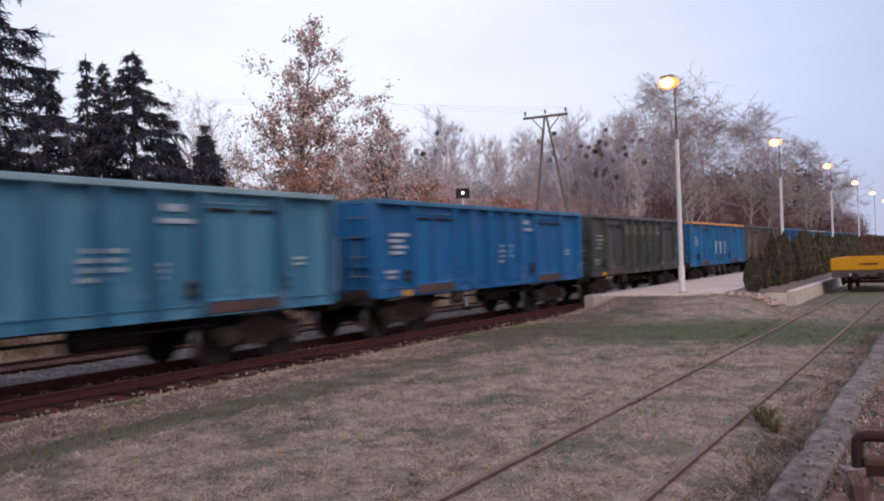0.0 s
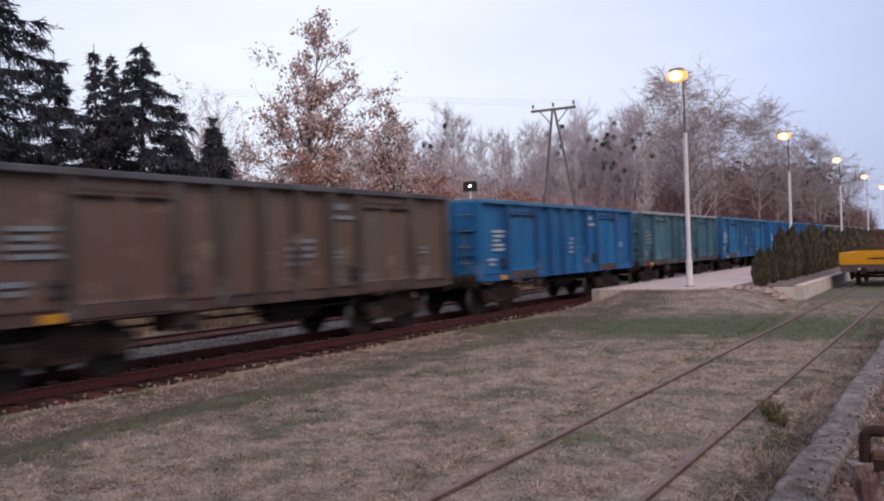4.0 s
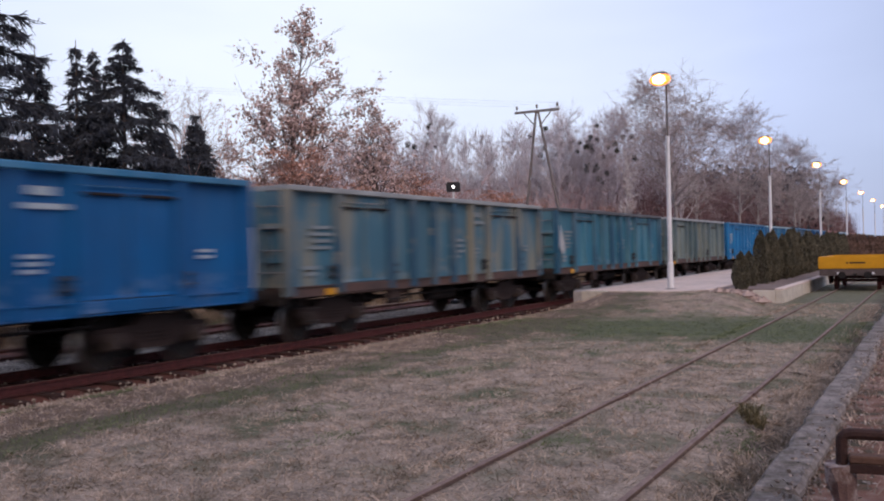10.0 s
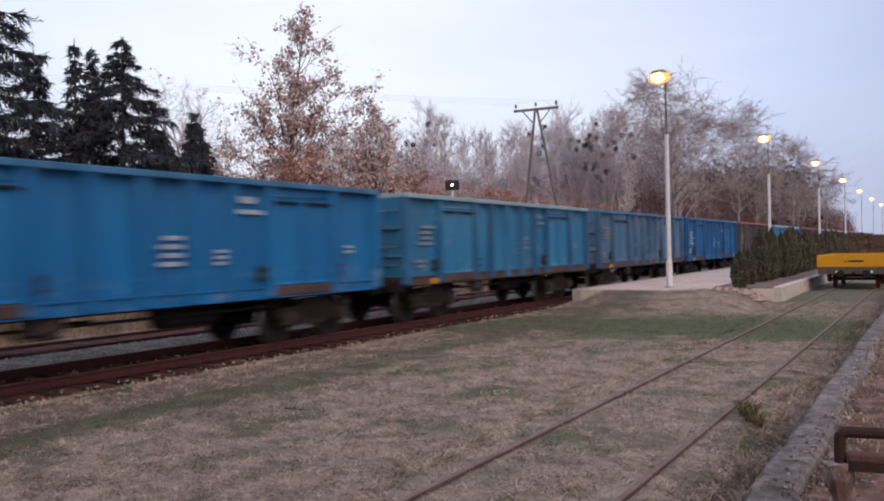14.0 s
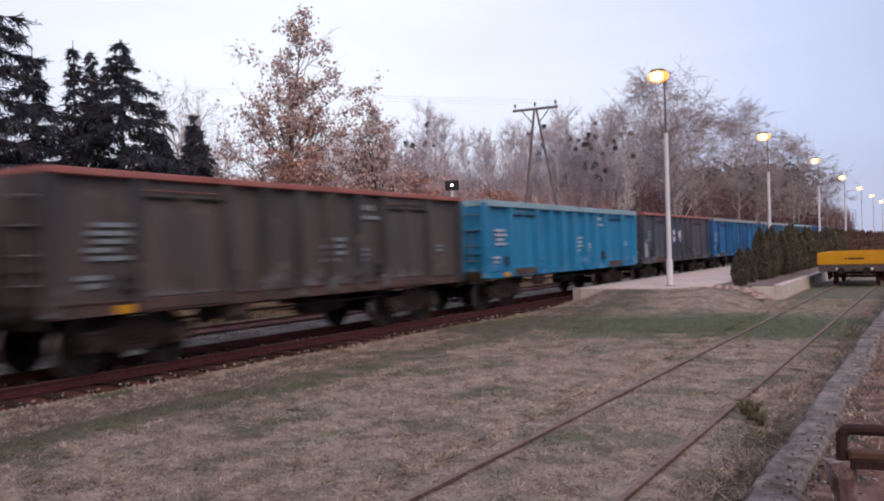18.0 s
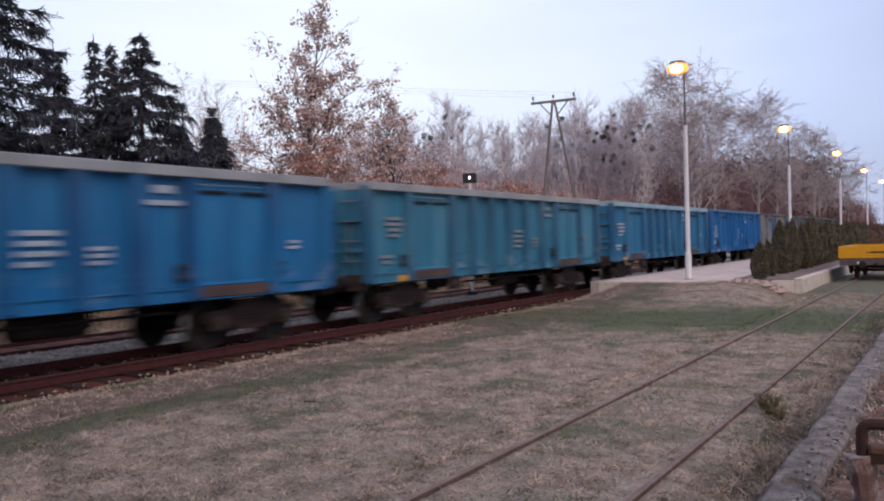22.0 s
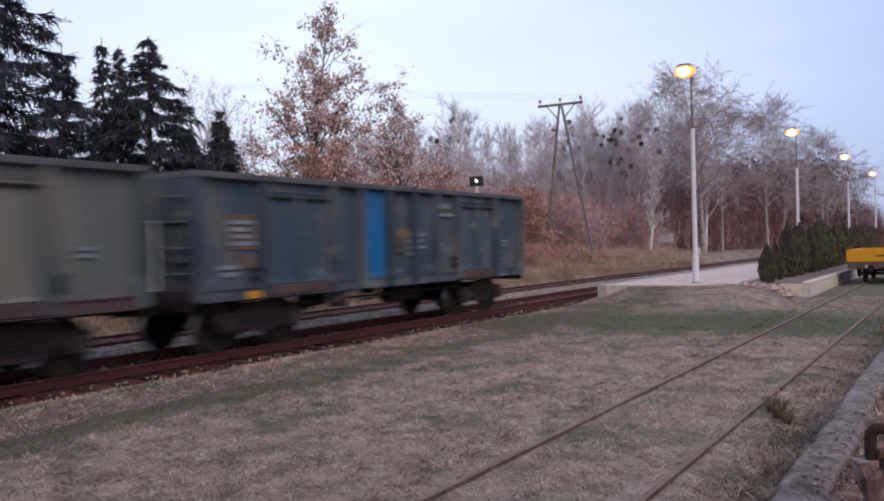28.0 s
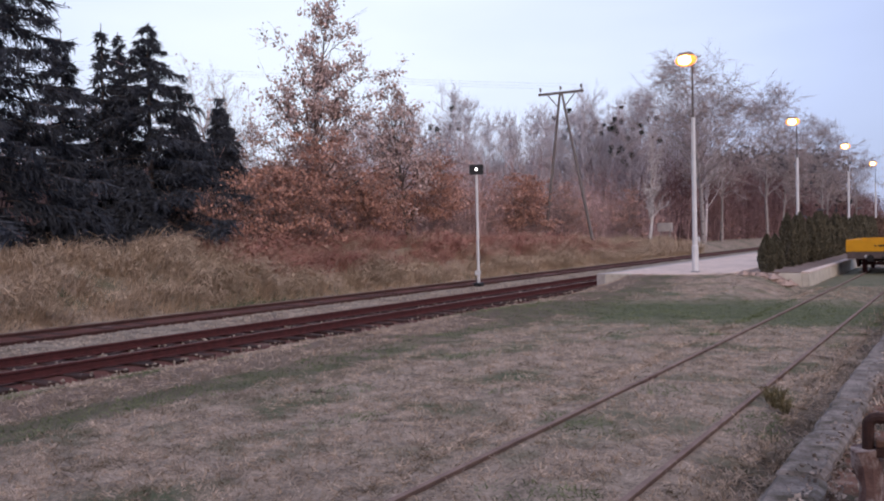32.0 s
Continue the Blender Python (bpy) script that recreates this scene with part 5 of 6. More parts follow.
def make_stop():
    t = tagged(empty("old_barrier", pose(-0.50, 5.42, 0.25, 0, 0, 8)), "rusty steel frame on a crumbling post", "barrier")
    bm = bmesh.new()
    tube(bm, [(0, 0, -0.13), (0.01, 0, 0.12), (-0.01, 0.01, 0.25), (-0.02, 0, 0.34)], [0.07, 0.065, 0.085, 0.075], 9)
    for v in bm.verts:
        v.co += Vector((noise.noise(v.co * 9), noise.noise(v.co * 9 + Vector((5, 0, 0))), 0)) * 0.03
    part("post", bm, M_POST, t, "reddish crumbling post")
    bm = bmesh.new()
    tube(bm, [(0, 0, 0.28), (0, 0, 0.47), (0.006, 0, 0.497), (0.022, 0, 0.512), (0.05, 0, 0.518), (1.6, 0, 0.518)], 0.033, 10)
    part("top_bar", bm, M_RUST, t, "bent dark steel pipe")
    # one bar in two pieces: lit rust colour above, shade colour below
    part("lower_bar", bbox(0.036, 1.6, -0.05, 0.05, 0.355, 0.40, 0.008), M_RUSTLIT, t, "rusty lower bar, upper part in a lit tone")
    part("lower_flange", bbox(0.036, 1.6, -0.045, -0.033, 0.30, 0.353, 0.004), M_RUST, t, "lower part of the rusty bar in a shaded tone")
    part("upright", bbox(1.6, 1.69, -0.05, 0.04, 0.0, 0.54, 0.012), M_RUST, t)
    return t


make_stop()

# little things behind the tracks
def small_box(name, x, y, z, sx, sy, sz, m, label, cat):
    t = tagged(empty(name, pose(x, y, z)), label, cat)
    part("cabinet", bbox(-sx / 2, sx / 2, -sy / 2, sy / 2, 0.5, 0.5 + sz, 0.02), m, t)
    for a in (-1, 1):
        part("leg", bbox(a * sx * 0.35 - 0.04, a * sx * 0.35 + 0.04, -0.04, 0.04, 0, 0.51, 0), m, t)
    return t


small_box("trackside_cabinet", -22.3, 73.0, 1.2, 1.2, 0.5, 0.75, M_CONC, "pale grey trackside equipment cabinet on legs", "cabinet")
small_box("distance_marker", -20.2, 75.5, 0.25, 0.45, 0.06, 0.42, M_WHITE, "small white marker board beside the bank", "sign")
small_box("station_sign", -9.6, 150.0, PLAT_Z - 0.01, 1.8, 0.08, 0.9, M_WHITE, "small white platform sign board on legs", "sign")

# ---- trees, hedge and grass ----
def quads(name, Q, material, parent=None):
    """A mesh of loose four-cornered leaves or blades from an (n, 4, 3) array."""
    n = len(Q)
    me = bpy.data.meshes.new(name)
    me.vertices.add(n * 4)
    me.vertices.foreach_set("co", np.ascontiguousarray(Q, dtype=np.float32).ravel())
    me.loops.add(n * 4)
    me.loops.foreach_set("vertex_index", np.arange(n * 4, dtype=np.int32))
    me.polygons.add(n)
    me.polygons.foreach_set("loop_start", np.arange(0, n * 4, 4, dtype=np.int32))
    me.update(calc_edges=True)
    me.materials.append(material)
    ob = new(name, me)
    if parent is not None:
        ob.parent = parent
    return ob


def unit(v):
    return v / np.maximum(np.linalg.norm(v, axis=-1, keepdims=True), 1e-9)


def leaf_quads(rng, P, size, aspect=0.6, D=None):
    """Leaves at P: length axis D or at random."""
    n = len(P)
    D = unit(rng.normal(size=(n, 3))) if D is None else unit(D + rng.normal(size=(n, 3)) * 0.35)
    S = unit(np.cross(D, rng.normal(size=(n, 3))))
    s = (np.asarray(size) * rng.uniform(0.6, 1.3, n))[:, None]
    a, b = D * s * 0.5, S * s * aspect * 0.5
    return np.stack([P - a, P + b, P + a, P - b], 1)


def strips(A, B, wa, wb, rng):
    """Flat slivers from A to B."""
    D = B - A
    S = unit(np.cross(D, rng.normal(size=A.shape)))
    wa, wb = np.broadcast_to(wa, len(A))[:, None], np.broadcast_to(wb, len(A))[:, None]
    return np.stack([A - S * wa, A + S * wa, B + S * wb, B - S * wb], 1)


def grow(rng, start, direction, length, radius, depth, spread=0.6, kids=(3, 5), up=0.15, wander=0.18, ratio=(0.45, 0.75), out=None):
    """Recursive limbs as segments (p0, p1, r0, r1, level)."""
    out = [] if out is None else out
    p, d = np.array(start, float), unit(np.array(direction, float))
    k = 5 if length > 2 else 3
    pts = [p]
    for i in range(k):
        d = unit(d + rng.normal(size=3) * wander + np.array((0, 0, up)) * 0.5)
        q = p + d * length / k
        out.append((p, q, radius * (1 - 0.8 * i / k), radius * (1 - 0.8 * (i + 1) / k), depth))
        p = q
        pts.append((p))
    if depth > 0:
        for j in range(rng.integers(kids[0], kids[1] + 1)):
            u = rng.uniform(0.3, 1.0)
            i = min(int(u * k), k - 1)
            base = pts[i] + (pts[i + 1] - pts[i]) * (u * k - i)
            dd = unit(pts[i + 1] - pts[i])
            side = unit(np.cross(dd, rng.normal(size=3)))
            nd = unit(dd * (1 - spread * 0.5) + side * spread + np.array((0, 0, up)))
            grow(rng, base, nd, length * rng.uniform(*ratio), radius * (1 - 0.75 * u) * 0.75 + 0.004, depth - 1, spread, kids, up, wander, ratio, out)
    return out


def limbs(name, segs, material, parent, thick_n=6, least=0.004):
    """Thick limbs as tapered tubes, twigs as three-sided slivers, one mesh."""
    V, F = [], []
    for p0, p1, r0, r1, lv in segs:
        n = thick_n if r0 > 0.04 else 3
        d = unit(p1 - p0)
        u = unit(np.cross(d, (0.3, 0.5, 0.81)))
        w = np.cross(d, u)
        b = len(V)
        for p, r in ((p0, r0), (p1, r1)):
            r = max(r, least)
            for k in range(n):
                a = 2 * math.pi * k / n
                V.append(tuple(p + r * (math.cos(a) * u + math.sin(a) * w)))
        for k in range(n):
            F.append((b + k, b + (k + 1) % n, b + n + (k + 1) % n, b + n + k))
    return pydata(name, V, F, material, parent, smooth=True)


def tips(segs, level=0):
    return np.array([s[1] for s in segs if s[4] <= level]), np.array([s[1] - s[0] for s in segs if s[4] <= level])


M_BARK = mat("grey_bark", (0.16, 0.125, 0.11), (0.09, 0.07, 0.065), 0.95, 0, 3, 30, 0.6, stretch=(3, 3, 0.6))
M_SHRUBBARK = mat("shrub_bark", (0.36, 0.26, 0.235), (0.23, 0.165, 0.15), 0.95, 0, 3, 30, 0.4)
M_TWIG = mat("bare_twigs", (0.50, 0.41, 0.395), (0.37, 0.295, 0.29), 0.95, 0, 1, 10, 0, island=0.25)
# far twigs and stems: distance haze mixed into pale lavender colours
M_HAZETWIG = mat("hazed_bare_twigs", (0.52, 0.465, 0.49), (0.38, 0.335, 0.36), 0.95, 0, 1, 10, 0, island=0.2)
M_HAZESTEM = mat("hazed_pale_stems", (0.72, 0.67, 0.69), (0.55, 0.50, 0.53), 0.95, 0, 1, 10, 0, island=0.2)
M_BIRCH = mat("birch_bark", (0.42, 0.375, 0.365), (0.28, 0.245, 0.24), 0.85, 0, 3, 20, 0.3, stain=(0.05, 0.045, 0.045), stain_amt=0.55, stain_scale=3, stretch=(1, 1, 3))
M_WHITEBIRCH = mat("white_birch_stem", (0.72, 0.68, 0.66), (0.50, 0.46, 0.45), 0.8, 0, 3, 20, 0.3, stain=(0.1, 0.09, 0.09), stain_amt=0.3, stain_scale=4)
# needle colour lifted and blued to hold the haze over the spruces
M_NEEDLE = mat("hazed_spruce_needles", (0.072, 0.078, 0.094), (0.042, 0.048, 0.062), 0.9, 0, 2, 20, 0, island=0.4, spec=0.1)
M_BROWNLEAF = mat("dead_oak_leaves", (0.58, 0.32, 0.245), (0.27, 0.145, 0.112), 0.85, 0, 1, 12, 0, island=0.45, spec=0.15)
# dead leaves with the bleaching glare of the sky put into their colour
M_PALELEAF = mat("glare_paled_leaves", (0.62, 0.465, 0.425), (0.41, 0.30, 0.275), 0.85, 0, 1, 12, 0, island=0.4, spec=0.15)
M_THUJA = mat("thuja_green", (0.15, 0.13, 0.092), (0.085, 0.080, 0.058), 0.9, 0, 3, 20, 0, island=0.45, spec=0.1)
M_BROWNTHUJA = mat("withered_thuja", (0.20, 0.125, 0.10), (0.11, 0.075, 0.06), 0.9, 0, 3, 20, 0, island=0.4, spec=0.1)
M_MISTLE = mat("mistletoe", (0.05, 0.055, 0.04), (0.03, 0.035, 0.03), 0.9, 0, 3, 20, 0, island=0.3)
M_STRAW = mat("dry_straw", (0.60, 0.46, 0.345), (0.38, 0.285, 0.205), 0.95, 0, 0.5, 5, 0, island=0.35, spec=0.1)
M_RUSTWEED = mat("rust_red_weeds", (0.60, 0.37, 0.31), (0.38, 0.225, 0.195), 0.95, 0, 0.5, 5, 0, island=0.4, spec=0.1)
M_REDWEED = mat("dead_dock_red", (0.52, 0.26, 0.21), (0.32, 0.155, 0.13), 0.95, 0, 0.5, 5, 0, island=0.4, spec=0.1)
M_GRASS = mat("winter_turf", (0.60, 0.47, 0.382), (0.18, 0.143, 0.108), 0.95, 0, 3.2, 14, 0, lo=0.6, hi=0.93, island=0.3, spec=0.1)
M_GREENGRASS = mat("mossy_turf", (0.235, 0.26, 0.145), (0.068, 0.09, 0.044), 0.95, 0, 3.0, 14, 0, lo=0.58, hi=0.95, island=0.35, spec=0.1)
M_THICKET = mat("thicket_stems", (0.56, 0.375, 0.355), (0.36, 0.24, 0.23), 0.95, 0, 0.3, 5, 0, island=0.4, spec=0.1)
M_FARPINE = mat("far_pines", (0.085, 0.08, 0.088), (0.055, 0.055, 0.062), 0.95, 0, 0.5, 5, 0, island=0.3, spec=0.1)


def make_spruce(seed, x, y, z, H, R, bare=0.0, label="dark green spruce with drooping branches", density=1.0, gap=1.0):
    rng = np.random.default_rng(seed)
    t = tagged(empty("spruce_tree", pose(x, y, z)), label, "conifer tree", "spruces above the bank")
    trunk = [(np.array((0, 0, -0.2 + (H + 0.22) * i / 8)), np.array((0, 0, -0.2 + (H + 0.22) * (i + 1) / 8)), 0.017 * H * (1 - i / 8.2) + 0.01, 0.017 * H * (1 - (i + 1) / 8.2) + 0.01, 3) for i in range(8)]
    br, TA, TB = [], [], []
    zc = H * (0.06 + bare)
    while zc < H * 0.985:
        f = zc / H
        m = 5 if f < 0.9 else 4
        a0 = rng.uniform(0, 6.28)
        for k in range(m):
            az = a0 + k * 6.283 / m + rng.normal() * 0.25
            ln = R * (1 - f) ** 0.95 * rng.uniform(0.6, 1.2) * (rng.choice((0.45, 1.0)) if gap > 1 else 1.0) + 0.06
            o = np.array((math.cos(az), math.sin(az), 0))
            pts = [np.array((0, 0, zc + rng.normal() * 0.1))]
            for i in range(5):
                u = (i + 1) / 5
                pts.append(pts[0] + o * ln * u + np.array((0, 0, ln * (0.22 * u - 0.55 * u * u + 0.22 * u ** 4) * (1.15 - 0.9 * f))))
            for p, q in zip(pts, pts[1:]):
                br.append((p, q, 0.02 * (1 - f) + 0.008, 0.012 * (1 - f) + 0.005, 1))
            nt = int((10 + 30 * ln) * density)
            u = rng.uniform(0.12, 1.0, nt) ** 0.8 * 4.999
            i = u.astype(int)
            P = np.array(pts)
            A = P[i] + (P[i + 1] - P[i]) * (u - i)[:, None]
            sd = np.cross(o, (0, 0, 1)) * rng.choice((-1, 1), nt)[:, None]
            D = sd * rng.uniform(0.2, 1.0, nt)[:, None] + o * rng.uniform(0.3, 1.0, nt)[:, None] + np.array((0, 0, 1)) * rng.uniform(-1.4, 0.1, nt)[:, None]
            TA.append(A)
            TB.append(A + unit(D) * (rng.uniform(0.16, 0.5, nt) * (0.55 + 0.5 * (1 - f)) * (1.0 + 0.04 * H) * min(1.0, 0.14 + 3.2 * (1 - f)))[:, None])
        zc += H * rng.uniform(0.022, 0.036) * (gap if f < 0.8 else 1.0)
    limbs("trunk", trunk + br, M_BARK, t)
    A, B = np.concatenate(TA), np.concatenate(TB)
    Q = [strips(A, B, 0.028, 0.008, rng)]
    # finer sprays along each twig
    for k in range(4):
        u = rng.uniform(0.1, 1.0, len(A))[:, None]
        C = A + (B - A) * u
        Q.append(strips(C, C + (unit(B - A) * 0.7 + rng.normal(size=A.shape) * 0.45 + np.array((0, 0, -0.25))) * rng.uniform(0.08, 0.2, len(A))[:, None], 0.022, 0.006, rng))
    quads("crown", np.concatenate(Q), M_NEEDLE, t)
    return t


SPRUCES = [(1, -25.6, 15.0, 1.2, 14.5, 4.1, 0.05), (2, -28.3, 19.6, 1.3, 8.4, 3.1, 0.30), (3, -27.2, 20.5, 1.3, 8.6, 1.7, 0.4), (4, -29.2, 22.8, 1.3, 9.0, 1.7, 0.36),
           (5, -26.0, 21.6, 1.3, 8.7, 4.3, 0.08), (6, -27.5, 26.6, 1.3, 6.7, 2.1, 0.05), (15, -27.0, 24.2, 1.3, 5.6, 2.6, 0.0), (16, -29.5, 29.0, 1.3, 4.6, 2.4, 0.0),
           (17, -28.5, 33.0, 1.3, 4.2, 2.2, 0.0), (7, -30.0, 14.6, 1.4, 11.5, 2.8, 0.1), (8, -27.0, 10.0, 1.3, 11.0, 2.6, 0.06),
           (9, -25.0, 17.6, 1.3, 3.0, 1.6, 0.0), (10, -24.8, 20.0, 1.3, 3.2, 1.4, 0.0), (11, -26.5, 24.0, 1.3, 3.6, 1.5, 0.0), (12, -24.6, 13.4, 1.3, 3.4, 1.5, 0.0),
           (13, -29.5, 23.5, 1.4, 3.8, 1.9, 0.0), (14, -29.0, 16.0, 1.4, 3.4, 2.0, 0.0)]
for s in SPRUCES:
    sparse = s[6] > 0.15
    make_spruce(s[0], *s[1:6], bare=s[6], label=("thin dark spruce, bare lower trunk, sparse top" if sparse else "dark green spruce with drooping branches") if s[4] > 5 else "young dark spruce in the undergrowth",
                density=((1.2 if s[0] == 2 else 0.8) if sparse else 1.1 if s[0] == 1 else 1.05) if s[4] > 5 else 1.5, gap=1.7 if sparse else 1.0)


def make_leafy(seed, x, y, z, H, spread, leaves, size, material, label, name="oak_tree", cat="deciduous tree", trunks=1, low=0.15, bark=None):
    """A tree that keeps its dead leaves: limbs and several thousand single leaves in clumps."""
    rng = np.random.default_rng(seed)
    t = tagged(empty(name, pose(x, y, z)), label, cat)
    segs = []
    for k in range(trunks):
        d0 = np.array((rng.normal() * 0.12 * trunks, rng.normal() * 0.12 * trunks, 1.0))
        p = np.array((rng.normal() * 0.15 * (trunks - 1), rng.normal() * 0.15 * (trunks - 1), -0.2))
        n = 14 if H > 7 else 8
        d = unit(d0)
        r = 0.013 * H / trunks ** 0.5
        for i in range(n):
            d = unit(d + rng.normal(size=3) * 0.05 + np.array((0, 0, 0.10)))
            q = p + d * H / n * rng.uniform(0.9, 1.1)
            r1 = r * (1 - (i + 1) / (n + 0.4))
            segs.append((p, q, r * (1 - i / (n + 0.4)), r1, 4))
            f = (i + 0.5) / n
            if f > low:
                for j in range(4 if f < 0.8 else 3):
                    az = rng.uniform(0, 6.283)
                    o = np.array((math.cos(az), math.sin(az), rng.uniform(0.45, 1.3) + (0.5 * f if trunks == 1 else 0.0)))
                    ln = spread * (1.05 - f) ** (0.75 if trunks > 1 else 0.95) * rng.uniform(0.45, 1.1) + 0.15
                    grow(rng, p + (q - p) * rng.uniform(), o, ln, r1 * 0.45 + 0.008, 2, 0.75, (3, 4), 0.12, 0.16, (0.4, 0.7), segs)
            p = q
    limbs("trunk", segs, bark or (M_BARK if trunks == 1 else M_SHRUBBARK), t)
    P, D = tips(segs, 1)
    w = (1.25 - np.clip(P[:, 2] / H, 0, 1)) ** (1.0 if trunks > 1 else 1.6)
    # leaves hang in clumps: flat sprays on the bushes, looser tufts on the trees
    clumps = rng.choice(len(P), max(12, leaves // (30 if trunks > 1 else 9)), p=w / w.sum())
    pick = clumps[rng.integers(0, len(clumps), leaves)]
    sig = np.array((0.27, 0.27, 0.09)) if trunks > 1 else np.array((0.17, 0.17, 0.15))
    C = P[pick] - D[pick] * rng.uniform(0, 1, leaves)[:, None] + rng.normal(size=(leaves, 3)) * sig
    quads("crown", leaf_quads(rng, C, size, 0.62, D=np.array((0, 0, -0.6)) + rng.normal(size=(leaves, 3))), material, t)
    return t


make_leafy(21, -25.5, 30.2, 1.2, 11.8, 5.6, 9500, 0.165, M_PALELEAF, "tall young oak, sparse brown leaves on top")
make_leafy(22, -26.0, 39.0, 1.2, 9.6, 4.3, 5200, 0.165, M_PALELEAF, "smaller oak keeping its brown dead leaves")
make_leafy(23, -24.2, 26.0, 1.25, 3.5, 2.5, 6200, 0.125, M_BROWNLEAF, "low oak bush dense with copper leaves", "oak_bush", "bush", 3, 0.05)
make_leafy(24, -24.4, 29.3, 1.25, 4.9, 2.7, 7000, 0.125, M_BROWNLEAF, "copper-leaved oak bush beside the bank", "oak_bush", "bush", 3, 0.05)
make_leafy(25, -24.0, 22.6, 1.3, 2.3, 1.7, 3600, 0.12, M_BROWNLEAF, "low copper-leaved oak bush below the spruces", "oak_bush", "bush", 3, 0.05)
make_leafy(26, -24.6, 34.2, 1.2, 4.0, 2.4, 6000, 0.125, M_BROWNLEAF, "copper-leaved oak bush with pale stem", "oak_bush", "bush", 2, 0.1)
make_leafy(27, -25.4, 39.5, 1.2, 5.0, 2.6, 5600, 0.135, M_BROWNLEAF, "dense oak bush with reddish dead leaves", "oak_bush", "bush", 2, 0.1)
make_leafy(28, -27.0, 35.0, 1.2, 5.0, 2.6, 5000, 0.135, M_BROWNLEAF, "reddish oak bush behind the bank", "oak_bush", "bush", 2, 0.1)
make_leafy(29, -26.3, 52.5, 1.2, 4.8, 2.4, 6000, 0.16, M_BROWNLEAF, "reddish shrub keeping some dead leaves", "oak_bush", "bush", 3, 0.05)
for k, (sx, sy, sh) in enumerate(((-26.5, 44.5, 4.4), (-27.0, 49.0, 5.0), (-26.5, 54.0, 4.2), (-26.0, 60.5, 4.8), (-27.0, 66.0, 3.6), (-25.5, 73.0, 4.6))):
    make_leafy(80 + k, sx, sy, 1.1, sh, 2.2, 1500, 0.17, M_RUSTWEED, "leafless reddish shrub with a few dead leaves", "shrub", "bush", 4, 0.05)
make_leafy(30, -27.5, 30.0, 1.2, 5.2, 2.6, 3600, 0.16, M_PALELEAF, "oak bush with pale brown leaves", "oak_bush", "bush", 2, 0.1)


def bare_tree_mesh(seed, H, r, spread, kind):
    """Limb and twig meshes of a leafless tree."""
    rng = np.random.default_rng(seed)
    segs, p, d = [], np.array((0, 0, -0.3)), np.array((0, 0, 1.0))
    n = 10
    for i in range(n):
        d = unit(d + rng.normal(size=3) * 0.05 + np.array((0, 0, 0.08)))
        q = p + d * H / n
        segs.append((p, q, r * (1 - i / (n + 0.3)), r * (1 - (i + 1) / (n + 0.3)), 5))
        f = (i + 0.5) / n
        if f > {"poplar": 0.18, "birch": 0.3, "crown": 0.22}[kind]:
            for j in range(6 if kind == "birch" else 4):
                az = rng.uniform(0, 6.283)
                lift = {"poplar": rng.uniform(0.9, 2.2), "birch": rng.uniform(0.55, 1.25), "crown": rng.uniform(0.3, 1.0)}[kind]
                o = np.array((math.cos(az), math.sin(az), lift))
                prof = float(np.interp(f, (0.2, 0.45, 0.7, 0.85, 1.0), (0.7, 1.0, 0.95, 0.7, 0.42))) if kind == "birch" else (1.2 - f) ** 0.6
                ln = spread * prof * rng.uniform(0.6, 1.15)
                grow(rng, p + (q - p) * rng.uniform(), o, ln, r * (1 - f) * 0.4 + 0.02, 2, 0.7, (3, 5), 0.18 if kind != "birch" else 0.0, 0.15, (0.45, 0.75), segs)
        p = q
    P, D = tips(segs, 1)
    m = {"poplar": 1, "birch": 3, "crown": 2}[kind]
    A = np.repeat(P, m, 0) - np.repeat(D, m, 0) * rng.uniform(0, 1, (len(P) * m, 1))
    Dr = np.repeat(unit(D), m, 0) + rng.normal(size=A.shape) * (0.3 if kind == "poplar" else 0.45) + np.array((0, 0, 0.35))
    if kind == "birch":
        Dr[:, 2] = Dr[:, 2] * 0.5 - 0.35
    ln = rng.uniform(0.4, 1.1, (len(A), 1)) * (1.05 if kind == "birch" else 1.3) * (H / 16)
    keep = rng.random(len(A)) < (0.5 if kind == "poplar" else 1.0)   # poplars: open crowns of upright stems
    return segs, strips(A[keep], (A + unit(Dr) * ln)[keep], 0.009, 0.003, rng)


BARE = {}


def make_bare(kind, seed, x, y, z, H, spread, label, twig=None, bark=None, r=None, name="bare_tree", turn=0.0, group=""):
    key = (kind, seed, H)
    t = tagged(empty(name, pose(x, y, z, 0, 0, turn)), label, "bare tree", group)
    if key not in BARE:
        segs, Q = bare_tree_mesh(seed, H, r or 0.011 * H, spread, kind)
        a = limbs("trunk", segs, bark or M_TWIG, t, 6, {"poplar": 0.018, "birch": 0.013, "crown": 0.013}[kind])
        b = quads("crown", Q, twig or M_TWIG, t)
        BARE[key] = (a.data, b.data)
    else:
        for nm, me in zip(("trunk", "crown"), BARE[key]):
            share(nm, me, t)
    return t


# big weeping birch behind the first lamp, with neighbours further along
make_bare("birch", 41, -20.8, 80.0, 0.8, 15.6, 5.4, "tall weeping birch, bare winter crown", M_TWIG, M_BIRCH, 0.24, "birch_tree")
make_bare("birch", 42, -24.0, 100.0, 0.6, 16.5, 5.4, "bare birch with hanging twigs", M_TWIG, M_BIRCH, 0.2, "birch_tree")
make_bare("birch", 43, -22.5, 118.0, 0.5, 17.5, 5.6, "bare birch beside the line", M_TWIG, M_BIRCH, 0.22, "birch_tree")
make_bare("birch", 42, -24.5, 140.0, 0.5, 16.5, 5.4, "bare birch with hanging twigs", M_TWIG, M_BIRCH, 0.2, "birch_tree", 130)
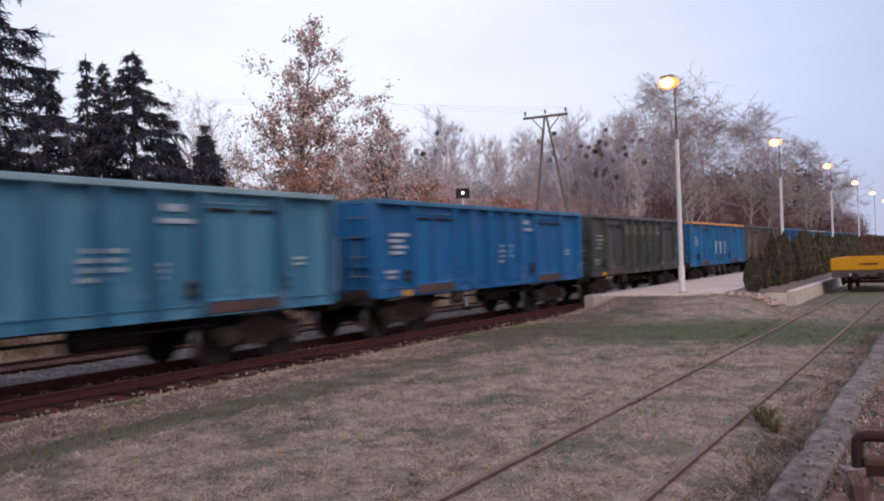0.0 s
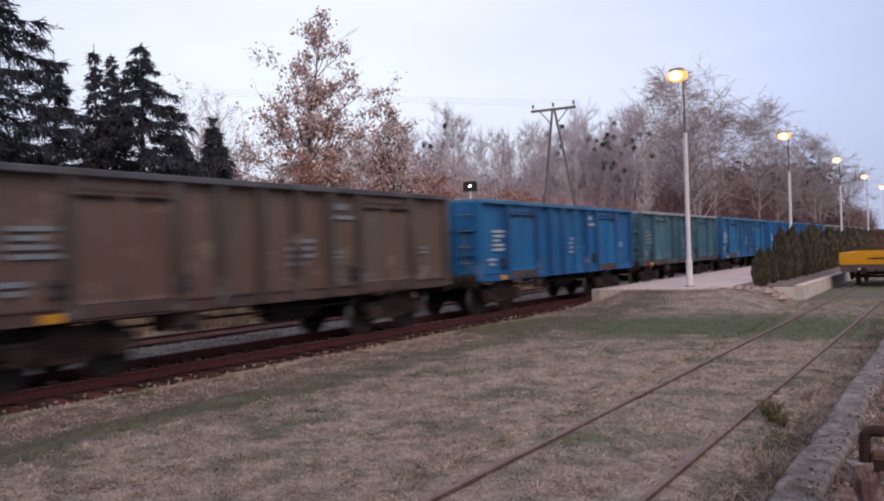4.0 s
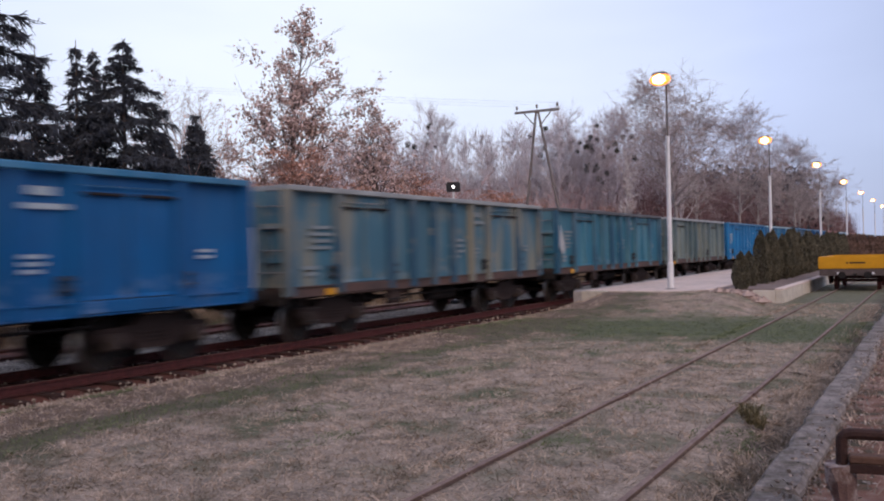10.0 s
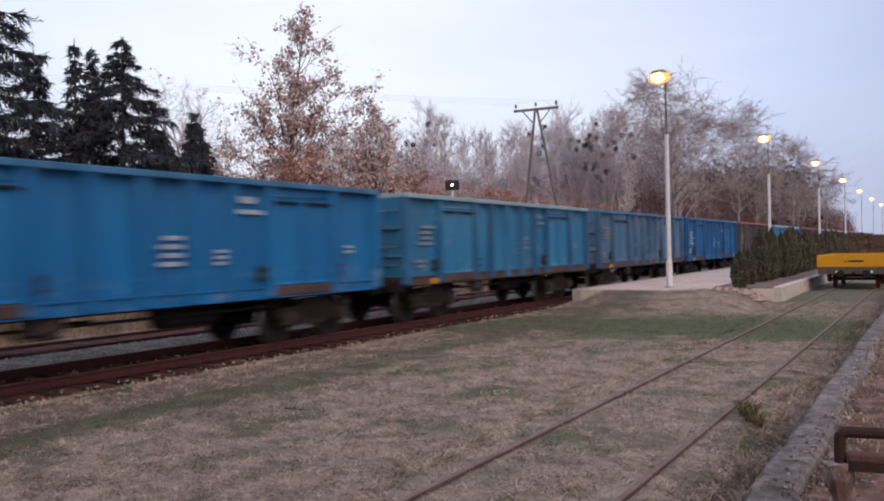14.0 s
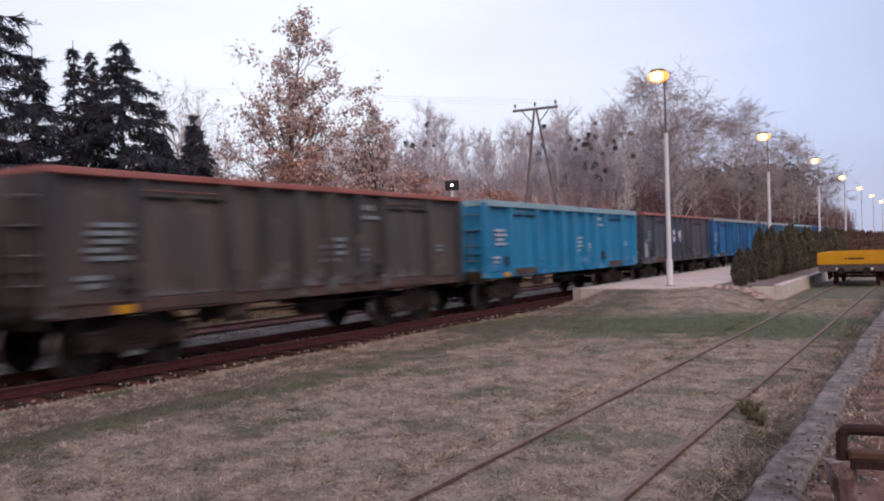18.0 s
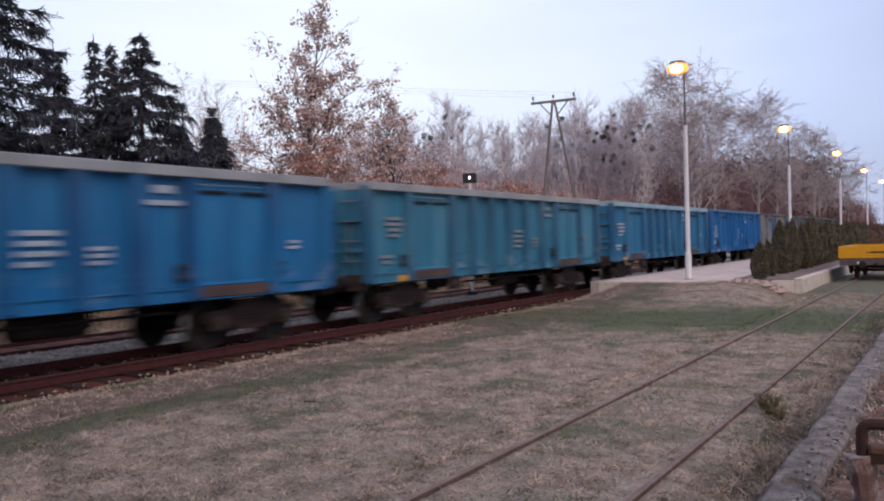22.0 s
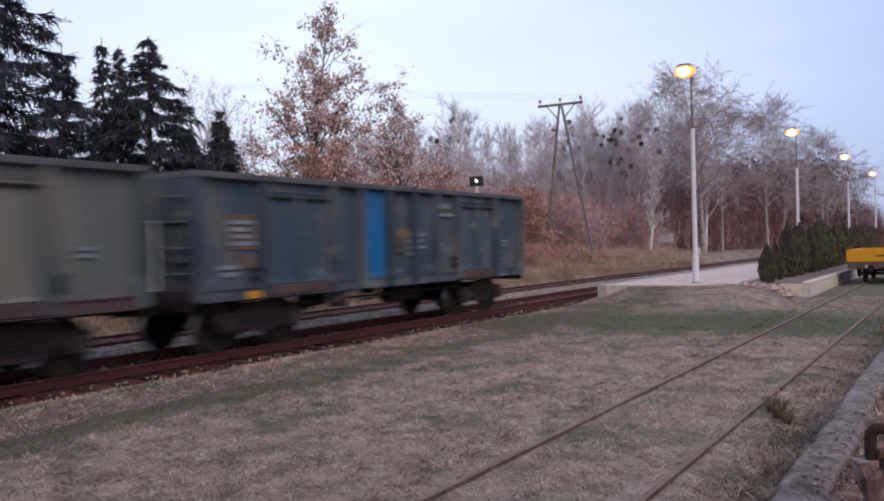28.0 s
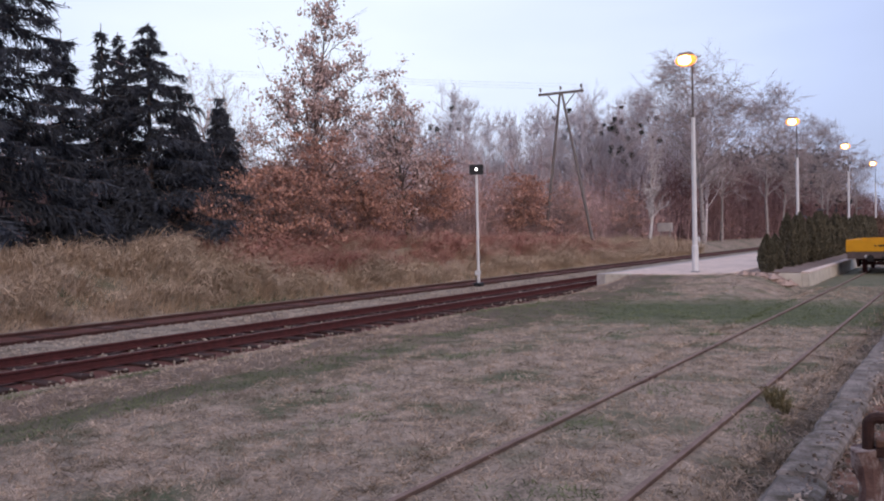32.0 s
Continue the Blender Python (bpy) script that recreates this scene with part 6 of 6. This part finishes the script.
make_bare("birch", 43, -21.5, 160.0, 0.4, 17.5, 5.6, "bare birch beside the line", M_TWIG, M_BIRCH, 0.22, "birch_tree", 70)
make_bare("birch", 41, -24.0, 185.0, 0.4, 15.6, 5.4, "bare weeping birch far along the line", M_TWIG, M_BIRCH, 0.24, "birch_tree", 200)
make_bare("birch", 42, -22.0, 215.0, 0.4, 16.5, 5.4, "bare birch far along the line", M_TWIG, M_BIRCH, 0.2, "birch_tree", 20)
make_bare("poplar", 44, -23.0, 71.0, 0.9, 8.8, 1.3, "slender white-stemmed birch, bare", M_TWIG, M_WHITEBIRCH, 0.15, "birch_tree")
make_leafy(45, -29.0, 28.3, 1.2, 9.0, 3.4, 120, 0.12, M_PALELEAF, "slender bare tree beside the spruces", "bare_tree", "bare tree", 2, 0.3)
# far row of poplars and limes, pale stems and twigs coloured with the haze
RP = random.Random(11)
for k in range(44):
    az = radians(38.0 - k * 0.55 + RP.uniform(-0.3, 0.3))
    dist = RP.uniform(98, 128)
    make_bare("poplar", 50 + k % 5, -math.sin(az) * dist, math.cos(az) * dist, 1.3, 12.6 + (k % 5) * 0.6, 4.2, "bare poplar in a distant row, haze in its colour", M_HAZETWIG, M_HAZESTEM, 0.17, turn=RP.uniform(0, 360), group="distant bare poplars")
for k, (x, y, hlo, hhi) in enumerate(((-38.0, 96.0, 9.0, 15.0), (-34.5, 98.0, 9.5, 15.5), (-31.5, 92.0, 8.0, 13.5), (-54.0, 90.0, 13.0, 16.0))):
    t = make_bare("crown", 60 + k, x, y, 1.2, 15.0 + k % 2 + k // 3, 5.0, "bare tree hung with dark mistletoe balls", M_HAZETWIG, M_HAZETWIG, 0.2, turn=k * 100)
    rng = np.random.default_rng(70 + k)
    for j in range(15 if k < 3 else 6):
        a, h = rng.uniform(0, 6.283), rng.uniform(hlo, hhi)
        rr = rng.uniform(0.5, 4.6)
        c = np.array((rr * math.cos(a), rr * math.sin(a), h))
        s = rng.uniform(0.24, 0.46)
        D = unit(rng.normal(size=(160, 3)))
        P = c + D * s * rng.uniform(0.2, 1.0, (160, 1))
        quads("mistletoe", leaf_quads(rng, P, 0.2, 0.45, D=D), M_MISTLE, t)


def make_thicket():
    """Brown scrub and young stems that close the view behind the bank."""
    rng = np.random.default_rng(5)
    n = 15000
    y = rng.uniform(6, 230, n)
    x = -25.5 - rng.gamma(2.0, 6.0, n)
    keep = (x > -75) & ((y > 40) | (x < -27.5))
    x, y = x[keep], y[keep]
    n = len(x)
    z = np.interp(y, BANK_Y, BANK_Z) - 0.1
    h = rng.uniform(1.8, 5.2, n) * np.where(rng.random(n) < 0.25, 1.5, 1.0)
    A = np.stack([x, y, z], 1)
    B = A + np.stack([rng.normal(size=n) * 0.5, rng.normal(size=n) * 0.5, h], 1)
    Q = [strips(A, B, 0.03, 0.006, rng)]
    for k in range(7):
        u = rng.uniform(0.2, 1.0, n)[:, None]
        C = A + (B - A) * u
        D = unit(rng.normal(size=(n, 3)) + np.array((0, 0, 0.9)))
        Q.append(strips(C, C + D * rng.uniform(0.5, 1.7, n)[:, None], 0.02, 0.006, rng))
    return tagged(quads("scrub_thicket", np.concatenate(Q), M_THICKET), "brown leafless scrub and saplings behind the bank", "scrub", kind="stuff")


make_thicket()


def make_young_wood():
    """Taller mauve-brown young wood along the line beyond the birches."""
    rng = np.random.default_rng(6)
    n = 5200
    A = np.stack([-24.5 - rng.gamma(1.6, 5.0, n), rng.uniform(92, 340, n), np.full(n, 0.3)], 1)
    B = A + np.stack([rng.normal(size=n) * 0.9, rng.normal(size=n) * 0.9, rng.uniform(5.5, 12.0, n)], 1)
    Q = [strips(A, B, 0.03, 0.012, rng)]
    for k in range(16):
        u = rng.uniform(0.05, 1.0, n)[:, None]
        C = A + (B - A) * u
        D = unit(rng.normal(size=(n, 3)) + np.array((0, 0, 0.45)))
        Q.append(strips(C, C + D * rng.uniform(0.8, 2.6, n)[:, None], 0.026, 0.012, rng))
    return tagged(quads("young_wood", np.concatenate(Q), M_WOODS), "mauve-brown leafless young wood along the line", "woods", kind="stuff")


M_WOODS = mat("leafless_wood", (0.25, 0.15, 0.15), (0.15, 0.093, 0.096), 0.95, 0, 0.3, 5, 0, island=0.35, spec=0.1)
make_young_wood()


def make_far_woods():
    """Distant mixed wood: trunks and ragged dark pine tops."""
    rng = np.random.default_rng(9)
    Q = []
    for k in range(420):
        az = radians(rng.uniform(-4, 62))
        dist = rng.uniform(128, 200) * (1.0 if az > radians(14) else 1.25)
        c = np.array((-math.sin(az) * dist, math.cos(az) * dist, 0.8))
        if c[0] > -27:
            c[0] = -27 - rng.uniform(0, 25)
        H = rng.uniform(11, 16.5) * dist / 170
        m = 130
        P = c + np.stack([rng.normal(size=m) * 2.2, rng.normal(size=m) * 2.2, H * rng.beta(2.2, 1.6, m)], 1)
        Q.append(leaf_quads(rng, P, 1.3, 0.55))
        Q.append(strips(c[None], (c + np.array((0, 0, H)))[None], 0.2, 0.05, rng))
    return tagged(quads("distant_woods", np.concatenate(Q), M_FARPINE), "dark distant mixed wood under the sky", "woods", kind="stuff")


make_far_woods()


def make_hedge():
    rr = random.Random(3)
    y, k = 30.75, 0
    while y < 150:
        rng = np.random.default_rng(200 + k)
        H = (1.3, 1.32, 1.9, 2.05)[min(k, 3)] * rr.uniform(0.94, 1.08)
        R = 0.28 if k < 2 else 0.36
        t = tagged(empty("thuja_shrub", pose(-5.9 + rr.uniform(-0.08, 0.08), y, PLAT_Z - 0.1, rr.uniform(-2, 2), rr.uniform(-2, 2), 0)), "narrow dark green thuja, slightly browned" if k < 26 else "reddish brown withered thuja", "shrub", "thuja hedge on the platform")
        bm = bmesh.new()
        tube(bm, [(0, 0, -0.05), (0, 0, H * 0.8)], [0.04, 0.015], 6)
        part("trunk", bm, M_BARK, t)
        m = 7000 if k < 8 else 2400 if k < 28 else 1000
        u = rng.uniform(0, 1, m)
        prof = np.interp(u, (0, 0.1, 0.35, 0.65, 0.85, 1.0), (0.6, 0.9, 1.0, 0.8, 0.45, 0.03)) * R
        a = rng.uniform(0, 6.283, m)
        rad = prof * rng.uniform(0.55, 1.12, m) * (1 + 0.08 * np.sin(a * 3 + u * 9 + k))
        P = np.stack([rad * np.cos(a), rad * np.sin(a), 0.08 + u * H], 1)
        D = np.stack([np.cos(a) * 0.5, np.sin(a) * 0.5, np.full(m, 1.0)], 1)
        quads("crown", leaf_quads(rng, P, 0.085 if k < 8 else 0.15 if k < 28 else 0.24, 0.42, D=D), M_THUJA if k < 26 else M_BROWNTHUJA, t)
        y += (2.1 if k < 2 else 1.5) * rr.uniform(0.92, 1.08)
        k += 1


make_hedge()


def blades(rng, X, Y, hmin, hmax, lean, width, droop=0.35):
    n = len(X)
    Z = np.array([ground_z(a, b) for a, b in zip(X, Y)]) - 0.02
    A = np.stack([X, Y, Z], 1)
    h = rng.uniform(hmin, hmax, n)
    D = rng.normal(size=(n, 3)) * lean
    D[:, 2] = 1
    M = A + unit(D) * (h * 0.6)[:, None]
    D2 = D + rng.normal(size=(n, 3)) * 0.5
    D2[:, 2] = 1 - droop * rng.uniform(0, 3, n)
    B = M + unit(D2) * (h * 0.5)[:, None]
    S = unit(np.cross(D, rng.normal(size=(n, 3)))) * width
    return np.concatenate([np.stack([A - S, A + S, M + S * 0.8, M - S * 0.8], 1), np.stack([M - S * 0.8, M + S * 0.8, B + S * 0.15, B - S * 0.15], 1)])


def noise_keep(X, Y):
    return np.array([noise.noise((a * 2.2, b * 2.2, 9)) > -0.12 for a, b in zip(X, Y)])


def make_weed(x, y, seed, size=1.0):
    """A yellow-green leafy weed: a rosette of drooping leaves."""
    rng = np.random.default_rng(seed)
    t = tagged(empty("weed_tuft", pose(x, y, ground_z(x, y) - 0.01)), "yellow-green leafy weed in the dry grass", "weed")
    n = 100
    a = rng.uniform(0, 6.283, n)
    o = np.stack([np.cos(a), np.sin(a), np.zeros(n)], 1)
    A = o * rng.uniform(0, 0.07, (n, 1)) * size
    M = A + (o * rng.uniform(0.1, 0.7, (n, 1)) + np.array((0, 0, 1.5))) * rng.uniform(0.06, 0.22, (n, 1)) * size
    B = M + (o * rng.uniform(0.4, 1.0, (n, 1)) + np.array((0, 0, -0.35))) * rng.uniform(0.05, 0.12, (n, 1)) * size
    quads("leaves", np.concatenate([strips(A, M, 0.004 * size, 0.008 * size, rng), strips(M, B, 0.008 * size, 0.002, rng)]), M_WEED, t)


M_WEED = mat("yellowing_weed", (0.23, 0.185, 0.10), (0.12, 0.10, 0.055), 0.85, 0, 4, 20, 0, island=0.35)


def make_grass():
    rng = np.random.default_rng(17)
    # tall pale straw on the bank in leaning clumps, rust-red weeds among it further along
    for nm, mtl, y0, y1, cnt, label, cat in (("tall_dry_grass", M_STRAW, 4, 75, 4700, "tall pale dry grass leaning on the bank", "grass"),
                                             ("rusty_weeds", M_REDWEED, 21, 58, 1700, "rust-red dead weeds on the bank", "weeds")):
        cy = rng.uniform(y0, y1, cnt)
        cx = rng.uniform(-24.2, -19.6, cnt) if mtl is M_STRAW else rng.uniform(-24.6, -20.6, cnt)
        if mtl is M_STRAW:
            ok = ~((cy > 22.5) & (cy < 52) & (cx < -20.9 + 0.6 * np.sin(cy * 0.8)) & (rng.random(cnt) < 0.8))
            cx, cy = cx[ok], cy[ok]
        cnt, m = len(cx), 18
        lump = np.array([noise.noise((p * 0.75, q * 0.75, 12)) for p, q in zip(cx, cy)])
        cx, cy, lump = cx[lump > -0.28], cy[lump > -0.28], lump[lump > -0.28]
        cnt = len(cx)
        hh = np.repeat(rng.uniform(0.6, 1.12, cnt) * np.clip(0.95 + 1.3 * lump, 0.45, 1.5), m) * rng.uniform(0.7, 1.1, cnt * m)
        az = np.repeat(rng.uniform(-0.9, 0.9, cnt) + rng.choice((0.0, 0.5), cnt), m) + rng.normal(size=cnt * m) * 0.5
        X, Y = np.repeat(cx, m) + rng.normal(size=cnt * m) * 0.14, np.repeat(cy, m) + rng.normal(size=cnt * m) * 0.16
        A = np.stack([X, Y, np.array([ground_z(p, q) for p, q in zip(X, Y)]) - 0.03], 1)
        out = np.stack([np.cos(az), np.sin(az) * 0.8, np.zeros_like(az)], 1)
        k1 = rng.uniform(0.25, 1.0, (cnt * m, 1))
        P1 = A + unit(out * k1 + np.array((0, 0, 1.0))) * (hh * 0.5)[:, None]
        P2 = P1 + unit(out * (k1 + 0.6) + rng.normal(size=A.shape) * 0.2 + np.array((0, 0, 0.4))) * (hh * 0.38)[:, None]
        P3 = P2 + unit(out + rng.normal(size=A.shape) * 0.25 + np.array((0, 0, -0.45))) * (hh * 0.32)[:, None]
        S = unit(np.cross(out, (0, 0, 1.0)) + rng.normal(size=A.shape) * 0.3) * 0.008
        Q = np.concatenate([np.stack([a1 - S * w1, a1 + S * w1, b1 + S * w2, b1 - S * w2], 1) for a1, b1, w1, w2 in ((A, P1, 1, 0.9), (P1, P2, 0.9, 0.7), (P2, P3, 0.7, 0.15))])
        tagged(quads(nm, Q, mtl), label, cat, kind="stuff")
    # short matted turf of the meadow, in tufts
    c = 22000
    cx, cy = rng.uniform(-11.2, -1.25, c), 2.5 + 27 * rng.random(c) ** 1.6
    m = 9
    X = np.repeat(cx, m) + rng.normal(size=c * m) * 0.09
    Y = np.repeat(cy, m) + rng.normal(size=c * m) * 0.09
    ok = (X < -1.2) & (X > -11.25) & (np.abs(np.abs(X - SIDING_X) - SIDING_HALF) > 0.085)
    X, Y = X[ok], Y[ok]
    g = np.array([noise.noise((a * 0.8, b * 0.8, 4)) for a, b in zip(X, Y)])
    belt = (np.abs(X + 8.5) < 0.45 + g * 0.5) | ((np.abs(Y - 20.5) < 3.2 + g * 3)) | (g > 0.42)
    tagged(quads("meadow_turf", blades(rng, X[~belt], Y[~belt], 0.05, 0.13, 1.7, 0.0045, 0.5), M_GRASS), "short matted dry meadow grass", "grass", kind="stuff")
    tagged(quads("green_turf", blades(rng, X[belt], Y[belt], 0.03, 0.09, 1.0, 0.0045, 0.4), M_GREENGRASS), "short green mossy grass patches", "grass", kind="stuff")
    # low dead grass at the foot of the bank
    n = 26000
    Y = 4 + 70 * rng.random(n) ** 1.3
    X = -19.25 - rng.gamma(1.5, 0.55, n)
    tagged(quads("bank_foot_grass", blades(rng, X, Y, 0.10, 0.38, 0.7, 0.008, 0.8), M_STRAW), "low dead grass along the foot of the bank", "grass", kind="stuff")
    # long rank grass in the lee of the loading bank edge and moss tufts on it
    n = 9000
    Y = 2.6 + 18 * rng.random(n) ** 1.5
    X = np.where(rng.random(n) < 0.82, -1.17 - rng.gamma(1.4, 0.13, n), -0.80 + rng.gamma(1.4, 0.25, n))
    keep = noise_keep(X, Y)
    tagged(quads("kerb_side_grass", blades(rng, X[keep], Y[keep], 0.05, 0.2, 0.9, 0.0045, 0.7), M_GRASS), "rank dry grass leaning on the concrete edge", "grass", kind="stuff")


make_grass()

for k, (x, y, w) in enumerate(((-1.74, 9.5, 0.7), (-1.86, 9.8, 0.6), (-1.62, 9.25, 0.5), (-0.45, 11.8, 0.5), (-0.3, 12.6, 0.5))):
    make_weed(x, y, 500 + k, w)

# ---- pieces of the setting ----
def lay_sleepers():
    bm = bmesh.new()
    box(bm, -1.3, 1.3, -0.125, 0.125, -0.30, -0.165)
    bmesh.ops.bevel(bm, geom=[e for e in bm.edges if e.verts[0].co.z > -0.2 and e.verts[1].co.z > -0.2], offset=0.015, segments=1, affect="EDGES")
    me = bpy.data.meshes.new("sleeper")
    bm.to_mesh(me)
    bm.free()
    me.materials.append(M_SLEEPER)
    r = random.Random(8)
    for t, y0, n, step, dz in ((TRACK1, 2.0, 130, 0.62, 0.0), (TRACK2, 6.0, 90, 0.62, 0.08)):   # those of the second line lie almost buried
        for k in range(n):
            share("sleeper", me, t, (r.uniform(-0.04, 0.04), y0 + k * step + r.uniform(-0.03, 0.03), dz + r.uniform(-0.008, 0.012)), r.uniform(-1, 1))


lay_sleepers()


def lay_paving():
    bm = bmesh.new()
    box(bm, -0.49, 0.49, -0.49, 0.49, -0.07, 0.0)
    bmesh.ops.bevel(bm, geom=[e for e in bm.edges if e.verts[0].co.z > -0.01 and e.verts[1].co.z > -0.01], offset=0.012, segments=1, affect="EDGES")
    me = bpy.data.meshes.new("paving_slab")
    bm.to_mesh(me)
    bm.free()
    me.materials.append(M_PAVE)
    r = random.Random(4)
    for i in range(4):
        for j in range(60):
            share("paving_slab", me, PLATFORM, (PLAT_X0 + 0.82 + i * 1.0, PLAT_Y0 + 0.78 + j * 1.0, PLAT_Z + r.uniform(-0.006, 0.0)))
    part("far_paving", bbox(PLAT_X0 + 0.32, PLAT_X0 + 4.32, PLAT_Y0 + 60.3, 180, PLAT_Z - 0.07, PLAT_Z - 0.003, 0), M_PAVE, PLATFORM)
    part("planting_strip", bbox(PLAT_X0 + 4.34, PLAT_X1 - 0.23, PLAT_Y0 + 2.35, 180, PLAT_Z - 0.1, PLAT_Z - 0.03, 0), M_SOIL, PLATFORM, "bare brown soil strip under the hedge")


M_SOIL = mat("bare_soil", (0.26, 0.19, 0.165), (0.17, 0.125, 0.11), 0.95, 0, 3, 30, 0.7)
lay_paving()


def scatter_stones():
    """Loose pale ballast along the foot of the track bed."""
    rng = np.random.default_rng(33)
    V, F = [], []
    base = [(1, 0, 0), (-1, 0, 0), (0, 1, 0), (0, -1, 0), (0, 0, 1), (0, 0, -1)]
    tri = [(0, 2, 4), (2, 1, 4), (1, 3, 4), (3, 0, 4), (2, 0, 5), (1, 2, 5), (3, 1, 5), (0, 3, 5)]
    n = 15000
    xs = np.where(rng.random(n) < 0.34, rng.normal(-11.0, 0.22, n), np.where(rng.random(n) < 0.93, rng.uniform(-16.4, -14.1, n), rng.uniform(-13.4, -12.1, n)))
    ys = 4 + 40 * rng.random(n) ** 1.4
    for x, y in zip(xs, ys):
        s = rng.uniform(0.018, 0.05)
        z = -0.17 if x < -11.4 else max(ground_z(x, y), -0.20 - 0.3 * (x + 11.4))
        b = len(V)
        for p in base:
            q = np.array(p) * s * rng.uniform(0.7, 1.2, 3)
            V.append((x + q[0], y + q[1], z + q[2] * 0.7))
        F += [(b + i, b + j, b + k) for i, j, k in tri]
    ob = pydata("loose_ballast", V, F, M_STONE)
    tagged(ob, "loose pale ballast stones beside the rails", "gravel", kind="stuff")


M_STONE = mat("ballast_pebbles", (0.38, 0.31, 0.25), (0.19, 0.15, 0.12), 0.95, 0, 3, 22, 0.3, island=0.45)
scatter_stones()


def scatter_rubble():
    """Chips, crumbs and dead leaves on the loading bank."""
    rng = np.random.default_rng(44)
    n = 3600
    X = np.where(rng.random(n) < 0.55, rng.normal(-0.80, 0.07, n), rng.uniform(-1.0, 1.2, n))
    Y = 3.2 + 16 * rng.random(n) ** 1.6
    Z = np.where(X < -0.84, 0.232, np.array([ground_z(a, b) for a, b in zip(X, Y)])) + 0.012
    P = np.stack([X, Y, Z], 1)
    D = unit(rng.normal(size=(n, 3)) * np.array((1, 1, 0.25)))
    tagged(quads("bank_rubble", leaf_quads(rng, P, 0.035, 0.8, D=D), M_RUBBLE), "concrete crumbs, chips and dead leaves", "rubble", kind="stuff")


M_RUBBLE = mat("rubble_chips", (0.40, 0.33, 0.29), (0.19, 0.15, 0.13), 0.95, 0, 2, 20, 0.2, island=0.55)
scatter_rubble()


def heap_soil():
    """Pinkish clods and broken stone heaped between the paving and the side wall."""
    rng = np.random.default_rng(45)
    V, F = [], []
    for _ in range(420):
        x, y = rng.uniform(-6.3, -4.85), rng.uniform(28.3, 30.3)
        s = rng.gamma(2.0, 0.03) + 0.02
        z = ground_z(x, y) + s * 0.2
        b = len(V)
        for p in ((1, 0, 0), (-1, 0, 0), (0, 1, 0), (0, -1, 0), (0, 0, 1), (0, 0, -1)):
            q = np.array(p) * s * rng.uniform(0.7, 1.3, 3)
            V.append((x + q[0], y + q[1], z + q[2] * 0.7))
        F += [(b + i, b + j, b + k) for i, j, k in ((0, 2, 4), (2, 1, 4), (1, 3, 4), (3, 0, 4), (2, 0, 5), (1, 2, 5), (3, 1, 5), (0, 3, 5))]
    tagged(pydata("soil_heap", V, F, M_CLOD), "pinkish clods and broken stone beside the platform wall", "rubble", kind="stuff")


M_CLOD = mat("pinkish_clods", (0.42, 0.31, 0.265), (0.24, 0.17, 0.145), 0.95, 0, 3, 22, 0.4, island=0.35)
heap_soil()


def fit_fishplates():
    """Bolted joint plates on the old siding's rails."""
    for sx, y in ((1, 11.23), (-1, 10.6), (1, 26.2), (-1, 25.6)):
        bm = bmesh.new()
        for side in (-1, 1):
            x = sx * SIDING_HALF + side * 0.022
            box(bm, x - 0.012, x + 0.012, y - 0.3, y + 0.3, -0.12, -0.036)
            for k in range(4):
                tube(bm, [(x, y - 0.22 + k * 0.147, -0.08), (x + side * 0.03, y - 0.22 + k * 0.147, -0.08)], 0.014, 6)
        box(bm, sx * SIDING_HALF - 0.034, sx * SIDING_HALF + 0.034, y - 0.006, y + 0.006, -0.04, 0.002)
        part("joint_plate", bm, M_RAIL, TRACK3, "dark bolted joint plate")


fit_fishplates()


def drop_sticks():
    r = random.Random(6)
    for x, y in ((-1.72, 13.34), (-5.9, 15.6), (-7.2, 8.4), (-4.4, 11.0)):
        a, ln = r.uniform(0, 3.1), r.uniform(0.2, 0.4)
        d = Vector((math.cos(a), math.sin(a), 0)) * ln
        bm = bmesh.new()
        z = ground_z(x, y) + 0.012
        tube(bm, [Vector((x, y, z)), Vector((x, y, z + 0.006)) + d * 0.5 + Vector((0.02, 0.01, 0)), Vector((x, y, z)) + d], [0.012, 0.009, 0.005], 6)
        tagged(part("fallen_stick", bm, M_BARK, None), "dark fallen stick lying in dry grass", "stick", "fallen sticks")


drop_sticks()


# ---- what moves: the train rolls by at a steady pace, its wheelsets turn ----
def motions():
    for w, y in WAGONS:
        walk(w, [(t, pose(MAIN_X, y - SPEED * t, 0)) for t in range(0, 33)])
    for late, sets in WHEELS.items():
        first = sets[0]
        ax = AXLE if late else -AXLE
        turn = math.degrees(SPEED / WHEEL_R)
        walk(first, [(k / 30, pose(0, ax, WHEEL_R, turn * k / 30)) for k in range(0, 961)])
        for o in sets[1:]:
            o.rotation_mode = "QUATERNION"
            o.animation_data_create()
            o.animation_data.action = first.animation_data.action
            o.animation_data.action_slot = first.animation_data.action_slot


motions()
